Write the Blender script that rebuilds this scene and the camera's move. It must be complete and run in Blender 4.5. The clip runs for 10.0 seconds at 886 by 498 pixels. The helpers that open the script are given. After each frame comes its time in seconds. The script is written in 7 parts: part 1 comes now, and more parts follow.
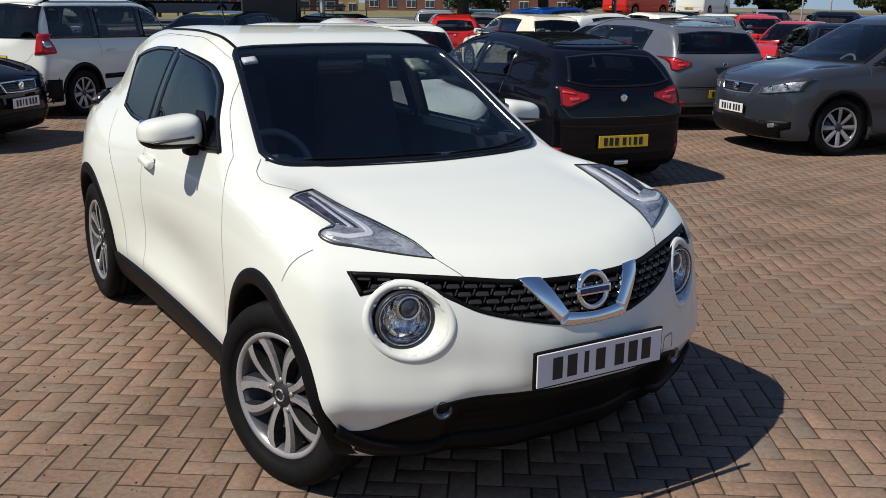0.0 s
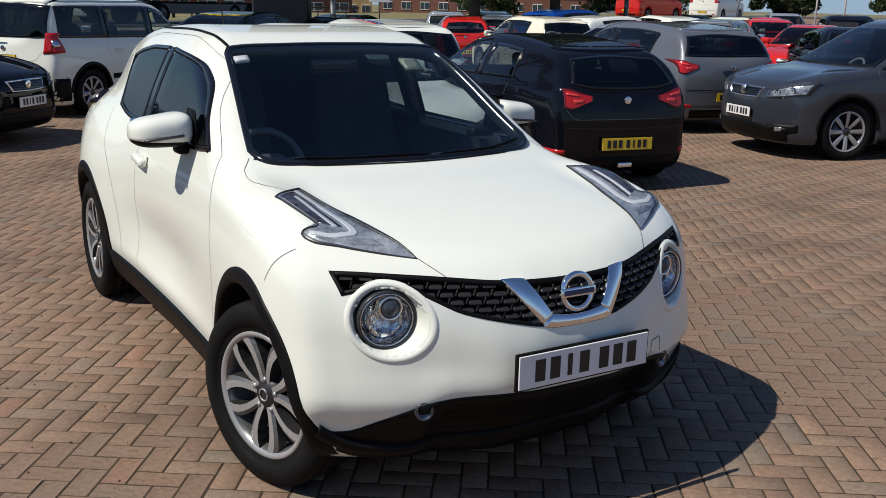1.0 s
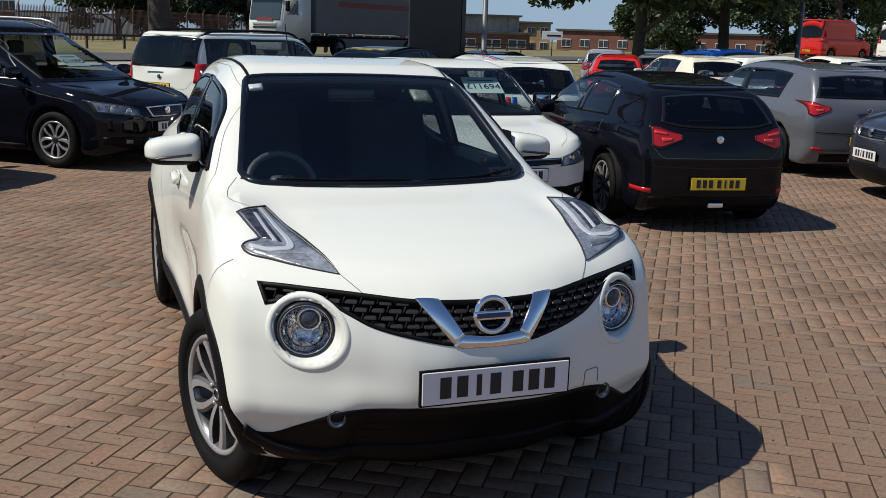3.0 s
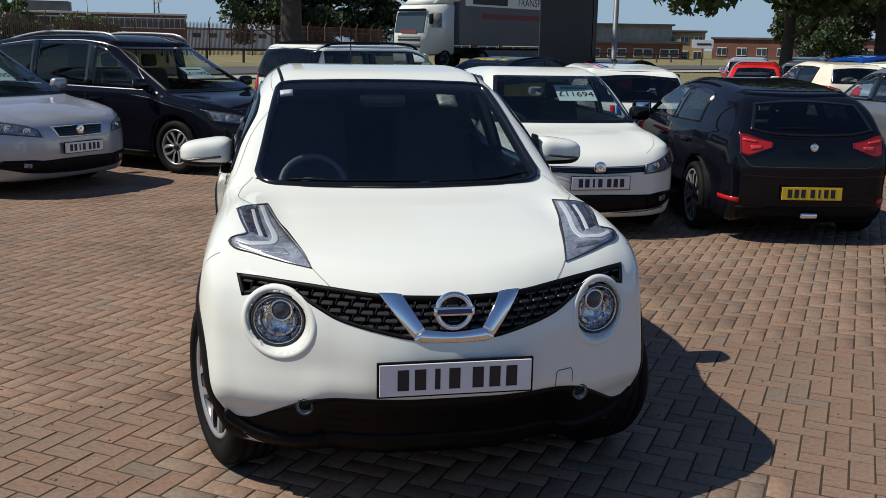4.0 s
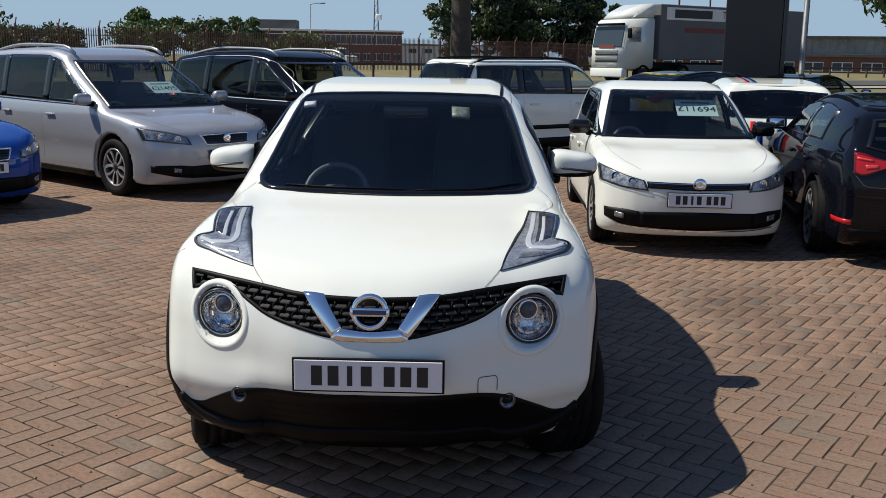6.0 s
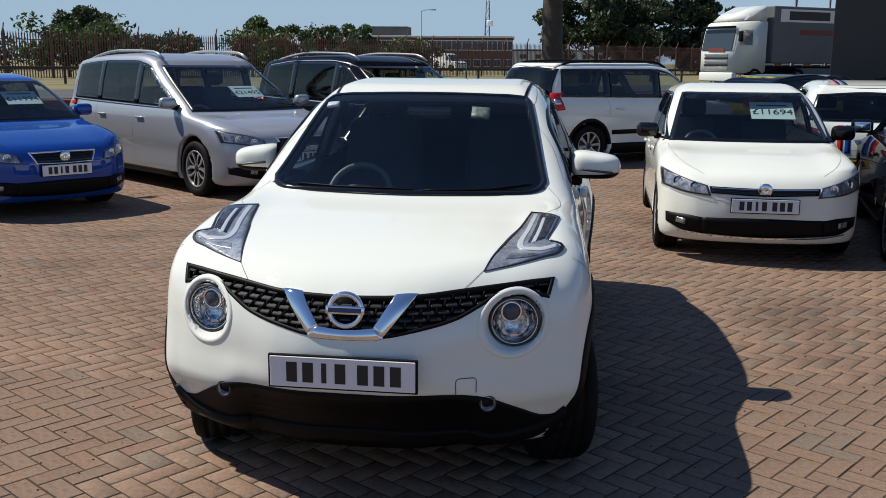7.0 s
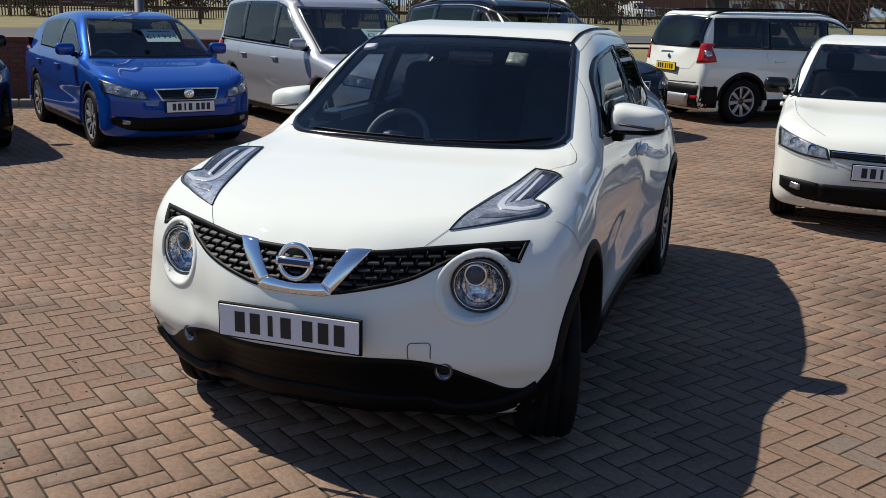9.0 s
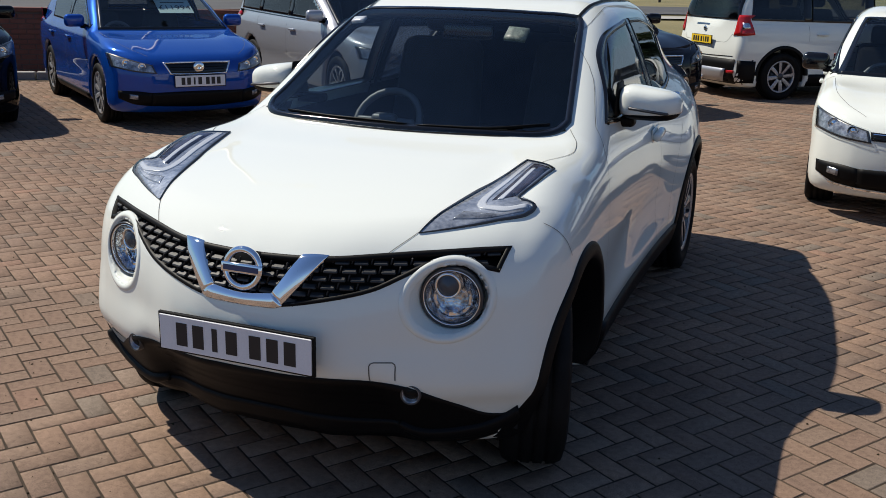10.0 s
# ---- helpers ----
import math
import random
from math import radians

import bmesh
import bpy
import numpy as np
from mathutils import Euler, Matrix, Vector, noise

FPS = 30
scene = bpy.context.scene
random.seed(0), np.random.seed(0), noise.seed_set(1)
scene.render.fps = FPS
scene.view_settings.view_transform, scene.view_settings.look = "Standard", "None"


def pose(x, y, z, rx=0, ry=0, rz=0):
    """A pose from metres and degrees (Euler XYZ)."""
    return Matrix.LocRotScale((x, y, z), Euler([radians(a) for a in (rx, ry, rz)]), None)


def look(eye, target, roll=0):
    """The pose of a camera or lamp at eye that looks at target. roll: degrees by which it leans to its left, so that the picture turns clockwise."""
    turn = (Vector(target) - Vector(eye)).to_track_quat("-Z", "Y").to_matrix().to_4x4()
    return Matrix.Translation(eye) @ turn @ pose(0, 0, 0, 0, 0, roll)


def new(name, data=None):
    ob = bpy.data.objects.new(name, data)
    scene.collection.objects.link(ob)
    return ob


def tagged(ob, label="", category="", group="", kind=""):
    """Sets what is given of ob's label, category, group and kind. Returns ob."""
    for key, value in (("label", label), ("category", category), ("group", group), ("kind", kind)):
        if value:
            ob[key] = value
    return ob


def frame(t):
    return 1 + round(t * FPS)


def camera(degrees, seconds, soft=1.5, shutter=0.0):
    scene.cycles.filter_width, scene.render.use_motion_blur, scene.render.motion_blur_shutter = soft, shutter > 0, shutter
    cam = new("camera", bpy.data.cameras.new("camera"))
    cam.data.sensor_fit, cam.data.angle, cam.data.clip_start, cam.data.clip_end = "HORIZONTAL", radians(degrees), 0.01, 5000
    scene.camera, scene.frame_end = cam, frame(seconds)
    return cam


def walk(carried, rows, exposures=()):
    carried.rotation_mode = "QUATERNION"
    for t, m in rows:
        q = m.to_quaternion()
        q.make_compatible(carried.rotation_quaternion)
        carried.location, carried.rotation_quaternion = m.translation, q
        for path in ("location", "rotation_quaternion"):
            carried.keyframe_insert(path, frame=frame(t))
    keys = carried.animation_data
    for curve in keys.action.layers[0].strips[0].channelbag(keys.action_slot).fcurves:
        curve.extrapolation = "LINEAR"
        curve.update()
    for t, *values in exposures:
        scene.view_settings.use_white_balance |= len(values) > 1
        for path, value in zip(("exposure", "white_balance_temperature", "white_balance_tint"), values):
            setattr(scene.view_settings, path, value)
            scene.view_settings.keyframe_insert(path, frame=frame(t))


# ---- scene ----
cam = camera(49.8, 10.0, soft=0.5)
PATH = [
    (0, (-1.962, -2.263, 1.647), (-0.941, -0.617, 1.148), 0.9),
    (0.5, (-1.955, -2.26, 1.646), (-0.928, -0.618, 1.149), 1.1),
    (1, (-1.875, -2.295, 1.638), (-0.875, -0.635, 1.143), 1.2),
    (1.5, (-1.738, -2.395, 1.654), (-0.798, -0.688, 1.203), 0.4),
    (2, (-1.618, -2.564, 1.648), (-0.756, -0.808, 1.229), 1.3),
    (2.2, (-1.563, -2.639, 1.661), (-0.729, -0.871, 1.238), 1.7),
    (3.3, (-1.028, -2.854, 1.643), (-0.439, -0.991, 1.215), 1.5),
    (3.5, (-0.896, -2.922, 1.647), (-0.381, -1.036, 1.223), 1.3),
    (4, (-0.643, -3.04, 1.634), (-0.261, -1.121, 1.217), 1.0),
    (4.5, (-0.388, -3.117, 1.655), (-0.098, -1.178, 1.258), 0.7),
    (5, (-0.094, -3.106, 1.648), (0.088, -1.156, 1.243), 1.1),
    (5.5, (0.134, -3.185, 1.63), (0.19, -1.228, 1.222), 0.9),
    (6, (0.336, -3.245, 1.643), (0.286, -1.285, 1.249), 0.8),
    (7.5, (0.995, -3.132, 1.609), (0.617, -1.206, 1.224), 0.0),
    (8, (1.153, -3.089, 1.622), (0.695, -1.186, 1.21), -0.3),
    (8.5, (1.345, -2.91, 1.609), (0.786, -1.047, 1.146), 0.8),
    (9, (1.467, -2.752, 1.601), (0.832, -0.921, 1.107), 1.4),
    (9.5, (1.485, -2.536, 1.597), (0.82, -0.721, 1.085), 1.1),
    (10, (1.513, -2.281, 1.6), (0.812, -0.491, 1.048), 1.4),
]
walk(cam, [(t, look(eye, target, roll)) for t, eye, target, roll in PATH], exposures=[(0, 0.04), (4.0, 0.04), (4.8, 0.18), (10, 0.20)])

# ---- world and sun ----
SUN = Vector((-0.78, 0.06, 1.0)).normalized()
world = bpy.data.worlds.new("sky")
scene.world = world
world.use_nodes = True
wn = world.node_tree.nodes
sky = wn.new("ShaderNodeTexSky")
sky.sky_type, sky.sun_disc = "NISHITA", False
sky.sun_elevation = math.asin(SUN.z)
sky.sun_rotation = math.atan2(SUN.x, SUN.y)
sky.altitude, sky.air_density, sky.dust_density, sky.ozone_density = 1500.0, 1.0, 0.0, 1.0
wn["Background"].inputs["Strength"].default_value = 0.112
haze = wn.new("ShaderNodeMix")
haze.data_type, haze.blend_type = "RGBA", "MULTIPLY"
haze.inputs["Factor"].default_value = 1.0
haze.inputs["B"].default_value = (0.74, 0.83, 0.96, 1)
# the pale band along the horizon is held down to the hazy blue of the day
calm = wn.new("ShaderNodeMix")
calm.data_type, calm.blend_type = "RGBA", "DARKEN"
calm.inputs["Factor"].default_value = 1.0
calm.inputs["B"].default_value = (2.65, 3.75, 4.9, 1)
world.node_tree.links.new(haze.outputs["Result"], calm.inputs["A"])
world.node_tree.links.new(sky.outputs[0], haze.inputs["A"])
world.node_tree.links.new(calm.outputs["Result"], wn["Background"].inputs["Color"])
sun = new("sun", bpy.data.lights.new("sun", "SUN"))
sun.data.energy, sun.data.angle, sun.data.color = 4.95, radians(0.55), (1.0, 0.94, 0.83)
sun.matrix_world = look(SUN * 50, (0, 0, 0))
scene.view_settings.exposure = 0.0
scene.view_settings.use_white_balance = True
scene.view_settings.white_balance_temperature = 6630.0

# ---- materials ----
def nodes_of(name):
    m = bpy.data.materials.new(name)
    m.use_nodes = True
    return m, m.node_tree.nodes, m.node_tree.links, m.node_tree.nodes["Principled BSDF"]


def mapped(n, l, scale, kind="ShaderNodeTexNoise", detail=6.0, coord="Object"):
    tc, tex = n.new("ShaderNodeTexCoord"), n.new(kind)
    tex.inputs["Scale"].default_value = scale
    if "Detail" in tex.inputs:
        tex.inputs["Detail"].default_value = detail
    l.new(tc.outputs[coord], tex.inputs["Vector"])
    return tex


def ramp(n, l, src, stops):
    r = n.new("ShaderNodeValToRGB")
    els = r.color_ramp.elements
    els[0].position, els[0].color = stops[0][0], (*stops[0][1], 1)
    els[1].position, els[1].color = stops[-1][0], (*stops[-1][1], 1)
    for p, c in stops[1:-1]:
        els.new(p).color = (*c, 1)
    l.new(src, r.inputs["Fac"])
    return r


def surface(name, c1, c2, rough=0.6, scale=8.0, fine=120.0, bump=0.15, metal=0.0, coat=0.0, spread=0.12, dist=0.004, spec_level=0.5):
    """A worn surface: colour varies between c1 and c2 at two scales, with fine relief."""
    m, n, l, b = nodes_of(name)
    big, small = mapped(n, l, scale), mapped(n, l, fine, detail=3.0)
    mix = n.new("ShaderNodeMath")
    mix.operation = "MULTIPLY_ADD"
    l.new(small.outputs["Fac"], mix.inputs[0])
    mix.inputs[1].default_value = 0.4
    add = n.new("ShaderNodeMath")
    add.operation = "MULTIPLY"
    add.inputs[1].default_value = 0.6
    l.new(big.outputs["Fac"], add.inputs[0])
    l.new(add.outputs[0], mix.inputs[2])
    r = ramp(n, l, mix.outputs[0], [(0.35, c1), (0.65, c2)])
    l.new(r.outputs["Color"], b.inputs["Base Color"])
    rr = n.new("ShaderNodeMapRange")
    rr.inputs["To Min"].default_value, rr.inputs["To Max"].default_value = max(0.02, rough - spread), min(1.0, rough + spread)
    l.new(small.outputs["Fac"], rr.inputs["Value"])
    l.new(rr.outputs[0], b.inputs["Roughness"])
    b.inputs["Metallic"].default_value = metal
    b.inputs["Coat Weight"].default_value = coat
    b.inputs["Specular IOR Level"].default_value = spec_level
    if bump:
        bp = n.new("ShaderNodeBump")
        bp.inputs["Strength"].default_value, bp.inputs["Distance"].default_value = bump, dist
        l.new(small.outputs["Fac"], bp.inputs["Height"])
        l.new(bp.outputs[0], b.inputs["Normal"])
    return m


def paint(name, colour, metal=0.0, rough=0.35, coat=1.0):
    """Car paint: a flake-speckled base under a clear coat with faint dust."""
    m, n, l, b = nodes_of(name)
    flake, dust = mapped(n, l, 900.0, detail=1.0), mapped(n, l, 2.2, detail=5.0)
    lo = tuple(c * (0.8 if metal else 0.97) for c in colour)
    r = ramp(n, l, flake.outputs["Fac"], [(0.35, lo), (0.65, colour)])
    l.new(r.outputs["Color"], b.inputs["Base Color"])
    b.inputs["Metallic"].default_value = metal
    b.inputs["Roughness"].default_value = rough
    b.inputs["Specular IOR Level"].default_value = 0.0
    b.inputs["Coat Weight"].default_value = coat
    rr = n.new("ShaderNodeMapRange")
    rr.inputs["To Min"].default_value, rr.inputs["To Max"].default_value = 0.01, 0.04
    l.new(dust.outputs["Fac"], rr.inputs["Value"])
    l.new(rr.outputs[0], b.inputs["Coat Roughness"])
    return m


def plain(name, colour, rough=0.5, metal=0.0, emit=0.0):
    m, n, l, b = nodes_of(name)
    b.inputs["Base Color"].default_value = (*colour, 1)
    b.inputs["Roughness"].default_value, b.inputs["Metallic"].default_value = rough, metal
    return m


def glass(name, tint, gloss=0.02, ior=1.5):
    """A thin pane: tinted see-through with mirror gloss that grows at a slant."""
    m, n, l, b = nodes_of(name)
    n.remove(b)
    tr, gl, mx, lw, pw, sc = (n.new("ShaderNode" + k) for k in ("BsdfTransparent", "BsdfGlossy", "MixShader", "LayerWeight", "Math", "Math"))
    tr.inputs["Color"].default_value = (*tint, 1)
    gl.inputs["Roughness"].default_value = gloss
    base = ((ior - 1) / (ior + 1)) ** 2
    lw.inputs["Blend"].default_value = 0.5
    pw.operation, sc.operation = "POWER", "MULTIPLY_ADD"
    pw.inputs[1].default_value = 5.0
    sc.inputs[1].default_value, sc.inputs[2].default_value = 1.0 - base, base
    l.new(lw.outputs["Facing"], pw.inputs[0])
    l.new(pw.outputs[0], sc.inputs[0])
    l.new(sc.outputs[0], mx.inputs[0])
    l.new(tr.outputs[0], mx.inputs[1])
    l.new(gl.outputs[0], mx.inputs[2])
    l.new(mx.outputs[0], n["Material Output"].inputs["Surface"])
    return m


M_WHITE = paint("white_paint", (0.70, 0.725, 0.675), rough=0.4)
M_BLACKP = paint("black_paint", (0.004, 0.004, 0.005), coat=0.6)
M_DKBLUE = paint("dark_blue_paint", (0.004, 0.0045, 0.008), coat=0.55)
M_SILVER = paint("silver_paint", (0.40, 0.415, 0.455), metal=0.5, rough=0.36)
M_BLUE = paint("blue_paint", (0.004, 0.060, 0.33), metal=0.3)
M_GREY = paint("grey_paint", (0.15, 0.16, 0.185), metal=0.4, rough=0.4)
M_DKGREY = paint("dark_grey_paint", (0.040, 0.046, 0.062), metal=0.35, rough=0.4)
M_RED = paint("red_paint", (0.52, 0.018, 0.014))
M_CREAM = paint("cream_paint", (0.74, 0.70, 0.58))
M_YELLOW = paint("yellow_paint", (0.75, 0.50, 0.02))
M_PALE = paint("pale_blue_paint", (0.42, 0.47, 0.53), metal=0.6)
M_BROWN = paint("brown_paint", (0.10, 0.085, 0.07), metal=0.5)
M_PLASTIC = surface("black_plastic", (0.0022, 0.0022, 0.0026), (0.005, 0.005, 0.0057), rough=0.5, scale=5, fine=700, bump=0.2, dist=0.001, spec_level=0.13)
M_GLOSSBLK = plain("gloss_black", (0.006, 0.006, 0.007), 0.12)
M_TRIM = plain("dark_seam", (0.09, 0.09, 0.085), 0.7)
M_RUBBER = surface("tyre_rubber", (0.004, 0.004, 0.0043), (0.009, 0.009, 0.0092), rough=0.7, scale=14, fine=300, spec_level=0.12)
M_ALLOY = surface("machined_alloy", (0.30, 0.30, 0.31), (0.44, 0.44, 0.45), rough=0.28, scale=6, fine=400, bump=0.03, metal=0.45)
M_ALLOYGR = surface("grey_alloy", (0.10, 0.10, 0.105), (0.16, 0.16, 0.165), rough=0.3, scale=6, fine=300, bump=0.03, metal=0.5)
M_ALLOYDK = surface("dark_alloy", (0.05, 0.05, 0.052), (0.09, 0.09, 0.095), rough=0.4, scale=6, fine=300, bump=0.03, metal=0.8)
M_CHROME = plain("chrome", (0.82, 0.83, 0.85), 0.06, 1.0)
M_GLASS = glass("tinted_glass", (0.82, 0.89, 0.89), ior=1.58)
M_SIDEGL = glass("door_glass", (0.55, 0.60, 0.62), ior=1.75)
M_PRIV = glass("privacy_glass", (0.16, 0.175, 0.19), ior=1.6)
M_LENS = glass("clear_lens", (0.97, 0.98, 0.98), ior=1.22)
M_REFLECT = surface("lamp_reflector", (0.45, 0.47, 0.5), (0.75, 0.77, 0.8), rough=0.22, scale=40, fine=160, bump=0.3, metal=1.0, spread=0.1)
M_LAMPBLK = plain("lamp_housing", (0.03, 0.032, 0.036), 0.3)
M_REDLENS = plain("red_lens", (0.42, 0.012, 0.014), 0.12)
M_INTERIOR = surface("dark_trim_fabric", (0.010, 0.0105, 0.011), (0.022, 0.0225, 0.024), rough=0.85, scale=6, fine=200, spec_level=0.2)
M_SEATG = surface("grey_seat_fabric", (0.014, 0.014, 0.015), (0.028, 0.028, 0.030), rough=0.9, scale=6, fine=250)
M_PLATEW = surface("white_plate", (0.66, 0.66, 0.68), (0.74, 0.74, 0.76), rough=0.35, scale=4, fine=200, bump=0.02)
M_PLATEY = surface("yellow_plate", (0.72, 0.48, 0.02), (0.80, 0.55, 0.03), rough=0.35, scale=4, fine=200, bump=0.02)
M_INK = plain("black_ink", (0.012, 0.012, 0.014), 0.5)
M_CARD = plain("price_card_paper", (0.36, 0.46, 0.46), 0.6)
M_DRL = plain("white_light_guide", (0.48, 0.50, 0.54), 0.2)
M_BAY = surface("tinted_indicator_bay", (0.018, 0.014, 0.018), (0.20, 0.17, 0.19), rough=0.15, scale=22, fine=60, bump=0.5, metal=0.7)
M_FARLENS = plain("dark_projector_glass", (0.05, 0.06, 0.08), 0.04)
M_STICKER = surface("pale_sticker", (0.03, 0.045, 0.042), (0.15, 0.19, 0.165), rough=0.5, scale=60, fine=300, bump=0.0)
M_BOWL = surface("faceted_bowl", (0.10, 0.12, 0.16), (0.78, 0.81, 0.86), rough=0.10, scale=45, fine=60, bump=0.9, metal=1.0, spread=0.08, dist=0.006)
M_HEADIN = surface("grey_headlamp_inside", (0.07, 0.075, 0.09), (0.46, 0.48, 0.52), rough=0.22, scale=16, fine=50, bump=0.4, metal=0.5)
M_LAMPIN = surface("silvered_lamp_inside", (0.19, 0.21, 0.25), (0.56, 0.58, 0.62), rough=0.22, scale=16, fine=70, bump=0.4, metal=0.5)
M_GRILLE = surface("grey_grille_plastic", (0.009, 0.009, 0.010), (0.018, 0.018, 0.020), rough=0.46, scale=9, fine=300, bump=0.05)
M_WHEELRIM = plain("grey_wheel_leather", (0.10, 0.10, 0.105), 0.45)
M_BADGE = plain("dark_blue_badge_strip", (0.02, 0.03, 0.09), 0.3)
M_DASH = surface("dashboard_plastic", (0.025, 0.026, 0.028), (0.045, 0.046, 0.05), rough=0.6, scale=6, fine=300)
M_REDDARK = plain("dark_red_edge", (0.10, 0.006, 0.008), 0.15)
M_REDBRIGHT = plain("bright_red_lens", (0.62, 0.05, 0.05), 0.15)

# ---- building helpers ----
def mesh_of(name, verts, faces, mats, index=None, smooth=True):
    me = bpy.data.meshes.new(name)
    me.from_pydata([tuple(map(float, v)) for v in verts], [], [tuple(map(int, f)) for f in faces])
    for m in mats:
        me.materials.append(m)
    if index is not None:
        me.polygons.foreach_set("material_index", np.asarray(index, dtype=np.int32))
    me.polygons.foreach_set("use_smooth", np.full(len(me.polygons), smooth))
    me.update()
    return me


def child(name, me, parent, label="", m=None):
    ob = new(name, me)
    ob.parent = parent
    if m is not None:
        ob.matrix_basis = m
    return tagged(ob, label)


def part(name, bm, material, parent, label="", smooth=True, m=None):
    """One mesh object under a thing or a part, from a bmesh."""
    me = bpy.data.meshes.new(name)
    bm.to_mesh(me)
    bm.free()
    for x in material if isinstance(material, (list, tuple)) else [material]:
        me.materials.append(x)
    me.polygons.foreach_set("use_smooth", np.full(len(me.polygons), smooth))
    return child(name, me, parent, label, m)


def thing(name, m, label, category, group="", kind=""):
    ob = new(name)
    ob.empty_display_size = 0.2
    ob.matrix_basis = m
    return tagged(ob, label, category, group, kind)


def box_bm(size, at=(0, 0, 0), bevel=0.0, segs=2, taper=1.0, rot=None):
    bm = bmesh.new()
    bmesh.ops.create_cube(bm, size=1.0)
    for v in bm.verts:
        if v.co.z > 0:
            v.co.x *= taper
            v.co.y *= taper
        v.co = Vector((v.co.x * size[0], v.co.y * size[1], v.co.z * size[2]))
    if bevel:
        bmesh.ops.bevel(bm, geom=bm.edges[:], offset=bevel, segments=segs, affect="EDGES", profile=0.5)
    if rot is not None:
        bm.transform(rot)
    bm.transform(Matrix.Translation(at))
    return bm


def merge(*bms):
    out = bmesh.new()
    for b in bms:
        me = bpy.data.meshes.new("tmp")
        b.to_mesh(me)
        b.free()
        out.from_mesh(me)
        bpy.data.meshes.remove(me)
    return out


def tube_bm(points, radius, segs=8, close=False, caps=True):
    """A round bar along points; radius is one number or one for each point."""
    bm = bmesh.new()
    pts = [Vector(p) for p in points]
    rad = [radius] * len(pts) if not hasattr(radius, "__len__") else list(radius)
    rings = []
    for i, p in enumerate(pts):
        a = pts[i - 1] if (i or close) else pts[0]
        b = pts[(i + 1) % len(pts)] if (i + 1 < len(pts) or close) else pts[-1]
        q = (b - a).normalized().to_track_quat("Z", "Y")
        rings.append([bm.verts.new(p + q @ Vector((math.cos(2 * math.pi * k / segs) * rad[i], math.sin(2 * math.pi * k / segs) * rad[i], 0))) for k in range(segs)])
    for i in range(len(rings) if close else len(rings) - 1):
        r0, r1 = rings[i], rings[(i + 1) % len(rings)]
        shift = 0
        if close and i + 1 == len(rings):
            shift = min(range(segs), key=lambda s: (r0[0].co - r1[s].co).length)
        for k in range(segs):
            bm.faces.new((r0[k], r0[(k + 1) % segs], r1[(k + 1 + shift) % segs], r1[(k + shift) % segs]))
    if caps and not close:
        bm.faces.new(rings[0][::-1])
        bm.faces.new(rings[-1])
    return bm


def lathe(profile, segs=48, axis="x"):
    """Verts and faces of a profile of (offset along the axis, radius) turned about the axis."""
    n = len(profile)
    verts, faces = [], []
    for k in range(segs):
        a = 2 * math.pi * k / segs
        for o, r in profile:
            verts.append((o, r * math.cos(a), r * math.sin(a)))
    for k in range(segs):
        k2 = (k + 1) % segs
        for i in range(n - 1):
            faces.append((k * n + i, k * n + i + 1, k2 * n + i + 1, k2 * n + i))
    return verts, faces


def smooth_table(tab):
    """A smooth curve through (a, b) pairs, flat past the ends."""
    xs, ys = (np.array(v, dtype=float) for v in zip(*tab))
    d = np.diff(ys) / np.diff(xs)
    m = np.zeros(len(xs))
    for i in range(1, len(xs) - 1):
        if d[i - 1] * d[i] > 0:
            w1, w2 = 2 * (xs[i + 1] - xs[i]) + xs[i] - xs[i - 1], xs[i + 1] - xs[i] + 2 * (xs[i] - xs[i - 1])
            m[i] = (w1 + w2) / (w1 / d[i - 1] + w2 / d[i])
    m[0], m[-1] = d[0], d[-1]

    def ev(v):
        v = np.asarray(v, dtype=float)
        u = np.clip(v, xs[0], xs[-1])
        i = np.clip(np.searchsorted(xs, u) - 1, 0, len(xs) - 2)
        h = xs[i + 1] - xs[i]
        t = (u - xs[i]) / h
        return ((2 * t**3 - 3 * t**2 + 1) * ys[i] + (t**3 - 2 * t**2 + t) * h * m[i] + (3 * t**2 - 2 * t**3) * ys[i + 1] + (t**3 - t**2) * h * m[i + 1])
    return ev


def smax(a, b, k):
    h = np.clip(0.5 + 0.5 * (a - b) / k, 0, 1)
    return b + (a - b) * h + k * h * (1 - h)


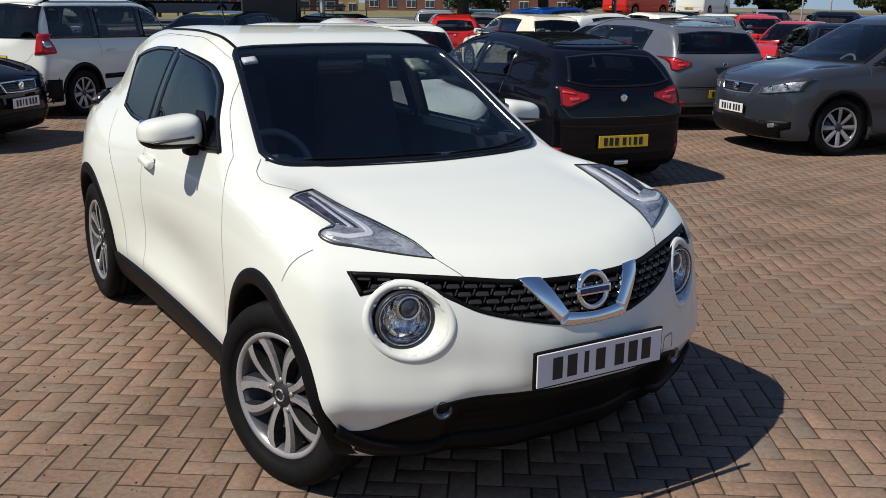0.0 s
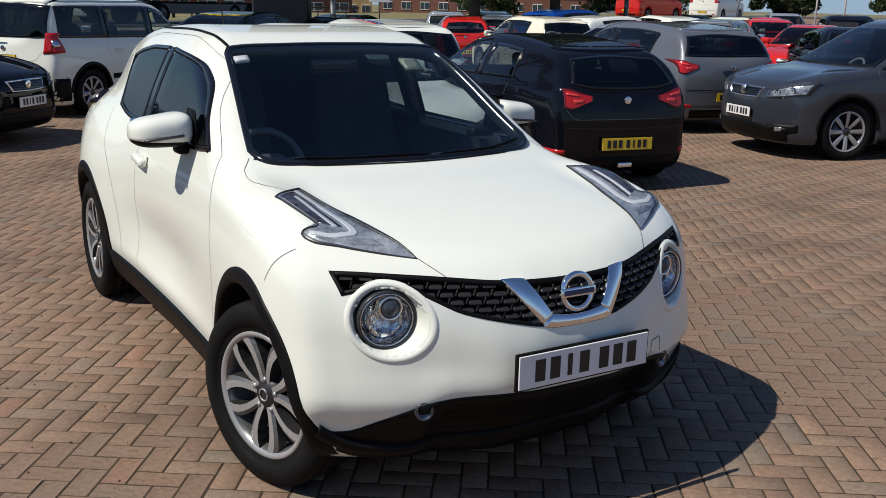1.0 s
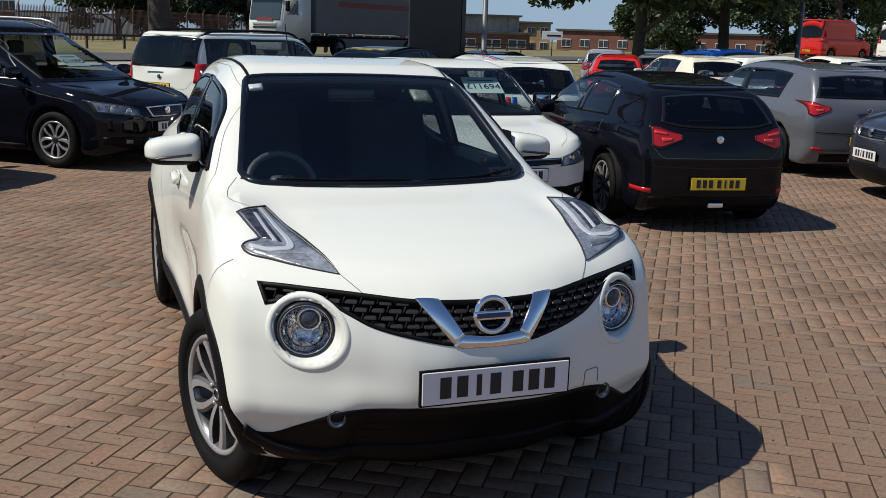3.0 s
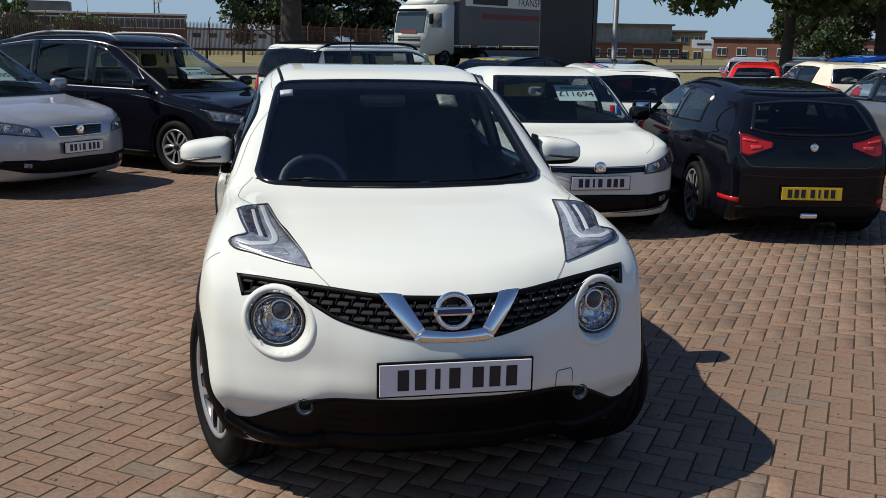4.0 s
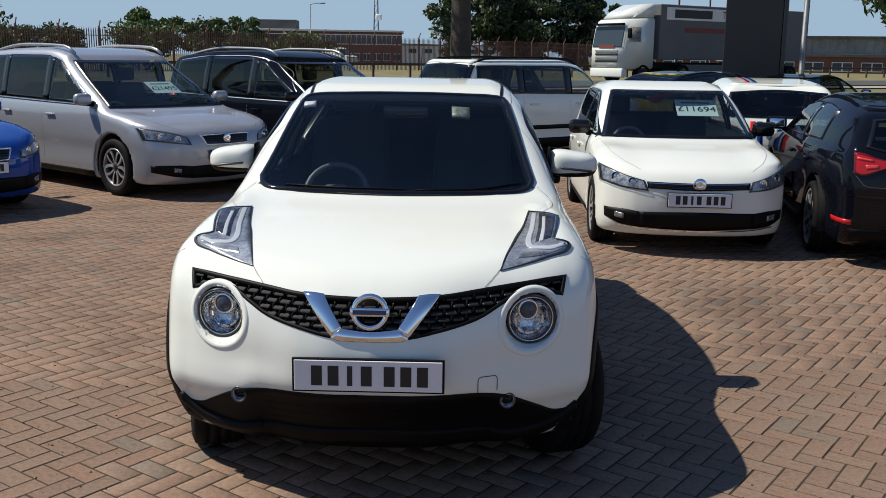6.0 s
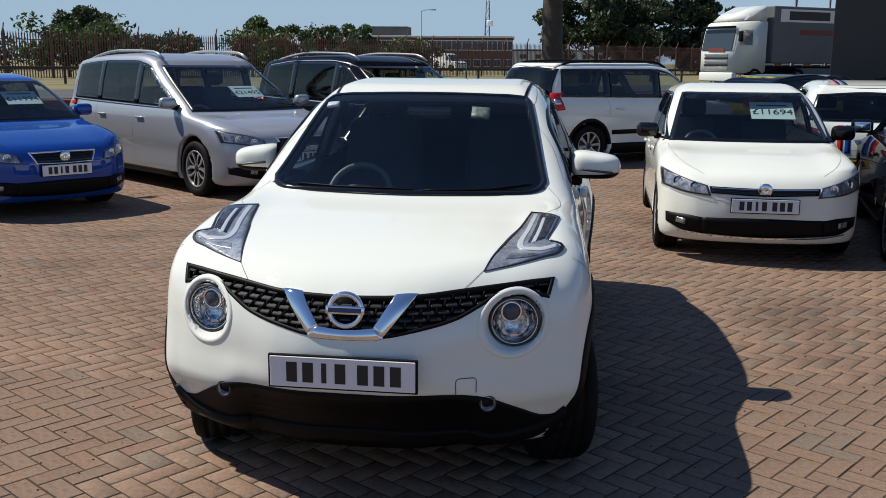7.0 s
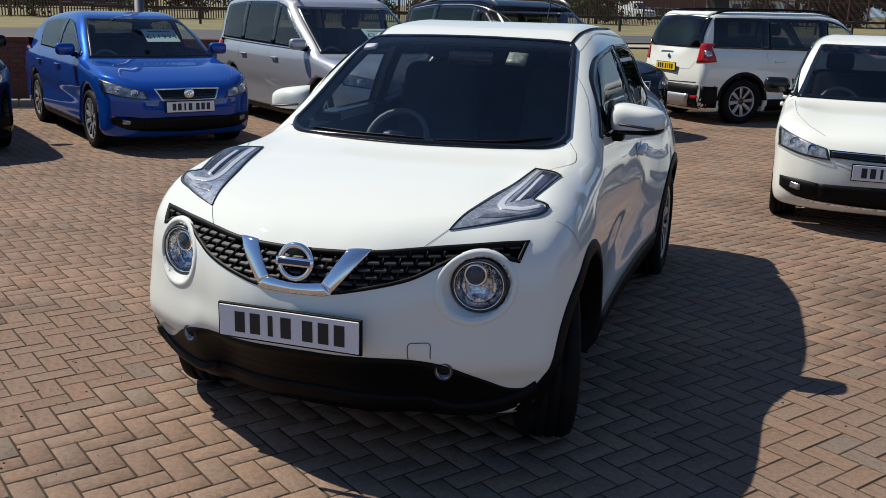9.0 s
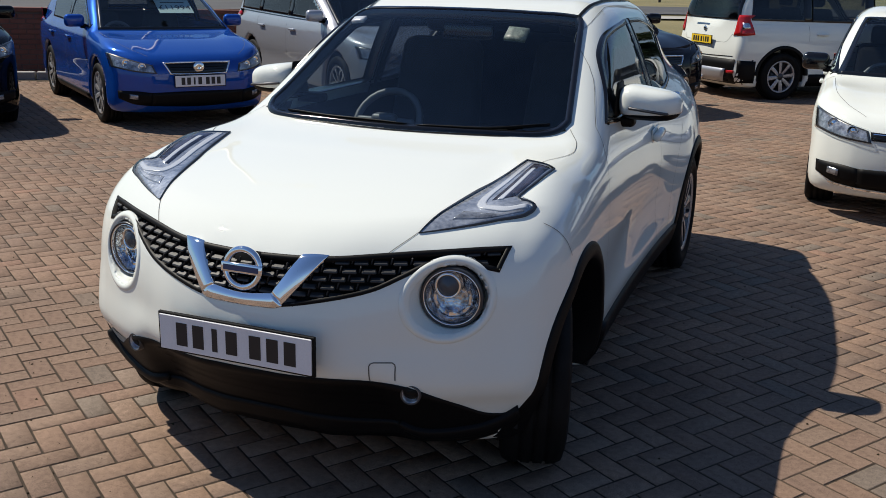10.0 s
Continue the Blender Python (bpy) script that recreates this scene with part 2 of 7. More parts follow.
def isosurface(f, lo, hi, h):
    """A closed skin of f = 0 on a grid of step h (surface nets), each vertex then moved onto the exact surface."""
    ax = [np.arange(lo[i], hi[i] + h, h) for i in range(3)]
    X, Y, Z = ax[0][:, None, None], ax[1][None, :, None], ax[2][None, None, :]
    F = f(X, Y, Z)
    ins = F < 0
    c = [ins[i:ins.shape[0] - 1 + i, j:ins.shape[1] - 1 + j, k:ins.shape[2] - 1 + k] for i in (0, 1) for j in (0, 1) for k in (0, 1)]
    tot = sum(x.astype(np.int8) for x in c)
    act = np.argwhere((tot > 0) & (tot < 8))
    idx = -np.ones(tot.shape, dtype=np.int64)
    idx[tuple(act.T)] = np.arange(len(act))
    acc, cnt = np.zeros((len(act), 3)), np.zeros(len(act))
    for a in range(3):
        for o1 in (0, 1):
            for o2 in (0, 1):
                s = [0, 0, 0]
                s[(a + 1) % 3], s[(a + 2) % 3] = o1, o2
                p = act + s
                q = p.copy()
                q[:, a] += 1
                f0, f1 = F[tuple(p.T)], F[tuple(q.T)]
                on = (f0 < 0) != (f1 < 0)
                t = np.where(on, f0 / np.where(on, f0 - f1, 1), 0)
                pos = p.astype(float)
                pos[:, a] += t
                acc += np.where(on[:, None], pos, 0)
                cnt += on
    V = acc / cnt[:, None] * h + np.array([a[0] for a in ax])
    faces = []
    for a in range(3):
        b, c2 = (a + 1) % 3, (a + 2) % 3
        n0 = [s for s in ins.shape]
        sl0, sl1 = [slice(None)] * 3, [slice(None)] * 3
        sl0[a], sl1[a] = slice(0, n0[a] - 1), slice(1, n0[a])
        on = ins[tuple(sl0)] != ins[tuple(sl1)]
        e = np.argwhere(on)
        e = e[(e[:, b] > 0) & (e[:, c2] > 0) & (e[:, b] < n0[b] - 1) & (e[:, c2] < n0[c2] - 1)]
        flip = ins[tuple(e.T)]
        q = []
        for d1, d2 in ((-1, -1), (0, -1), (0, 0), (-1, 0)):
            p = e.copy()
            p[:, b] += d1
            p[:, c2] += d2
            q.append(idx[tuple(p.T)])
        q = np.stack(q, 1)
        q[~flip] = q[~flip][:, ::-1]
        faces.append(q)
    Q = np.concatenate(faces)
    for _ in range(3):
        g, v = gradient(f, V)
        step = np.clip(v / np.maximum((g * g).sum(1), 0.2), -h, h)
        V = V - g * step[:, None]
    return V, Q


def gradient(f, P, e=0.002):
    v = f(P[:, 0], P[:, 1], P[:, 2])
    g = np.stack([(f(P[:, 0] + e, P[:, 1], P[:, 2]) - f(P[:, 0] - e, P[:, 1], P[:, 2])),
                  (f(P[:, 0], P[:, 1] + e, P[:, 2]) - f(P[:, 0], P[:, 1] - e, P[:, 2])),
                  (f(P[:, 0], P[:, 1], P[:, 2] + e) - f(P[:, 0], P[:, 1], P[:, 2] - e))], 1) / (2 * e)
    return g, v


AXES = {"front": (0, 2, 1, -1.0, 1.0), "rear": (0, 2, 1, 6.5, -1.0), "side": (1, 2, 0, 1.3, -1.0), "top": (0, 1, 2, 2.6, -1.0)}


def project(f, kind, P2):
    """Points on the skin f = 0 met by rays from the front, rear, side or top through the flat points P2, and the skin's normals."""
    i, j, k, start, way = AXES[kind]
    P = np.zeros((len(P2), 3))
    P[:, i], P[:, j] = P2[:, 0], P2[:, 1]
    t0 = np.zeros(len(P2))
    found = np.zeros(len(P2), dtype=bool)
    step = 0.05
    for s in range(150):
        P[:, k] = start + way * s * step
        v = f(P[:, 0], P[:, 1], P[:, 2])
        hit = (v < 0) & ~found
        t0[hit] = s
        found |= hit
    if found.any() and not found.all():
        miss = np.flatnonzero(~found)
        ok = np.flatnonzero(found)
        d = ((P2[miss][:, None] - P2[ok][None]) ** 2).sum(2)
        near = ok[d.argmin(1)]
        Pn, Nn = project(f, kind, P2[ok])
        out_p, out_n = np.zeros((len(P2), 3)), np.zeros((len(P2), 3))
        out_p[ok], out_n[ok] = Pn, Nn
        out_p[miss], out_n[miss] = out_p[near], out_n[near]
        out_p[miss, i], out_p[miss, j] = P2[miss, 0], P2[miss, 1]
        return out_p, out_n
    a, b = (t0 - 1) * step, t0 * step
    for _ in range(14):
        c = (a + b) / 2
        P[:, k] = start + way * c
        v = f(P[:, 0], P[:, 1], P[:, 2])
        a, b = np.where(v < 0, a, c), np.where(v < 0, c, b)
    P[:, k] = start + way * (a + b) / 2
    g, _ = gradient(f, P)
    return P, g / np.maximum(np.linalg.norm(g, axis=1), 1e-6)[:, None]


def along(curve, n, ends=0.0):
    """n points along a few given points, evenly by number, smoothly; ends: share of the first and last cell for a border."""
    c = np.array(curve, dtype=float)
    u = np.linspace(0, 1, n)
    if ends:
        u = np.concatenate([[0], np.linspace(ends, 1 - ends, n - 2), [1]])
    d = np.concatenate([[0], np.cumsum(np.linalg.norm(np.diff(c, axis=0), axis=1))])
    d /= d[-1]
    if len(c) < 3:
        return np.stack([np.interp(u, d, c[:, q]) for q in (0, 1)], 1)
    return np.stack([smooth_table(list(zip(d, c[:, q])))(u) for q in (0, 1)], 1)


def ruled(A, B, nu, nv, eu=0.0, ev=0.0):
    a, b = along(A, nu, eu), along(B, nu, eu)
    v = np.linspace(0, 1, nv)
    if ev:
        v = np.concatenate([[0], np.linspace(ev, 1 - ev, nv - 2), [1]])
    return a[None] * (1 - v)[:, None, None] + b[None] * v[:, None, None]


PROJECTED = {}


def patch(f, kind, A, B, nu=16, nv=8, off=0.004, depth=0.012, eu=0.0, ev=0.0, mirror=False, crown=0.0):
    """A panel on the skin f between two flat curves, off proud of it, with a rim that dips below it. Returns verts, faces, which faces are its border."""
    key = (id(f), kind, repr(A), repr(B), nu, nv, eu, ev)
    if key not in PROJECTED:
        PROJECTED[key] = project(f, kind, ruled(A, B, nu, nv, eu, ev).reshape(-1, 2))
    P, N = PROJECTED[key]
    lift = np.full(nu * nv, off)
    if crown:
        v = np.linspace(0, 1, nv) if not ev else np.concatenate([[0], np.linspace(ev, 1 - ev, nv - 2), [1]])
        lift = lift + np.repeat(crown * (1 - (2 * v - 1) ** 2), nu)
    top, low = P + N * lift[:, None], P - N * depth
    if mirror:
        top, low = top * (-1, 1, 1), low * (-1, 1, 1)
    id_ = np.arange(nu * nv).reshape(nv, nu)
    faces, edge = [], []
    for r in range(nv - 1):
        for c in range(nu - 1):
            faces.append((id_[r, c], id_[r, c + 1], id_[r + 1, c + 1], id_[r + 1, c]))
            edge.append(r == 0 or c == 0 or r == nv - 2 or c == nu - 2)
    ring = list(id_[0, :]) + list(id_[1:, -1]) + list(id_[-1, -2::-1]) + list(id_[-2:0:-1, 0])
    base = nu * nv
    verts = np.concatenate([top, low[ring]])
    for q in range(len(ring)):
        q2 = (q + 1) % len(ring)
        faces.append((ring[q], base + q, base + q2, ring[q2]))
        edge.append(True)
    # face the panel outwards
    a, b, c = (verts[faces[0][w]] for w in (0, 1, 2))
    n0 = N[0] * (-1, 1, 1) if mirror else N[0]
    if np.dot(np.cross(b - a, c - a), n0) < 0:
        faces = [x[::-1] for x in faces]
    return verts, faces, edge


def inside(poly, P):
    x, y = P[:, 0], P[:, 1]
    res = np.zeros(len(P), dtype=bool)
    j = len(poly) - 1
    for i in range(len(poly)):
        xi, yi, xj, yj = *poly[i], *poly[j]
        with np.errstate(divide="ignore", invalid="ignore"):
            res ^= ((yi > y) != (yj > y)) & (x < (xj - xi) * (y - yi) / (yj - yi) + xi)
        j = i
    return res


def outline(A, B, inset=0.03):
    """The closed edge of a panel between two flat curves, moved inwards by inset."""
    G = ruled(A, B, 60, 14, 0, 0)
    ring = np.concatenate([G[0], G[1:, -1], G[-1, -2::-1], G[-2:0:-1, 0]])
    t = np.roll(ring, -1, 0) - np.roll(ring, 1, 0)
    t /= np.maximum(np.linalg.norm(t, axis=1), 1e-9)[:, None]
    area = np.sum(ring[:, 0] * np.roll(ring[:, 1], -1) - np.roll(ring[:, 0], -1) * ring[:, 1])
    n = np.stack([-t[:, 1], t[:, 0]], 1) * (1 if area > 0 else -1)
    return ring + n * inset


def cut(V, Q, kind, A, B, inset=0.02, both=True):
    """The faces of a skin that stay when an opening seen from that side is cut out."""
    i, j, k, _, way = AXES[kind]
    C = V[Q].mean(1)
    n = np.cross(V[Q[:, 2]] - V[Q[:, 0]], V[Q[:, 3]] - V[Q[:, 1]])
    n /= np.maximum(np.linalg.norm(n, axis=1), 1e-9)[:, None]
    poly = outline(A, B, inset)
    if kind == "side":
        hit = inside(poly, C[:, [1, 2]]) & (np.abs(C[:, 0]) > 0.3) & (n[:, 0] * np.sign(C[:, 0]) > 0.2)
    else:
        P = C[:, [i, j]].copy()
        hit = inside(poly, P) & (n[:, k] * -way > 0.15)
        if both:
            P[:, 0] *= -1
            hit |= inside(poly, P) & (n[:, k] * -way > 0.15)
    return Q[~hit]


def shell(name, V, Q, mats, parent, label=""):
    used = np.unique(Q)
    re_ = -np.ones(len(V), dtype=np.int64)
    re_[used] = np.arange(len(used))
    return child(name, mesh_of(name, V[used], re_[Q], mats), parent, label)


def seam(f, kind, curve, parent, n=24, width=0.0035, off=0.0015, mirror=True, mat=None, name="panel_gap"):
    """A narrow dark joint line laid on the skin, on both sides where mirror is set."""
    c = along(curve, n)
    key = (id(f), kind, repr(curve), n)
    if key not in PROJECTED:
        PROJECTED[key] = project(f, kind, c)
    P, N = PROJECTED[key]
    T = np.gradient(P, axis=0)
    T /= np.maximum(np.linalg.norm(T, axis=1), 1e-9)[:, None]
    S = np.cross(N, T)
    vs = np.concatenate([P + N * off + S * width / 2, P + N * off - S * width / 2])
    fs = [(q, n + q, n + q + 1, q + 1) for q in range(n - 1)]
    for sgn in ((1, -1) if mirror else (1,)):
        child(name, mesh_of(name, vs * (sgn, 1, 1), fs if sgn > 0 else [x[::-1] for x in fs], [mat or M_TRIM]), parent)

# ---- wheels ----
WHEELS = {}


def wheel_meshes(radius, width, rim_r, spokes, style):
    key = (radius, width, rim_r, spokes, style)
    if key in WHEELS:
        return WHEELS[key]
    w = width / 2
    sh = 0.022
    prof = [(-w * 0.8, rim_r), (-w * 0.98, rim_r + 0.3 * (radius - rim_r)), (-w, rim_r + 0.6 * (radius - rim_r)), (-w * 0.9, radius - sh * 0.6), (-w * 0.72, radius - 0.003)]
    for g in (-0.4, 0.0, 0.4):
        prof += [(w * (g - 0.07), radius), (w * (g - 0.05), radius - 0.008), (w * (g + 0.05), radius - 0.008), (w * (g + 0.07), radius)]
    prof += [(w * 0.72, radius - 0.003), (w * 0.9, radius - sh * 0.6), (w, rim_r + 0.6 * (radius - rim_r)), (w * 0.985, rim_r + 0.32 * (radius - rim_r)), (w * 0.93, rim_r + 0.28 * (radius - rim_r)), (w * 0.9, rim_r + 0.02), (w * 0.8, rim_r - 0.002)]
    tyre = mesh_of("tyre", *lathe(prof, 56), [M_RUBBER])
    barrel = mesh_of("rim_barrel", *lathe([(w * 0.84, rim_r + 0.008), (w * 0.87, rim_r + 0.004), (w * 0.84, rim_r - 0.008), (w * 0.55, rim_r - 0.02), (-w * 0.6, rim_r - 0.03), (-w * 0.6, 0.0)], 56), [M_ALLOYGR])
    # spokes: a machined face over dark flanks, paired or single
    bms = []
    for s in range(spokes):
        a = 2 * math.pi * s / spokes
        pair = (0.0,) if style == "single" else (-0.27, 0.27)
        for o in pair:
            bm = bmesh.new()
            r0, r1 = 0.045, rim_r - 0.004
            rows = []
            for q in range(6):
                u = q / 5
                r = r0 + (r1 - r0) * u
                ang = a + o * (0.70 + 0.85 * u * u) + (0.16 * u * u if style == "twist" else 0)
                hw = (0.021 if style == "single" else 0.0145) * (1.0 + (0.35 * u if style == "single" else 0.95 * u * u))
                x = w * (0.70 + 0.12 * math.sin(u * math.pi * 0.55))
                c = Vector((0, math.cos(ang), math.sin(ang)))
                t = Vector((0, -math.sin(ang), math.cos(ang)))
                side_in = 1 if o >= 0 else -1
                rows.append([bm.verts.new(c * r + t * (hw * k) + Vector((x - d, 0, 0))) for k, d in ((-1.2, 0.04), (-1, 0.008 if side_in > 0 else 0.0), (-0.3 * side_in, 0.0), (1, 0.008 if side_in < 0 else 0.0), (1.2, 0.04))])
            for q in range(5):
                for k in range(4):
                    fc = bm.faces.new((rows[q][k], rows[q][k + 1], rows[q + 1][k + 1], rows[q + 1][k]))
                    fc.material_index = 0 if k == (2 if o >= 0 else 1) or (style == "single" and k in (1, 2)) else 1 if k in (1, 2) else 2
            bms.append(bm)
    sp = merge(*bms)
    rim = bpy.data.meshes.new("rim")
    sp.to_mesh(rim)
    sp.free()
    for mm in (M_ALLOY, M_ALLOYGR, M_ALLOYDK):
        rim.materials.append(mm)
    hub = mesh_of("wheel", *lathe([(w * 0.74, 0.0), (w * 0.76, 0.028), (w * 0.70, 0.034), (w * 0.69, 0.06), (w * 0.45, 0.066), (w * 0.3, 0.07), (w * 0.3, rim_r * 0.72), (w * 0.12, rim_r * 0.72), (w * 0.12, 0.0)], 40), [M_ALLOYDK])
    lip = mesh_of("rim_lip", *lathe([(w * 0.80, rim_r - 0.012), (w * 0.88, rim_r - 0.004), (w * 0.89, rim_r + 0.006), (w * 0.84, rim_r + 0.01)], 56), [M_ALLOY])
    WHEELS[key] = (hub, tyre, barrel, rim, lip)
    return WHEELS[key]


def add_wheels(car, spots, radius, width, rim_r, spokes, style, steer=0.0):
    hub, tyre, barrel, rim, lip = wheel_meshes(radius, width, rim_r, spokes, style)
    for n, (x, y) in enumerate(spots):
        turn = (0 if x > 0 else 180)
        m = pose(x, y, radius - 0.004, 0, 0, turn + (steer if n < 2 else 0)) @ pose(0, 0, 0, 17 * n, 0, 0)
        wh = child("wheel", hub, car, "", m)
        child("tyre", tyre, wh, "black rubber tyre")
        child("rim", rim, wh, "machined alloy spokes")
        child("rim_barrel", barrel, wh)
        child("rim_lip", lip, wh)
        if steer:
            part("centre_cap", merge(*[tube_bm([(width * 0.34, 0.056 * math.cos(q), 0.056 * math.sin(q)), (width * 0.375, 0.056 * math.cos(q), 0.056 * math.sin(q))], 0.009, 8) for q in np.arange(5) * 1.2566], tube_bm([(width * 0.385, 0.021 * math.cos(q), 0.021 * math.sin(q)) for q in np.linspace(0, 2 * math.pi, 19)[:-1]], 0.0035, 6, True)), M_ALLOY, wh, "wheel bolts and ringed centre cap")


def number_plate(car, f, kind, y_mid, z_mid, mat, surround, name="number_plate", tilt=0.0, w=0.52, h=0.111, fine=True):
    """A plate with plain dark bars for its characters."""
    sgn = -1 if kind == "front" else 1
    m = pose(0, y_mid, z_mid, tilt * sgn, 0, 0)
    base = part(name, box_bm((w + 0.014, 0.012, h + 0.012), (0, -sgn * 0.004, 0), 0.002, 1), M_PLASTIC, car, "plate holder", False, m)
    part("plate_face", box_bm((w - 0.002, 0.006, h - 0.002), (0, sgn * 0.004, 0), 0.0012, 1), mat, base, "number plate with dark bars", False)
    x = -0.205
    for n in range(7):
        bw = 0.038 if n not in (2,) else 0.018
        part("plate_bar", box_bm((bw, 0.0015, 0.072), (x + 0.025, sgn * 0.0078, 0)), M_INK, base, "", False)
        x += 0.058 + (0.022 if n == 3 else 0)
    return base


# ---- the main car ----
JF = {
    "top": [(-0.12, 0.77), (0.0, 0.83), (0.14, 0.885), (0.4, 0.945), (0.7, 0.99), (1.0, 1.032), (1.08, 1.064), (1.8, 1.452), (1.98, 1.503), (2.35, 1.525), (3.0, 1.495), (3.45, 1.415), (3.7, 1.345), (3.95, 1.15), (4.15, 0.9)],
    "front": [(0.15, 0.13), (0.22, 0.06), (0.3, 0.005), (0.42, -0.040), (0.445, -0.060), (0.470, -0.067), (0.55, -0.057), (0.62, -0.047), (0.68, -0.034), (0.78, 0.0), (0.84, 0.04), (0.92, 0.12)],
    "bow": [(0.0, 0.0), (0.13, 0.006), (0.25, 0.032), (0.41, 0.10), (0.5, 0.15), (0.6, 0.204), (0.715, 0.274), (0.8, 0.336), (0.845, 0.42), (0.9, 0.59)],
    "plan": [(-0.1, 0.82), (0.3, 0.825), (1.0, 0.825), (1.8, 0.815), (2.6, 0.82), (3.3, 0.825), (3.7, 0.79), (4.1, 0.70)],
    "side": [(0.12, -0.09), (0.2, -0.03), (0.32, 0.0), (0.55, 0.008), (0.75, 0.0), (0.9, -0.02), (1.0, -0.05), (1.06, -0.07), (1.2, -0.115), (1.4, -0.205), (1.5, -0.27), (1.6, -0.36)],
}
JFO = smooth_table([(0.15, 0.11), (0.22, 0.045), (0.3, 0.0), (0.36, -0.030), (0.41, -0.062), (0.445, -0.070), (0.47, -0.068), (0.55, -0.053), (0.62, -0.038), (0.68, -0.028), (0.78, 0.0), (0.84, 0.04), (0.92, 0.12)])
JT, JFR, JB, JP, JS = (smooth_table(JF[k]) for k in ("top", "front", "bow", "plan", "side"))
J_AXLES, J_HUBZ = (0.66, 3.19), 0.33


def bell(v, c, s):
    return np.exp(-(((v - c) / s) ** 2))


def main_skin(x, y, z):
    x = np.abs(x)
    wide = JP(y) + JS(z) + 0.038 * bell(y, 0.62, 0.44) * bell(z, 0.58, 0.42) + 0.062 * bell(y, 3.2, 0.55) * bell(z, 0.66, 0.42) - 0.030 * bell(y, 1.95, 0.62) * bell(z, 0.56, 0.13) + 0.014 * bell(y, 1.95, 0.7) * bell(z, 0.385, 0.05) - (0.045 * np.clip((y - 2.2) / 1.1, 0, 1) + 0.10 * np.clip((y - 2.9) / 0.75, 0, 1.2) ** 1.4) / (1 + np.exp((1.10 - z) * 26))
    fx = x - wide
    bonnet = np.clip((1.05 - y) / 0.35, 0, 1)
    top = JT(y - 0.25 * np.minimum(x, 0.8) ** 2) + bonnet * (0.030 * bell(x, 0.70, 0.12) * bell(y, 0.75, 0.38) - 0.008 * bell(x, 0.56, 0.08) * bell(y, 0.72, 0.35) - 0.02 * x * x)
    fz = z - top
    flank = 1 / (1 + np.exp((0.43 - x) * 28))
    front = JFR(z) * (1 - flank) + JFO(z) * flank + JB(x)
    # pods round the big lamps, a dished cheek beside the plate
    r = np.sqrt((x - 0.578) ** 2 + (z - 0.695) ** 2)
    front = front - 0.022 * np.exp(-((r / 0.165) ** 2.6)) + 0.006 * bell(x, 0.47, 0.15) * bell(z, 0.56, 0.05) + 0.085 * bell(z, 0.30, 0.13) * (1 / (1 + np.exp((x - 0.44) * 40)))
    fy = front - y
    rear = y - (4.06 - 0.25 * x * x - 0.12 * np.clip(z - 0.9, 0, 1))
    low = 0.185 - z
    g = smax(fx, fz, 0.11)
    g = smax(g, fy, 0.07)
    g = smax(g, rear, 0.12)
    g = smax(g, low, 0.05)
    for hy in J_AXLES:
        e = np.sqrt(((y - hy - 0.035) / 0.362) ** 2 + ((z - J_HUBZ) / 0.388) ** 2)
        g = np.maximum(g, np.minimum((1 - e) * 0.41, x - 0.45))
    # round lamp wells
    g = np.maximum(g, np.minimum(0.0985 - r, 0.27 - y))
    return g


def arch_trim(f, car, hy, hz, rin, rout, ry=1.0, a0=2, a1=178, off=0.007):
    """The plastic lip of a wheel opening, both sides."""
    n = 56
    ang = np.radians(np.linspace(a0, a1, n))
    rows = []
    for r, o, src in ((rin - 0.004, -0.11, rin + 0.016), (rin - 0.004, 0.0, rin + 0.016), (rin, off, rin + 0.016), (rin + 0.014, off + 0.004, rin + 0.016), (0.5 * (rin + rout), off + 0.002, None), (rout - 0.012, off, None), (rout - 0.001, off * 0.5, None), (rout, -0.012, None)):
        q = r if src is None else src
        P, N = project(f, "side", np.stack([hy + np.cos(ang) * q * ry, hz + np.sin(ang) * q], 1))
        P[:, 1], P[:, 2] = hy + np.cos(ang) * r * ry, hz + np.sin(ang) * r
        P[:, 0] += o
        rows.append(P)
    V = np.concatenate(rows)
    F = [(r * n + c, r * n + c + 1, (r + 1) * n + c + 1, (r + 1) * n + c) for r in range(len(rows) - 1) for c in range(n - 1)]
    for s in (1, -1):
        child("wheel_arch_trim", mesh_of("wheel_arch_trim", V * (s, 1, 1), F if s < 0 else [x[::-1] for x in F], [M_PLASTIC]), car, "black plastic wheel arch trim")


def wheel_well(car, x, y, z, radius, depth):
    """The dark inside of a wheel opening: an arched roof and an inner wall."""
    n = 26
    ang = np.radians(np.linspace(-12, 192, n))
    c, d = np.cos(ang) * radius, np.sin(ang) * radius
    s = 1 if x > 0 else -1
    V = [(0, c[k], d[k]) for k in range(n)] + [(-s * depth, c[k], d[k]) for k in range(n)] + [(-s * depth, 0, 0)]
    F = [(k, k + 1, n + k + 1, n + k) for k in range(n - 1)] + [(n + k, n + k + 1, 2 * n) for k in range(n - 1)]
    child("wheel_well", mesh_of("wheel_well", V, F, [M_INTERIOR]), car, "", pose(x, y, z))


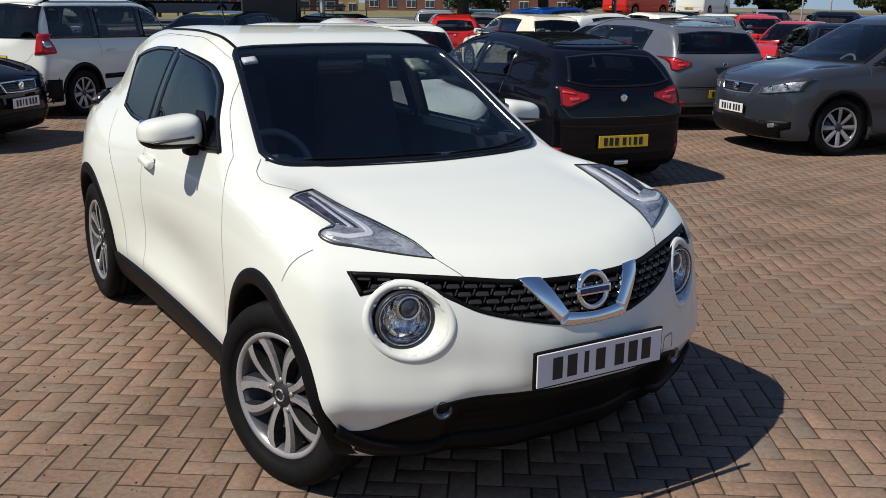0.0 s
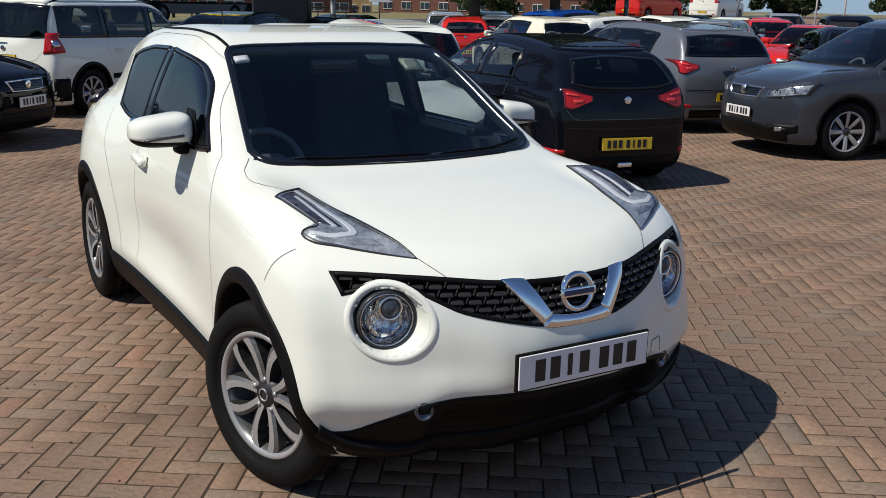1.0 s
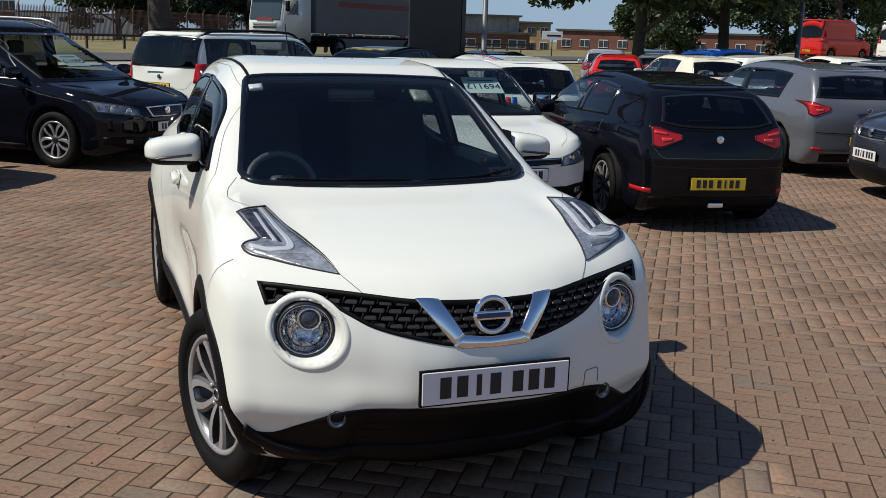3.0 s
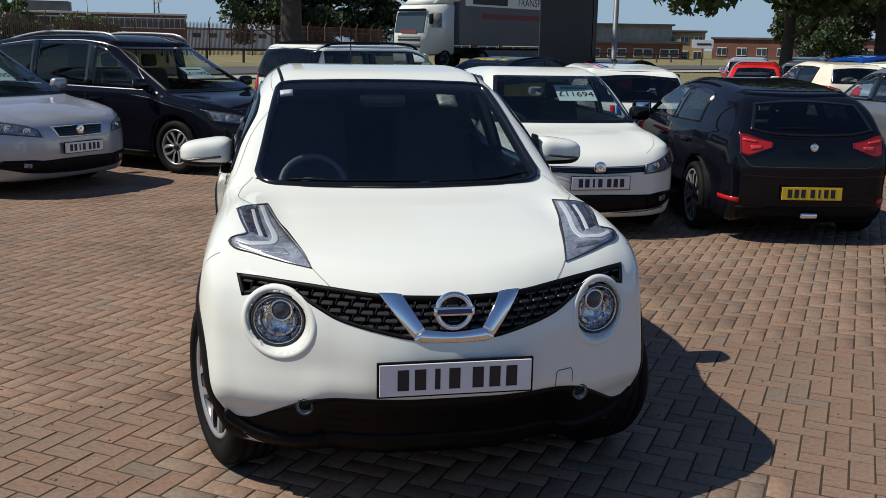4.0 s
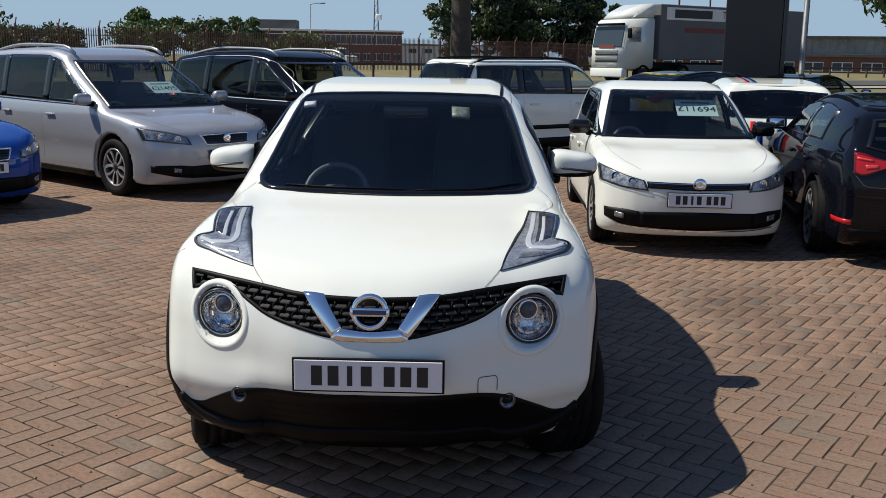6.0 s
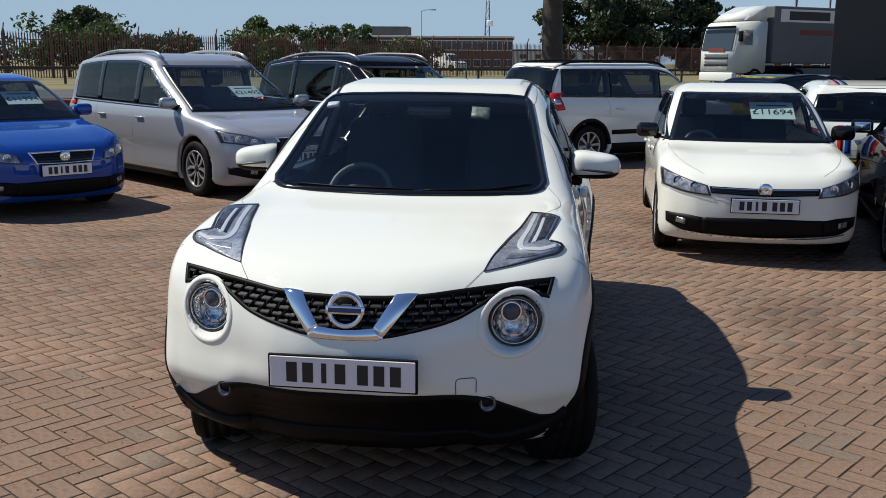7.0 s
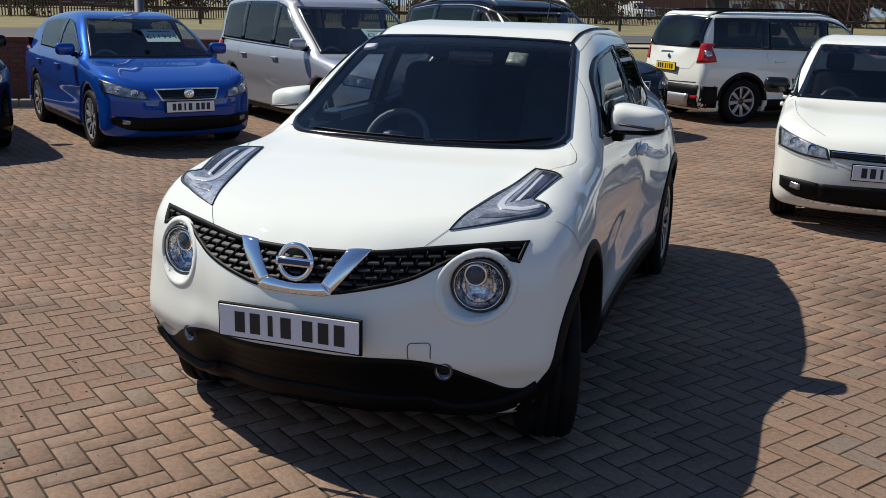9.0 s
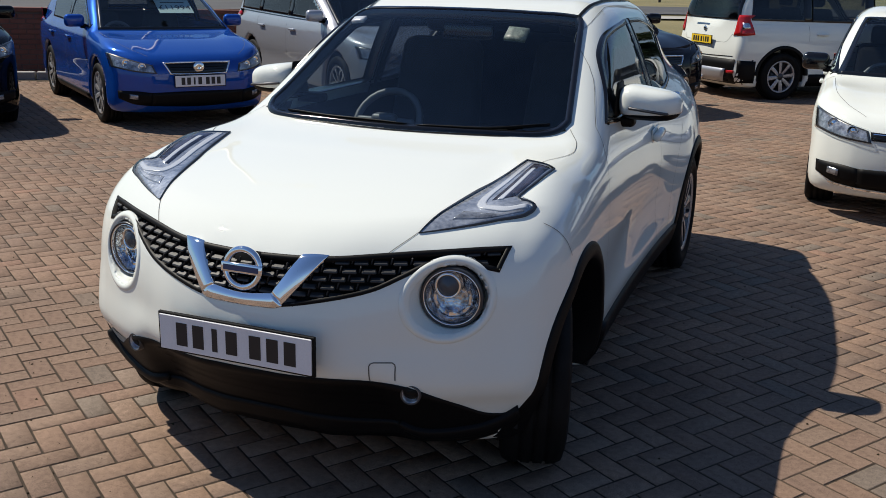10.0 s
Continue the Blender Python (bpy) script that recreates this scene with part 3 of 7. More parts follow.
def ring_on(f, kind, A, B, width, off, parent, name, mat, label="", side=1):
    """A frame that follows the edge of a panel outline on the skin."""
    skirt, outer, inner = outline(A, B, -0.004), outline(A, B, 0.0), outline(A, B, width)
    P, N = project(f, kind, np.concatenate([skirt, outer, inner]))
    n = len(outer)
    V = np.concatenate([P[:n] - N[:n] * 0.006, P[n:2 * n] + N[n:2 * n] * off, P[2 * n:] + N[2 * n:] * off, P[2 * n:] - N[2 * n:] * 0.04])
    F = [(r * n + k, r * n + (k + 1) % n, (r + 1) * n + (k + 1) % n, (r + 1) * n + k) for r in range(3) for k in range(n)]
    return child(name, mesh_of(name, V * (side, 1, 1), F, [mat]), parent, label)


def round_lamp(car, s):
    """A round headlamp: bowl, projector, chrome bezel and clear cover."""
    m = pose(s * 0.578, 0.188, 0.696, 0, 0, -90 + s * 12)
    bowl = child("round_headlamp", mesh_of("round_headlamp", *lathe([(0.008, 0.088), (0.0, 0.084), (-0.012, 0.080), (-0.03, 0.066), (-0.045, 0.03), (-0.048, 0.0)], 40), [M_BOWL]), car, "round headlamp with clear lens", m)
    child("bezel", mesh_of("bezel", *lathe([(-0.03, 0.0925), (0.006, 0.093), (0.011, 0.0905), (0.010, 0.087), (0.002, 0.083), (-0.006, 0.081)], 40), [M_LAMPBLK]), bowl, "dark bezel")
    child("chrome_ring", mesh_of("chrome_ring", *lathe([(0.004, 0.086), (0.010, 0.084), (0.007, 0.0815), (0.0, 0.082)], 40), [M_CHROME]), bowl)
    child("projector", mesh_of("projector", *lathe([(-0.03, 0.040), (0.004, 0.040), (0.010, 0.034), (0.004, 0.031)], 28), [M_CHROME]), bowl, "chrome projector ring", pose(0, -0.012 * s, 0.036))
    child("projector_lens", mesh_of("projector_lens", *lathe([(0.0, 0.032), (0.008, 0.028), (0.015, 0.017), (0.018, 0.0)], 24), [M_FARLENS]), bowl, "", pose(0, -0.012 * s, 0.036))
    for k in range(11):
        a = radians(165 + 21 * k)
        part("reflector_facet", box_bm((0.008, 0.030, 0.013), (0, 0, 0), 0.003, 1), M_CHROME if k % 2 else M_BOWL, bowl, "", False, pose(-0.024, 0.052 * math.cos(a), 0.052 * math.sin(a) - 0.008, math.degrees(a) + 90, 0, 12 * (k % 3) - 12))
    child("cover_lens", mesh_of("cover_lens", *lathe([(0.005, 0.0865), (0.011, 0.074), (0.016, 0.05), (0.019, 0.02), (0.0195, 0.0)], 36), [M_LENS]), bowl, "clear domed cover")


def lamp_surround(f, car):
    """A painted ring that finishes the edge of each round lamp well."""
    n = 44
    ang = np.linspace(0, 2 * math.pi, n + 1)[:-1]
    def at(r):
        return np.stack([0.578 + np.cos(ang) * r, 0.695 + np.sin(ang) * r], 1)
    rows = []
    for r, lift in ((0.128, -0.004), (0.1235, 0.0030), (0.115, 0.0050), (0.108, 0.0030)):
        P, N = project(f, "front", at(r))
        rows.append(P + N * lift)
    rim = rows[-1].copy()
    rim[:, 0], rim[:, 2] = at(0.1035).T
    rows += [rim + (0, 0.006, 0)]
    for r, back in ((0.0955, 0.030), (0.0925, 0.09)):
        low = rim.copy()
        low[:, 0], low[:, 2] = at(r).T
        rows.append(low + (0, back, 0))
    V = np.concatenate(rows)
    F = [(r * n + k, r * n + (k + 1) % n, (r + 1) * n + (k + 1) % n, (r + 1) * n + k) for r in range(len(rows) - 1) for k in range(n)]
    for s in (1, -1):
        child("lamp_surround", mesh_of("lamp_surround", V * (s, 1, 1), F, [M_WHITE]), car, "white lamp surround")


def door_mirror(car, s):
    """A body-coloured shell over a black base and foot."""
    def g(x, y, z):
        u = np.clip(x, -0.13, 0.13) * 0.55
        a = np.abs((x + 0.004) / 0.124) ** 4.0 + np.abs((y + 1.6 * np.clip(x, 0, 1) ** 2 * -1.0) / (0.098 - 0.10 * u)) ** 2.6 + np.abs((z - 0.004 + 0.12 * u) / (0.066 - 0.14 * u)) ** 3.0
        return (a ** (1 / 2.8) - 1) * 0.08
    V, Q = isosurface(lambda x, y, z: np.maximum(g(x, y, z), -z - 0.034 + 0.05 * x), (-0.16, -0.14, -0.12), (0.16, 0.14, 0.12), 0.009)
    m = pose(s * 0.872, 1.625, 1.116)
    sh = shell("door_mirror", V * (s, 1, 1), Q if s > 0 else Q[:, ::-1], [M_WHITE], car, "white door mirror")
    sh.matrix_basis = m
    V, Q = isosurface(lambda x, y, z: np.maximum(g(x * 1.02, y * 1.02, z), z + 0.032 - 0.05 * x), (-0.16, -0.14, -0.12), (0.16, 0.14, 0.12), 0.009)
    shell("mirror_base", V * (s, 1, 1), Q if s > 0 else Q[:, ::-1], [M_PLASTIC], sh, "black mirror base")
    part("mirror_foot", box_bm((0.17, 0.08, 0.045), (-s * 0.15, 0.03, -0.076), 0.015, 2), M_PLASTIC, sh, "black mirror foot")
    part("mirror_corner", box_bm((0.014, 0.17, 0.15), (-s * 0.128, -0.02, 0.015), 0.005, 1, 0.6), M_PLASTIC, sh)
    part("turn_lamp", box_bm((0.16, 0.02, 0.011), (s * 0.005, -0.093, -0.016), 0.004, 1, 1.0, pose(0, 0, 0, 0, s * 6, s * 4)), M_ALLOYDK, sh, "slim turn indicator")
    part("mirror_glass", box_bm((0.19, 0.005, 0.10), (0, 0.085, 0.0), 0.002, 1), M_CHROME, sh, "mirror glass")


def build_main_car():
    f = main_skin
    car = thing("small_suv", Matrix.Identity(4), "white crossover car with round lamps and black lower trim", "car")
    V, Q = isosurface(f, (-0.98, -0.16, 0.12), (0.98, 4.2, 1.62), SKIN_STEP)
    ws = ([(-0.645, 1.215), (-0.628, 1.155), (-0.56, 1.095), (-0.35, 1.045), (0, 1.01), (0.35, 1.045), (0.56, 1.095), (0.628, 1.155), (0.645, 1.215)], [(-0.535, 1.785), (-0.505, 1.826), (-0.44, 1.828), (-0.3, 1.815), (0, 1.805), (0.3, 1.815), (0.44, 1.828), (0.505, 1.826), (0.535, 1.785)])
    sides = [([(1.36, 1.065), (1.6, 1.045), (2.31, 1.050)], [(1.47, 1.15), (1.66, 1.312), (1.84, 1.378), (2.29, 1.420)]),
             ([(2.40, 1.052), (2.65, 1.062), (2.88, 1.10)], [(2.38, 1.420), (2.65, 1.414), (2.85, 1.392), (3.06, 1.345)])]
    gl = [(0.0, 0.660), (0.12, 0.668), (0.25, 0.690), (0.38, 0.722), (0.46, 0.762), (0.53, 0.797), (0.60, 0.805), (0.655, 0.785), (0.70, 0.772)]
    gu = [(0.0, 0.806), (0.12, 0.808), (0.25, 0.812), (0.38, 0.822), (0.46, 0.828), (0.53, 0.832), (0.60, 0.836), (0.655, 0.838), (0.716, 0.838)]
    gr = ([(-x, z) for x, z in gl[:0:-1]] + gl, [(-x, z) for x, z in gu[:0:-1]] + gu)
    Q = cut(V, Q, "top", *ws, 0.013, False)
    for A, B in sides:
        Q = cut(V, Q, "side", A, B, 0.010)
    Q = cut(V, Q, "front", *gr, 0.005, False)
    shell("body", V, Q, [M_WHITE], car, "glossy white painted body")
    Vi, Qi = isosurface(lambda x, y, z: f(x, y, z) + 0.045, (-0.98, 0.75, 0.3), (0.98, 4.2, 1.62), 0.04)
    Qi = cut(Vi, Qi, "top", *ws, -0.03, False)
    for A, B in sides:
        Qi = cut(Vi, Qi, "side", A, B, -0.03)
    shell("cabin_lining", Vi, Qi, [M_INTERIOR], car, "dark cabin lining")
    v, fc, e = patch(f, "top", *ws, 60, 34, 0.009, 0.02, 0.018, 0.032)
    child("windscreen", mesh_of("windscreen", v, fc, [M_GLASS, M_GLOSSBLK], e), car, "tinted windscreen with black border")
    ring_on(f, "top", *ws, 0.022, 0.0115, car, "windscreen_seal", M_GLOSSBLK, "black windscreen border")
    for A, B in sides:
        for s in (1, -1):
            ring_on(f, "side", A, B, 0.020, 0.0085, car, "window_seal", M_GLOSSBLK, "black window seal", s)
    for A, B in sides:
        for mir in (False, True):
            v, fc, e = patch(f, "side", A, B, 24, 14, 0.006, 0.015, 0.03, 0.06, mir)
            child("side_window", mesh_of("side_window", v, fc, [M_SIDEGL if A[0][0] < 2 else M_PRIV, M_GLOSSBLK], e), car, "tinted side window")
    for mir in (False, True):
        v, fc, e = patch(f, "side", [(2.29, 1.052), (2.42, 1.054)], [(2.27, 1.416), (2.40, 1.416)], 4, 10, 0.008, 0.01, 0, 0, mir)
        child("window_pillar", mesh_of("window_pillar", v, fc, [M_GLOSSBLK]), car, "gloss black pillar")
    # lower bumper and sills in black plastic
    lo = [(-0.74, 0.255), (-0.6, 0.205), (0, 0.195), (0.6, 0.205), (0.74, 0.255)]
    hi = [(0, 0.468), (0.30, 0.460), (0.40, 0.452), (0.48, 0.440), (0.55, 0.408), (0.62, 0.362), (0.684, 0.325), (0.715, 0.320), (0.74, 0.323)]
    hi = [(-x, z) for x, z in hi[:0:-1]] + hi
    v, fc, e = patch(f, "front", lo, hi, 72, 10, 0.004, 0.012)
    child("lower_bumper", mesh_of("lower_bumper", v, fc, [M_PLASTIC]), car, "black plastic lower bumper")
    skid_lo = [(-0.46, 0.235), (-0.34, 0.215), (-0.2, 0.205), (-0.1, 0.222), (0.1, 0.222), (0.2, 0.205), (0.34, 0.215), (0.46, 0.235)]
    skid_hi = [(-0.46, 0.275), (-0.34, 0.272), (0, 0.285), (0.34, 0.272), (0.46, 0.275)]
    v, fc, e = patch(f, "front", skid_lo, skid_hi, 48, 5, 0.012, 0.02)
    child("lower_skid", mesh_of("lower_skid", v, fc, [M_PLASTIC]), car, "black skid panel under the bumper")
    for mir in (False, True):
        v, fc, e = patch(f, "front", [(0.43, 0.262), (0.52, 0.232), (0.64, 0.240), (0.72, 0.275), (0.765, 0.305)], [(0.43, 0.285), (0.52, 0.268), (0.64, 0.282), (0.72, 0.315), (0.765, 0.350)], 28, 6, 0.015, 0.02, 0, 0, mir, 0.006)
        child("corner_lip", mesh_of("corner_lip", v, fc, [M_PLASTIC]), car, "black bumper corner lip")
    for k in range(4):
        z = 0.30 + 0.038 * k
        seam(f, "front", [(-0.40, z), (0, z), (0.40, z)], car, 20, 0.012, 0.005, False, M_PLASTIC, "intake_bar")
    for mir in (False, True):
        v, fc, e = patch(f, "side", [(1.045, 0.205), (2.84, 0.205)], [(1.03, 0.335), (2.83, 0.345)], 24, 6, 0.016, 0.01, 0, 0, mir)
        child("sill_trim", mesh_of("sill_trim", v, fc, [M_PLASTIC]), car, "black plastic sill")
    for hy in J_AXLES:
        arch_trim(f, car, hy + 0.035, J_HUBZ, 0.380, 0.434, 0.935, -20, 199)
        for s in (1, -1):
            wheel_well(car, s * 0.76, hy + 0.02, J_HUBZ, 0.375, 0.30)
    add_wheels(car, [(0.705, J_AXLES[0]), (-0.740, J_AXLES[0]), (0.770, J_AXLES[1]), (-0.770, J_AXLES[1])], 0.330, 0.215, 0.218, 5, "double", 18)
    lamp_surround(f, car)
    # swept lamps on the wings
    inner = [(0.602, 0.825), (0.570, 0.64), (0.534, 0.49), (0.497, 0.345), (0.460, 0.210)]
    outer = [(0.716, 0.745), (0.707, 0.655), (0.698, 0.590), (0.680, 0.498), (0.677, 0.480), (0.690, 0.466), (0.732, 0.467), (0.739, 0.455), (0.728, 0.422), (0.650, 0.349), (0.560, 0.279), (0.464, 0.212)]
    mix = lambda u: [tuple(p) for p in along(inner, 41) * (1 - u) + along(outer, 41) * u]
    pieces = (("indicator_bay", M_BAY, "dark tinted indicator bay", 0.0028,
               [(0.640, 0.775), (0.626, 0.60), (0.604, 0.445)], [(0.704, 0.735), (0.689, 0.60), (0.668, 0.482)]),
              ("ribbed_reflector", M_HEADIN, "ribbed grey reflector", 0.0028,
               [(0.548, 0.352), (0.630, 0.368), (0.706, 0.424)], [(0.530, 0.300), (0.622, 0.345), (0.716, 0.420)]),
              ("running_light", M_DRL, "white light guide bent into a hook", 0.0034,
               [(0.612, 0.80), (0.590, 0.60), (0.566, 0.440), (0.571, 0.402), (0.592, 0.382), (0.645, 0.386), (0.722, 0.436)],
               [(0.631, 0.79), (0.610, 0.60), (0.590, 0.450), (0.593, 0.425), (0.604, 0.410), (0.648, 0.409), (0.718, 0.452)]),
              ("light_bar", M_DRL, "pale bar across the indicator bay", 0.0036,
               [(0.650, 0.72), (0.638, 0.58), (0.619, 0.452)], [(0.663, 0.715), (0.652, 0.575), (0.636, 0.456)]))
    for mir in (False, True):
        v, fc, e = patch(f, "top", inner, outer, 64, 9, 0.0015, 0.001, 0, 0, mir)
        L = child("upper_lamp", mesh_of("upper_lamp", v, fc, [M_LAMPIN]), car, "swept lamp with clear lens on the wing")
        for name, mat, label, lift, A, B in pieces:
            v, fc, e = patch(f, "top", A, B, 40, 5, lift, 0.001, 0, 0, mir)
            child(name, mesh_of(name, v, fc, [mat]), L, label)
        v, fc, e = patch(f, "top", mix(-0.04), mix(1.03), 64, 14, 0.0055, 0.0, 0.008, 0.04, mir)
        child("clear_cover", mesh_of("clear_cover", v, fc, [M_LENS, M_LAMPBLK], e), L, "clear lens with dark edge")
    # grille
    v, fc, e = patch(f, "front", *gr, 90, 8, -0.050, 0.0)
    child("grille_backing", mesh_of("grille_backing", v, fc, [M_PLASTIC]), car)
    ring_on(f, "front", *gr, 0.0118, 0.0026, car, "grille_frame", M_PLASTIC, "black grille frame")
    gpoly = outline(*gr, 0.0105)
    cell = merge(box_bm((0.042, 0.020, 0.0085), (0, 0.004, -0.005), 0.003, 1, 1.0, pose(0, 0, 0, 24)), box_bm((0.005, 0.018, 0.022), (-0.0255, 0.012, 0.0), 0.002, 1, 1.0, pose(0, 0, 0, 0, 16)))
    cm = bpy.data.meshes.new("grille_cell")
    cell.to_mesh(cm)
    cell.free()
    cm.materials.append(M_GRILLE)
    pts = np.array([((c + 0.5 * (r % 2)) * 0.052, 0.645 + r * 0.0225) for r in range(11) for c in range(-15, 15)])
    pts = pts[inside(gpoly, pts)]
    P, N = project(f, "front", pts)
    for p, nn in zip(P, N):
        q = p - nn * 0.001
        child("grille_cell", cm, car, "", pose(*q, 0, 0, math.degrees(math.atan2(nn[0], -nn[1]))))
    # chrome V and badge
    arm_o = [(0.246, 0.814), (0.19, 0.742), (0.135, 0.672)]
    arm_i = [(0.168, 0.812), (0.136, 0.762), (0.098, 0.704)]
    for mir in (False, True):
        v, fc, e = patch(f, "front", arm_o, arm_i, 14, 9, 0.003, 0.045, 0, 0.06, mir, 0.005)
        child("chrome_arm", mesh_of("chrome_arm", v, fc, [M_CHROME]), car, "chrome grille bar")
    v, fc, e = patch(f, "front", [(-0.138, 0.671), (-0.11, 0.661), (0, 0.659), (0.11, 0.661), (0.138, 0.671)], [(-0.104, 0.704), (0, 0.694), (0.104, 0.704)], 24, 9, 0.003, 0.045, 0, 0.06, False, 0.006)
    child("chrome_bar", mesh_of("chrome_bar", v, fc, [M_CHROME]), car, "chrome grille bar")
    ringp = [(0.058 * math.cos(a), 0, 0.056 * math.sin(a)) for a in np.linspace(0, 2 * math.pi, 37)[:-1]]
    bd = part("badge", tube_bm(ringp, 0.0105, 10, True), M_CHROME, car, "plain chrome ring badge", True, pose(0, -0.016, 0.763, -8))
    part("badge_bar", box_bm((0.140, 0.016, 0.030), (0, -0.004, 0), 0.004, 2), M_CHROME, bd, "plain chrome bar")
    part("badge_strip", box_bm((0.118, 0.004, 0.016), (0, -0.0125, 0)), M_BADGE, bd, "dark blue strip", False)
    part("badge_mount", box_bm((0.10, 0.03, 0.10), (0, 0.035, 0), 0.01, 1), M_PLASTIC, bd)
    number_plate(car, f, "front", -0.074, 0.549, M_PLATEW, True)
    for s in (1, -1):
        round_lamp(car, s)
        door_mirror(car, s)
        FP, FN = project(f, "front", np.array([[0.495, 0.412]]))
        fog = child("fog_lamp", mesh_of("fog_lamp", *lathe([(0.004, 0.027), (0.005, 0.025), (0.0, 0.022), (-0.014, 0.016), (-0.02, 0.0)], 26), [M_HEADIN]), car, "small round fog lamp", pose(s * 0.495, FP[0, 1] - 0.004, 0.412, 0, 0, -90 + s * 14))
        child("fog_lens", mesh_of("fog_lens", *lathe([(0.004, 0.025), (0.008, 0.015), (0.010, 0.0)], 24), [M_LENS]), fog)
        child("fog_bezel", mesh_of("fog_bezel", *lathe([(-0.03, 0.031), (0.006, 0.031), (0.008, 0.028), (0.004, 0.025)], 26), [M_LAMPBLK]), fog)
        P, N = project(f, "side", np.array([[2.235, 0.905]]))
        h = part("door_handle", box_bm((0.036, 0.17, 0.040), (0, 0, 0), 0.016, 3), M_WHITE, car, "white door handle", True, pose(s * (P[0, 0] + 0.022), 2.235, 0.906, 4))
        part("handle_cup", box_bm((0.006, 0.13, 0.075), (-s * 0.020, -0.01, -0.004), 0.002, 1), M_WHITE, h, "", False)
        v, fc, e = patch(f, "top", [(0.655, 3.56), (0.62, 3.92)], [(0.735, 3.54), (0.71, 3.88)], 14, 6, 0.016, 0.02, 0, 0, s < 0, 0.012)
        child("tail_lamp", mesh_of("tail_lamp", v, fc, [M_GLOSSBLK]), car, "dark smoked tail lamp")
    # joints between panels
    seam(f, "front", [(0.474, 0.884), (0.44, 0.855), (0.412, 0.832), (0.394, 0.815)], car, 10, 0.0022)
    seam(f, "top", [(0.660, 0.800), (0.700, 0.90), (0.715, 1.00), (0.700, 1.10), (0.655, 1.175)], car, 20, 0.0022)
    seam(f, "side", [(0.425, 0.888), (0.465, 0.845), (0.505, 0.775)], car, 14, 0.0022)
    seam(f, "side", [(1.27, 1.06), (1.20, 0.93), (1.15, 0.78), (1.115, 0.6), (1.11, 0.34)], car, 24, 0.0022)
    seam(f, "side", [(2.355, 1.03), (2.35, 0.8), (2.34, 0.36)], car, 20, 0.0022)
    seam(f, "side", [(2.99, 1.08), (2.93, 0.95), (2.72, 0.72), (2.64, 0.5), (2.62, 0.36)], car, 20, 0.0022)
    seam(f, "side", [(1.27, 1.06), (1.46, 1.19), (1.72, 1.385), (2.2, 1.478), (2.7, 1.475), (3.1, 1.395), (3.35, 1.27)], car, 34, 0.0022)
    seam(f, "top", [(0.500, 1.835), (0.510, 2.1), (0.503, 2.6), (0.450, 3.15), (0.36, 3.5)], car, 24, 0.015, 0.004, True, M_PLASTIC, "roof_strip")
    seam(f, "top", [(-0.64, 1.165), (-0.4, 1.045), (0, 0.995), (0.4, 1.045), (0.64, 1.165)], car, 30, 0.014, 0.002, False, M_PLASTIC, "scuttle_seal")
    seam(f, "front", [(0.385, 0.455), (0.385, 0.505), (0.395, 0.515), (0.445, 0.515), (0.455, 0.505), (0.455, 0.46)], car, 22, 0.0035, 0.001, False, None, "tow_cover_joint")
    # wipers, stickers, aerial
    for pts, k in (([(-0.50, 1.108), (-0.25, 1.052), (0.06, 1.030)], 0), ([(0.10, 1.03), (0.34, 1.064), (0.58, 1.165)], 1)):
        c = along(pts, 12)
        P, N = project(f, "top", c)
        part("wiper", merge(tube_bm(P + N * 0.014, [0.0022 + 0.0025 * math.sin(k2 / 11 * math.pi) for k2 in range(12)], 6), tube_bm(P + N * 0.009, 0.0022, 5)), M_PLASTIC, car, "black wiper arm")
    for name, A, B, mm in (("tax_sticker", [(-0.515, 1.735), (-0.455, 1.732)], [(-0.515, 1.70), (-0.455, 1.697)], M_DRL), ("service_sticker", [(0.245, 1.665), (0.335, 1.668)], [(0.248, 1.585), (0.338, 1.588)], M_STICKER)):
        v, fc, e = patch(f, "top", A, B, 4, 4, 0.014, 0.0)
        child(name, mesh_of(name, v, fc, [mm]), car, "small pale windscreen sticker")
    part("aerial", tube_bm([(0, 3.36, 1.44), (0, 3.40, 1.50), (0, 3.52, 1.70)], [0.012, 0.005, 0.003], 6), M_PLASTIC, car, "thin roof aerial")
    cabin(car, 0.80, (1.05, 1.02), 2.12, 0.66)
    for x in (-0.36, 0.36):
        for d in (-0.055, 0.055):
            part("headrest_post", tube_bm([(x + d, 2.50, 1.16), (x + d, 2.51, 1.28)], 0.009, 6), M_ALLOY, car, "chrome headrest post")
    part("interior_mirror", box_bm((0.24, 0.03, 0.07), (0, 1.83, 1.36), 0.015, 2), M_GLOSSBLK, car, "interior mirror")
    return car


def seat_bm(w=0.5):
    return merge(box_bm((w, 0.5, 0.18), (0, 0, 0.0), 0.06, 3), box_bm((w, 0.16, 0.62), (0, 0.26, 0.33), 0.06, 3, 0.85, pose(0, 0, 0, -14)), box_bm((w * 0.5, 0.1, 0.17), (0, 0.40, 0.74), 0.04, 3))


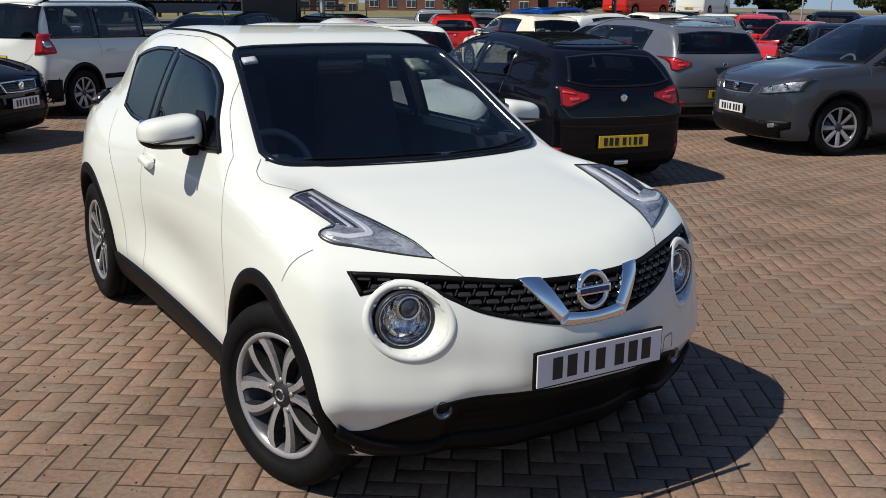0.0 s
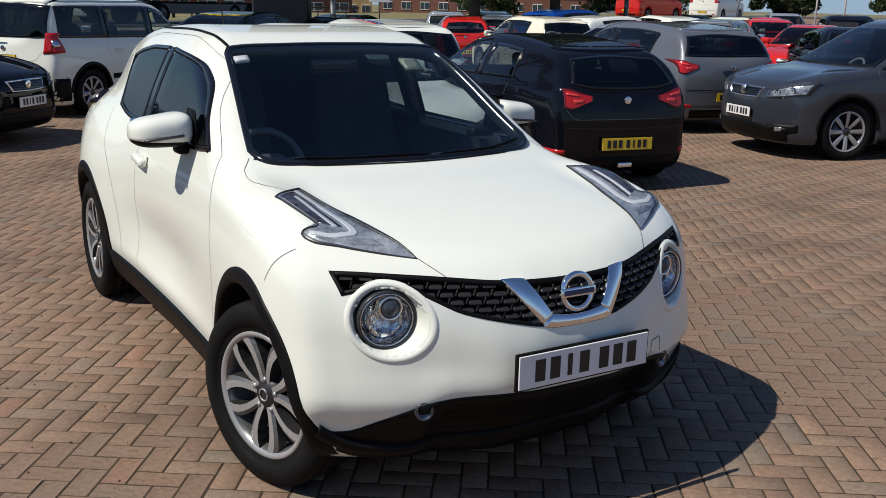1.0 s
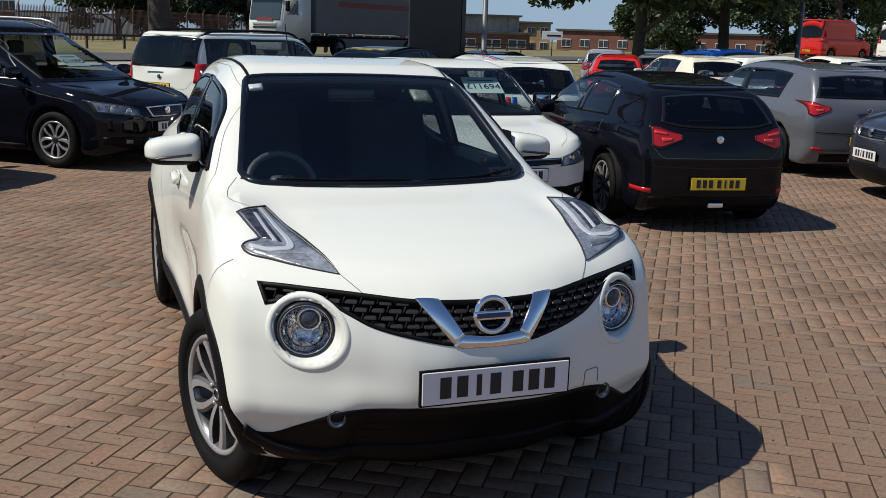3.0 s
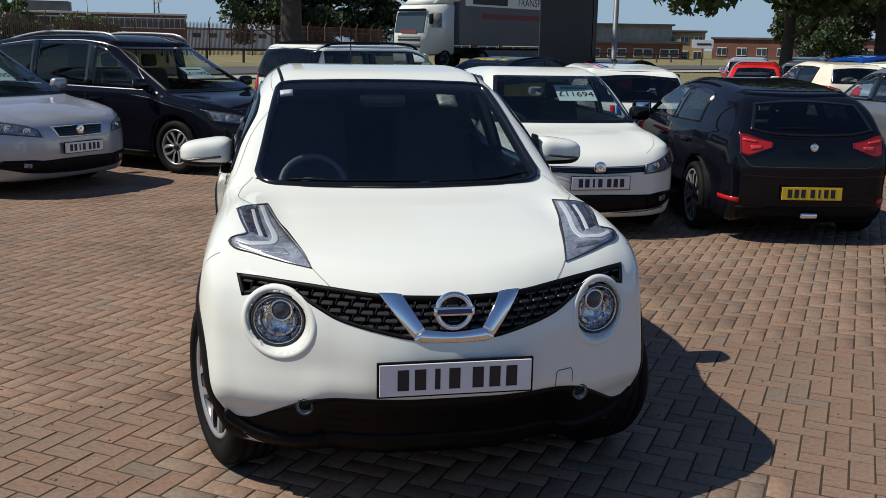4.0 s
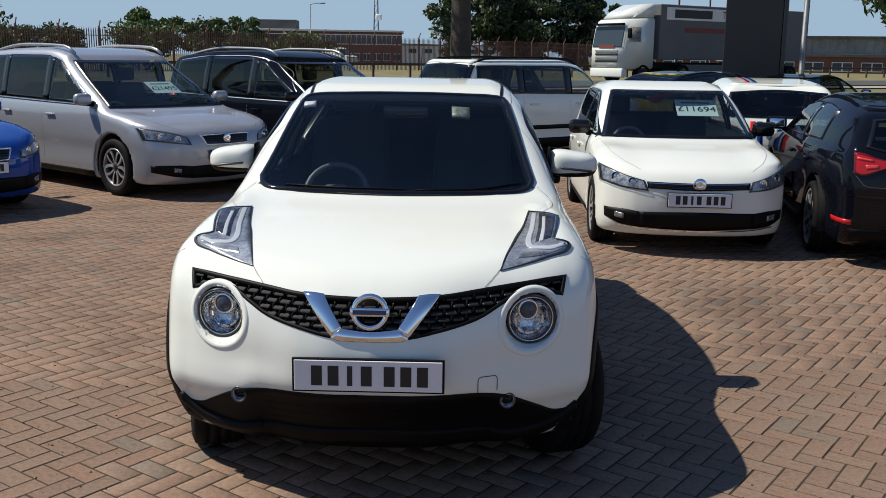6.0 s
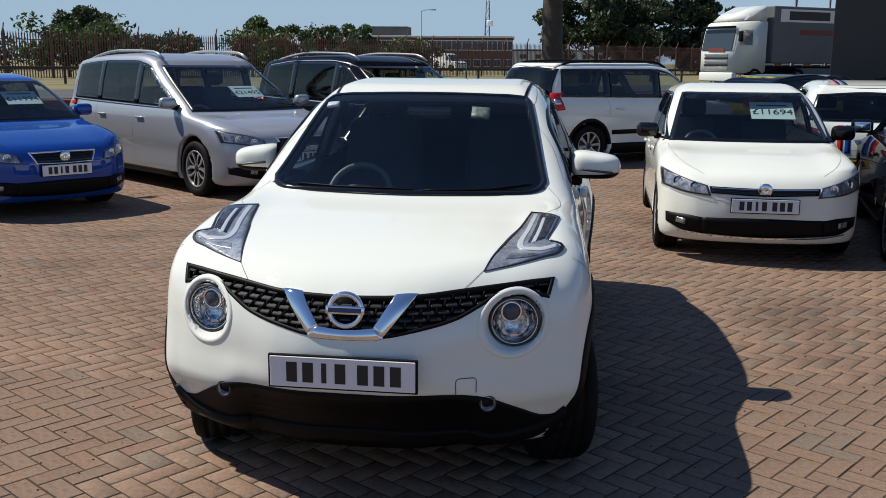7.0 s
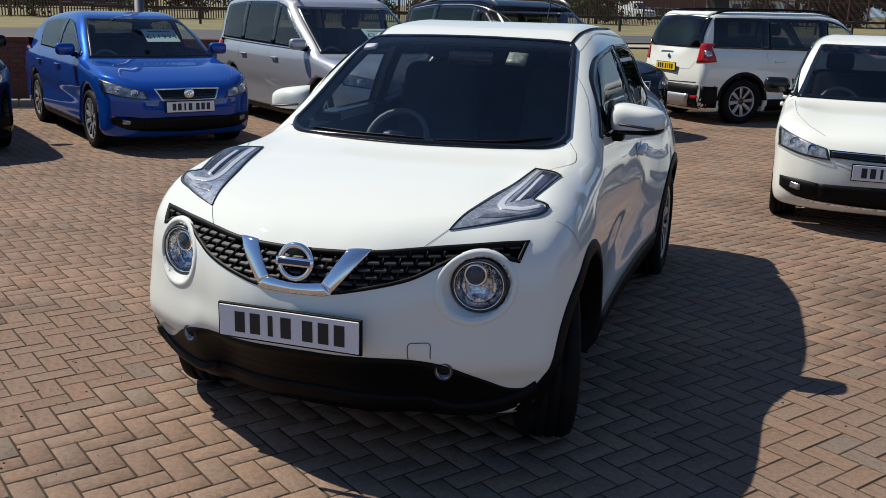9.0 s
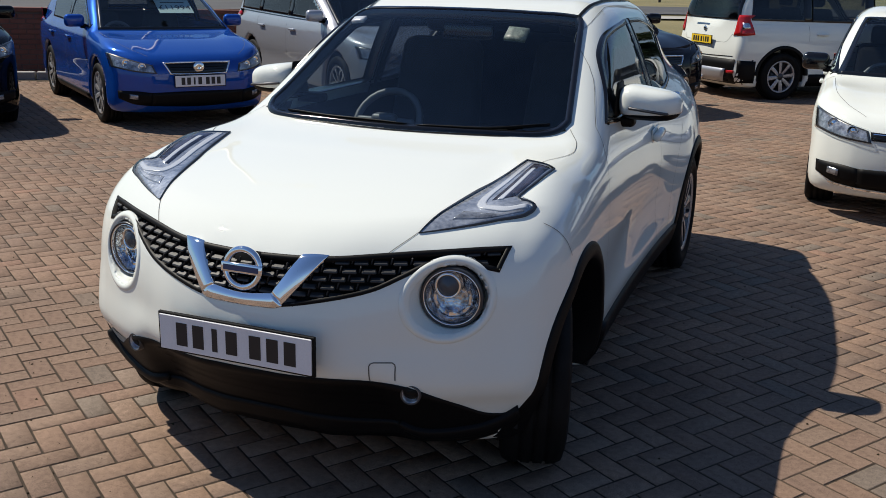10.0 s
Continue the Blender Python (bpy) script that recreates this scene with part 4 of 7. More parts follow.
def cabin(car, S_w, cowl, seat_y, seat_z, rear=True):
    """Dashboard, steering wheel and seats in dark trim."""
    part("dashboard", box_bm((S_w * 2 - 0.22, 0.5, 0.26), (0, cowl[0] + 0.35, cowl[1] - 0.19), 0.07, 3), M_DASH, car, "dark dashboard")
    ring = [(-0.36 + 0.16 * math.cos(a), cowl[0] + 0.70 + 0.095 * math.sin(a), cowl[1] - 0.085 + 0.135 * math.sin(a)) for a in np.linspace(0, 2 * math.pi, 25)[:-1]]
    part("steering_wheel", merge(tube_bm(ring, 0.017, 8, True), box_bm((0.29, 0.03, 0.05), (-0.36, cowl[0] + 0.68, cowl[1] - 0.085), 0.012), box_bm((0.12, 0.07, 0.11), (-0.36, cowl[0] + 0.67, cowl[1] - 0.095), 0.02)), M_WHEELRIM, car, "black steering wheel")
    for x in (-0.36, 0.36):
        part("front_seat", seat_bm(), M_SEATG, car, "dark fabric seat", True, pose(x, seat_y, seat_z))
    if rear:
        part("rear_seat", merge(box_bm((S_w * 1.45, 0.5, 0.18), (0, 0, 0), 0.06, 3), box_bm((S_w * 1.45, 0.16, 0.6), (0, 0.26, 0.33), 0.06, 3, 0.95, pose(0, 0, 0, -14))), M_SEATG, car, "dark fabric bench", True, pose(0, seat_y + 0.85, seat_z))


SKIN_STEP = 0.013
build_main_car()

# ---- the other cars ----
def spec(length, width, nose, cowl, header, peak, tail, base, belt, roof_w, axles, radius, windows, rim=0.21, spokes=5, style="double", bow=0.17, rails=False, lamps="a", tall_rear=False, taper=0.0):
    half = width / 2
    S = dict(L=length, w=half, belt=belt, axles=axles, r=radius, rim=rim, spokes=spokes, style=style, rails=rails, windows=windows, cowl=cowl, header=header, tail=tail, base=base, lamps=lamps, nose=nose, peak=peak, roof_w=roof_w, taper=taper, rear_plate=0.52, tall=tall_rear)
    top = smooth_table([(-0.1, nose - 0.09), (0.0, nose), (0.12, nose + 0.06), (0.5 * cowl[0], 0.35 * nose + 0.65 * cowl[1] + 0.01), cowl, (cowl[0] + 0.06, cowl[1] + 0.03), header, (header[0] + 0.15, header[1] * 0.45 + peak[1] * 0.55), peak, tail, base, (length + 0.1, base[1] - 0.12)])
    front = smooth_table([(0.12, 0.14), (0.2, 0.06), (0.3, 0.01), (0.45, -0.005), (0.58, 0.0), (nose, 0.045), (nose + 0.08, 0.10)])
    bowt = smooth_table([(0, 0), (0.3 * half, 0.012 + 0.02 * bow), (0.6 * half, 0.4 * bow), (0.8 * half, bow), (0.92 * half, 1.7 * bow), (1.0 * half, 3.0 * bow)])
    plan = smooth_table([(-0.1, half - 0.05), (0.5, half - 0.012), (1.2, half - 0.01), (length * 0.6, half - 0.008), (length * 0.72, half - 0.008 - 0.2 * taper), (length - 0.6, half - 0.02 - 0.6 * taper), (length, half - 0.09 - taper)])
    side = smooth_table([(0.12, -0.10), (0.19, -0.035), (0.32, -0.005), (0.5, -0.012), (0.66, 0.0), (belt - 0.12, -0.012), (belt - 0.02, -0.04), (belt + 0.02, -0.065), (belt + 0.5 * (peak[1] - belt), -0.35 * (half - roof_w) - 0.06), (peak[1] - 0.06, -(half - roof_w)), (peak[1] + 0.05, -(half - roof_w) - 0.12)])
    rear_y = smooth_table([(0.15, -0.14), (0.25, -0.05), (0.4, 0.0), (0.62, 0.0), (base[1] - 0.05, -0.05), (base[1] + 0.1, -0.12 if not tall_rear else -0.06), (peak[1], -0.25)])

    def f(x, y, z):
        x = np.abs(x)
        bonnet = np.clip((cowl[0] - y) / 0.3, 0, 1)
        g = smax(x - plan(y) - side(z), z - top(y - 0.2 * np.minimum(x, half) ** 2) - bonnet * (0.018 * bell(x, half * 0.78, 0.14) - 0.02 * x * x), 0.10)
        g = smax(g, front(z) + bowt(x) - y, 0.06)
        g = smax(g, y - length - rear_y(z) + 0.14 * x * x, 0.10)
        g = smax(g, 0.17 - z, 0.05)
        for hy in axles:
            r = np.sqrt((y - hy) ** 2 + (z - radius) ** 2)
            g = np.maximum(g, np.minimum(radius + 0.055 - r, x - half + 0.3))
        return g
    S["f"] = f

    # window outlines from the silhouette
    def zt(y):
        return np.minimum(top(np.asarray(y) - 0.2 * (roof_w * 0.9) ** 2) - 0.085, peak[1] - 0.095)
    side_w = []
    for y0, y1, s0, s1 in windows:
        ys = np.linspace(y0 + s0, y1 + s1, 7)
        A = [(y, belt + 0.012 + 0.03 * (y - 1.2) / 2) for y in np.linspace(y0, y1, 5)]
        B = [(y, max(belt + 0.03, float(zt(y)))) for y in ys]
        side_w.append((A, B))
    S["side_w"] = side_w
    wb = half - 0.135
    wt = roof_w - 0.045
    c0, c1 = cowl[0] + 0.02, header[0] + 0.03
    S["ws"] = ([(x, c0 + 0.2 * x * x) for x in np.linspace(-wb, wb, 7)], [(x, c1 + 0.2 * x * x) for x in np.linspace(-wt, wt, 7)])
    zb, zt2 = base[1] + 0.02, tail[1] - 0.05
    S["rw"] = ([(-wb + 0.06, zb), (0, zb - 0.01), (wb - 0.06, zb)], [(-wt + 0.0, zt2 - 0.03), (0, zt2), (wt - 0.0, zt2 - 0.03)])
    return S


SHELLS = {}


def car_shell(key, S, step):
    if key not in SHELLS:
        f = S["f"]
        V, Q = isosurface(f, (-S["w"] - 0.05, -0.12, 0.1), (S["w"] + 0.05, S["L"] + 0.12, S["peak"][1] + 0.1), step)
        Q = cut(V, Q, "top", *S["ws"], 0.024, False)
        Q = cut(V, Q, "rear", *S["rw"], 0.024, False)
        for A, B in S["side_w"]:
            Q = cut(V, Q, "side", A, B, 0.03)
        SHELLS[key] = (V, Q)
    return SHELLS[key]


def both_sides(f, name, kind, A, B, mats, car, label="", nu=16, nv=7, off=0.004, depth=0.012, edge=(0.0, 0.0)):
    for mir in (False, True):
        v, fc, e = patch(f, kind, A, B, nu, nv, off, depth, *edge, mir)
        child(name, mesh_of(name, v, fc, mats, e if len(mats) > 1 else None), car, label)


def whole(f, name, kind, A, B, mats, car, label="", nu=24, nv=8, off=0.004, depth=0.012, edge=(0.0, 0.0)):
    v, fc, e = patch(f, kind, A, B, nu, nv, off, depth, *edge)
    return child(name, mesh_of(name, v, fc, mats, e if len(mats) > 1 else None), car, label)


def digits_mesh(text, size, mat, name="price_digits"):
    cu = bpy.data.curves.new(name, "FONT")
    cu.body, cu.size, cu.align_x, cu.align_y = text, size, "CENTER", "CENTER"
    cu.extrude = 0.001
    ob = bpy.data.objects.new(name, cu)
    scene.collection.objects.link(ob)
    me = bpy.data.meshes.new_from_object(ob.evaluated_get(bpy.context.evaluated_depsgraph_get()))
    bpy.data.objects.remove(ob)
    bpy.data.curves.remove(cu)
    me.name = name
    me.materials.clear()
    me.materials.append(mat)
    return me


def price_card(car, S, text):
    """A price card behind the windscreen."""
    y = S["cowl"][0] + 0.62
    slope = math.degrees(math.atan2(S["header"][1] - S["cowl"][1], S["header"][0] - S["cowl"][0]))
    z = S["cowl"][1] + 0.62 * math.tan(radians(slope)) - 0.10
    card = part("price_card", box_bm((0.40, 0.004, 0.29), (0, 0, 0)), M_CARD, car, "pale price card behind the windscreen", False, pose(0.28, y + 0.05, z, slope - 90 + 0))
    child("price_digits", digits_mesh(text, 0.125, M_INK), card, "", pose(0, -0.004, -0.03, 90))
    part("price_heading", box_bm((0.28, 0.002, 0.018), (0, -0.0035, 0.085)), M_INK, card, "", False)


def make_car(kind, S, paint_m, m, label, name="car", group="", plate_f=M_PLATEW, plate_r=M_PLATEY, step=0.045, detail="front", price="", mirror_m=None, roof_m=None, seats=True, badge=True):
    f, w, L = S["f"], S["w"], S["L"]
    car = thing(name, m, label, "car", group)
    V, Q = car_shell((kind, step), S, step)
    body = shell("body", V, Q, [paint_m] + ([roof_m] if roof_m else []), car, "painted body")
    if roof_m:
        body.data.polygons.foreach_set("material_index", (V[Q].mean(1)[:, 2] > S["belt"] - 0.01).astype(np.int32))
    whole(f, "windscreen", "top", *S["ws"], [M_GLASS, M_GLOSSBLK], car, "tinted windscreen", 26, 14, 0.011, 0.02, (0.03, 0.045))
    whole(f, "rear_window", "rear", *S["rw"], [M_PRIV, M_GLOSSBLK], car, "dark rear window", 20, 12, 0.010, 0.02, (0.03, 0.05))
    for n, (A, B) in enumerate(S["side_w"]):
        both_sides(f, "side_window", "side", A, B, [M_GLASS if n == 0 else M_PRIV, M_GLOSSBLK], car, "tinted side window", 16, 9, 0.008, 0.016, (0.04, 0.065))
    for (A, B), (A2, B2) in zip(S["side_w"], S["side_w"][1:]):
        both_sides(f, "window_pillar", "side", [(A[-1][0] - 0.02, A[-1][1]), (A2[0][0] + 0.02, A2[0][1])], [(B[-1][0] - 0.02, B[-1][1] - 0.005), (B2[0][0] + 0.02, B2[0][1] - 0.005)], [M_GLOSSBLK], car, "black window pillar", 4, 8, 0.0105, 0.016)
    # floor of the cabin keeps light from leaking out
    part("cabin_floor", box_bm((w * 2 - 0.16, L * 0.62, 0.35), (0, L * 0.53, 0.42), 0.05), M_INTERIOR, car)
    if seats:
        cabin(car, w, S["cowl"], S["cowl"][0] + 1.25, min(0.62, S["peak"][1] - 1.0))
    tw = 0.205
    add_wheels(car, [(w - tw / 2 - 0.02, S["axles"][0]), (-w + tw / 2 + 0.02, S["axles"][0]), (w - tw / 2 - 0.02, S["axles"][1]), (-w + tw / 2 + 0.02, S["axles"][1])], S["r"], tw, S["rim"], S["spokes"], S["style"])
    for hy in S["axles"]:
        for s in (1, -1):
            wheel_well(car, s * (w - 0.05), hy, S["r"], S["r"] + 0.045, 0.26)
    for s in (1, -1):
        bm = box_bm((0.21, 0.11, 0.135), (0, 0, 0), 0.045, 3)
        mm = part("door_mirror", bm, mirror_m or paint_m, car, "", True, pose(s * (w + 0.045), S["cowl"][0] + 0.42, S["belt"] + 0.08))
        part("mirror_glass", box_bm((0.16, 0.006, 0.09), (0, 0.056, 0), 0.01, 1), M_CHROME, mm)
        part("mirror_foot", box_bm((0.10, 0.05, 0.05), (-s * 0.11, 0.01, -0.06), 0.015, 2), M_PLASTIC, mm)
    n = S["nose"]
    if detail in ("front", "both"):
        both_sides(f, "headlamp", "front", [(0.42 * w / 0.85, n - 0.115), (0.6, n - 0.10), (w - 0.055, n - 0.06)], [(0.45 * w / 0.85, n - 0.035), (0.6, n + 0.005), (w - 0.045, n + 0.075)], [M_HEADIN, M_LAMPBLK], car, "clear lens headlamp", 14, 7, 0.005, 0.012, (0.05, 0.12))
        both_sides(f, "headlamp_lens", "front", [(0.41 * w / 0.85, n - 0.12), (0.6, n - 0.105), (w - 0.05, n - 0.065)], [(0.44 * w / 0.85, n - 0.03), (0.6, n + 0.01), (w - 0.04, n + 0.08)], [M_LENS], car, "clear lens", 14, 7, 0.012, 0.01)
        for xq, rq in ((0.55, 0.036), (0.68, 0.040)):
            P1, N1 = project(f, "front", np.array([[xq * w / 0.85, n - 0.045 + 0.03 * (xq - 0.55) / 0.13]]))
            for s in (1, -1):
                child("lamp_bowl", mesh_of("lamp_bowl", *lathe([(0.008, rq), (0.010, rq - 0.004), (-0.004, rq * 0.6), (0.006, rq * 0.4), (0.010, 0.0)], 18), [M_CHROME]), car, "", pose(s * P1[0, 0], P1[0, 1] - 0.001, P1[0, 2], 0, 0, -90 + s * 20))
        wide = kind == "white_hatch"
        gz = (n - 0.105, n - 0.04) if wide else (n - 0.130, n - 0.004)
        ga = [(-0.42, gz[0] + 0.012), (0, gz[0]), (0.42, gz[0] + 0.012)] if wide else [(-0.29, gz[0] + 0.006), (0, gz[0]), (0.29, gz[0] + 0.006)]
        gb = [(-0.43, gz[1]), (0, gz[1] - 0.006), (0.43, gz[1])] if wide else [(-0.35, gz[1] - 0.004), (0, gz[1]), (0.35, gz[1] - 0.004)]
        whole(f, "grille", "front", ga, gb, [M_GLOSSBLK], car, "black grille", 20, 5, 0.004)
        if not wide:
            ring_on(f, "front", ga, gb, 0.012, 0.010, car, "grille_frame", M_CHROME, "thin chrome grille frame")
        for k in range(1, 5):
            z = gz[0] + (gz[1] - gz[0]) * k / 5
            seam(f, "front", [(-0.29, z), (0, z - 0.003), (0.29, z)] if not wide else [(-0.41, z), (0, z - 0.003), (0.41, z)], car, 16, 0.006, 0.011, False, M_CHROME if wide and k == 4 else M_PLASTIC, "grille_slat")
        if wide:
            seam(f, "front", [(-0.66, 0.262), (-0.4, 0.238), (0, 0.230), (0.4, 0.238), (0.66, 0.262)], car, 24, 0.012, 0.010, False, M_CHROME, "chrome_strip")
        whole(f, "lower_grille", "front", [(-0.48, 0.25), (0, 0.235), (0.48, 0.25)], [(-0.49, 0.385), (0, 0.395), (0.49, 0.385)], [M_PLASTIC], car, "black lower grille", 20, 5, 0.004)
        both_sides(f, "fog_lamp_surround", "front", [(0.47, 0.25), (0.62, 0.265), (w - 0.09, 0.32)], [(0.48, 0.385), (0.62, 0.40), (w - 0.085, 0.40)], [M_PLASTIC], car, "black fog lamp surround", 12, 4, 0.005)
        both_sides(f, "fog_lamp", "front", [(0.60, 0.315), (0.67, 0.325)], [(0.60, 0.36), (0.67, 0.37)], [M_HEADIN], car, "", 6, 4, 0.012)
        number_plate(car, f, "front", -0.028, 0.50, plate_f, True)
        if badge:
            v, fc = lathe([(0.0, 0.0), (0.008, 0.01), (0.008, 0.05), (0.0, 0.056)], 20)
            yb = float(project(f, "front", np.array([[0.0, n - 0.055]]))[0][0, 1])
            child("badge", mesh_of("badge", v, fc, [M_CHROME]), car, "plain chrome badge", pose(0, yb - 0.012, n - 0.055, 0, 0, -90))
        seam(f, "top", [(0.56 * w, 0.16), (0.70 * w, 0.30), (0.82 * w, 0.62), (0.85 * w, S["cowl"][0] + 0.04)], car, 16, 0.0028)
    else:
        part("number_plate", box_bm((0.52, 0.012, 0.11), (0, -0.025, 0.5)), M_PLATEW, car, "", False)
    if detail in ("rear", "both"):
        bz = S["base"][1]
        if S["tall"]:
            both_sides(f, "tail_lamp", "rear", [(w - 0.25, bz - 0.20), (w - 0.13, bz - 0.18)], [(w - 0.22, bz + 0.08), (w - 0.14, bz + 0.08)], [M_REDLENS], car, "red tail lamp", 6, 8, 0.012, 0.012)
            both_sides(f, "tail_lamp_side", "side", [(L - 0.30, bz - 0.18), (L - 0.10, bz - 0.20)], [(L - 0.24, bz + 0.06), (L - 0.13, bz + 0.08)], [M_REDLENS], car, "red tail lamp", 6, 8, 0.010, 0.012)
            both_sides(f, "reversing_lens", "side", [(L - 0.24, bz - 0.10), (L - 0.14, bz - 0.11)], [(L - 0.22, bz - 0.02), (L - 0.15, bz - 0.02)], [M_REFLECT], car, "clear lens", 5, 4, 0.014)
        else:
            k = w - 0.10 - 1.7 * S["taper"]
            both_sides(f, "tail_lamp", "rear", [(k - 0.27, bz - 0.135), (k - 0.17, bz - 0.175), (k - 0.06, bz - 0.215), (k, bz - 0.19)], [(k - 0.27, bz - 0.095), (k - 0.15, bz - 0.065), (k - 0.06, bz - 0.035), (k, bz - 0.03)], [M_REDLENS, M_REDDARK], car, "red tail lamp", 12, 7, 0.010, 0.014, (0.06, 0.1))
            both_sides(f, "reversing_lens", "rear", [(k - 0.18, bz - 0.145), (k - 0.09, bz - 0.16)], [(k - 0.18, bz - 0.125), (k - 0.08, bz - 0.125)], [M_REDBRIGHT], car, "bright red lens", 6, 4, 0.014)
            both_sides(f, "lamp_band", "rear", [(k - 0.14, bz - 0.10), (k - 0.02, bz - 0.085)], [(k - 0.14, bz - 0.085), (k - 0.02, bz - 0.065)], [M_REDBRIGHT], car, "bright red band", 6, 3, 0.014)
        number_plate(car, f, "rear", L + 0.018, S["rear_plate"], plate_r, True)
        v, fc = lathe([(0.0, 0.0), (0.008, 0.01), (0.008, 0.032), (0.0, 0.036)], 20)
        yb = float(project(f, "rear", np.array([[0.0, bz - 0.13]]))[0][0, 1])
        child("badge", mesh_of("badge", v, fc, [M_CHROME]), car, "plain chrome badge", pose(0, yb + 0.012, bz - 0.13, 0, 0, 90))
        whole(f, "bumper_insert", "rear", [(-0.6, 0.22), (0.6, 0.22)], [(-0.62, 0.33), (0.62, 0.33)], [M_PLASTIC], car, "black bumper insert", 16, 4)
        both_sides(f, "bumper_reflector", "rear", [(0.6, 0.36), (0.74, 0.37)], [(0.6, 0.40), (0.74, 0.41)], [M_REDLENS], car, "", 6, 3, 0.006)
        whole(f, "roof_spoiler", "top", [(-S["roof_w"] + 0.08, S["tail"][0] - 0.16), (0, S["tail"][0] - 0.16), (S["roof_w"] - 0.08, S["tail"][0] - 0.16)], [(-S["roof_w"] + 0.1, S["tail"][0] + 0.0), (0, S["tail"][0] + 0.03), (S["roof_w"] - 0.1, S["tail"][0] + 0.0)], [paint_m], car, "", 16, 4, 0.012, 0.02)
        seam(f, "rear", [(0.0, bz - 0.30), (0.5, bz - 0.30), (0.62, bz - 0.18)], car, 12)
        # the shadow line of the bumper's crease, painted as a gloss black strip
        seam(f, "rear", [(-0.7, 0.600), (0, 0.585), (0.7, 0.600)], car, 24, 0.010, 0.004, False, M_GLOSSBLK, "bumper_shade_line")
        part("exhaust", box_bm((0.15, 0.06, 0.05), (0.0, L - 0.02, 0.255), 0.015, 2), M_CHROME, car, "bright exhaust trim")
        part("wiper", merge(box_bm((0.34, 0.02, 0.018), (0.16, 0, 0), 0.005)), M_PLASTIC, car, "", False, pose(0, L + 0.0, bz + 0.03, 20))
    else:
        both_sides(f, "tail_lamp", "rear", [(0.55, S["base"][1] - 0.2), (w - 0.06, S["base"][1] - 0.19)], [(0.55, S["base"][1] - 0.06), (w - 0.05, S["base"][1] - 0.01)], [M_REDLENS], car, "red tail lamp", 8, 5, 0.006)
        part("number_plate", box_bm((0.52, 0.012, 0.11), (0, L + 0.02, 0.5)), M_PLATEY, car, "", False)
    # door joints, handles, sill
    ys = [q[0] for q in S["windows"]] + [S["windows"][-1][1]]
    for k in range(min(3, len(ys))):
        near_arch = min(abs(ys[k] - 0.05 - a) for a in S["axles"]) < S["r"] + 0.12
        seam(f, "side", [(ys[k] - 0.05, 0.82), (ys[k] - 0.04, S["belt"])] if near_arch else [(ys[k] - 0.05 + (0.10 if k == 0 else 0), 0.30), (ys[k] - 0.05, 0.6), (ys[k] - 0.03, S["belt"])], car, 10, 0.0045)
    for k in range(min(2, len(S["windows"]))):
        yh = S["windows"][k][1] - 0.16
        P, N = project(f, "side", np.array([[yh, S["belt"] - 0.13]]))
        for s in (1, -1):
            part("door_handle", box_bm((0.03, 0.19, 0.03), (0, 0, 0), 0.012, 2), paint_m, car, "", True, pose(s * (P[0, 0] + 0.018), yh, S["belt"] - 0.13))
    both_sides(f, "sill_trim", "side", [(S["axles"][0] + 0.42, 0.19), (S["axles"][1] - 0.42, 0.19)], [(S["axles"][0] + 0.42, 0.26), (S["axles"][1] - 0.42, 0.26)], [M_PLASTIC], car, "", 10, 3, 0.008)
    if S["rails"]:
        for s in (1, -1):
            pts = [(s * (S["roof_w"] - 0.09), y, z) for y, z in ((S["header"][0] + 0.15, S["peak"][1] - 0.07), (S["header"][0] + 0.35, S["peak"][1] + 0.015), (S["peak"][0] + 0.6, S["peak"][1] + 0.035), (S["tail"][0] - 0.25, S["tail"][1] + 0.03), (S["tail"][0] - 0.05, S["tail"][1] - 0.05))]
            c = np.array(pts)
            fine = np.stack([c[0, 0] * np.ones(20), np.linspace(c[0, 1], c[-1, 1], 20), smooth_table([(p[1], p[2]) for p in pts])(np.linspace(c[0, 1], c[-1, 1], 20))], 1)
            part("roof_rail", tube_bm(fine, 0.02, 8), M_ALLOY if S["rails"] == "silver" else M_PLASTIC, car, "roof rail")
    if price:
        price_card(car, S, price)
    return car


WN, WD = Vector((-0.6, 0.8)), 13.0


def rise(x, y):
    d = np.clip((WN.x * x + WN.y * y - WD - 0.4) / 12.0, 0, 1)
    e = np.clip((0.66 * x + 0.75 * y - 47.0) / 9.0, 0, 1) * np.clip((x - 0.9 * y + 9.0) / 6.0, 0, 1)
    return 0.45 * d * d * (3 - 2 * d) + 1.05 * e * e * (3 - 2 * e)


def at_front(x, y, heading, dz=0.0):
    return pose(x, y, dz, 0, 0, heading)


def at_mid(S, x, y, heading):
    return pose(x, y, float(rise(np.array(float(x)), np.array(float(y)))), 0, 0, heading) @ pose(0, -S["L"] / 2, 0)


WHITE_HATCH = spec(3.97, 1.68, 0.68, (1.02, 0.92), (1.72, 1.33), (2.2, 1.43), (3.5, 1.36), (3.88, 0.98), 0.92, 0.60, (0.80, 3.27), 0.30, [(1.15, 2.22, 0.42, -0.02), (2.32, 3.1, 0.0, 0.12)], 0.20, 5, "double")
BLACK_HATCH = spec(4.24, 1.68, 0.68, (1.12, 0.93), (1.88, 1.29), (2.35, 1.37), (3.72, 1.25), (4.14, 0.97), 0.93, 0.55, (0.87, 3.47), 0.315, [(1.3, 2.5, 0.45, -0.03), (2.6, 3.30, 0.0, -0.05)], 0.235, 5, "double", taper=0.075)
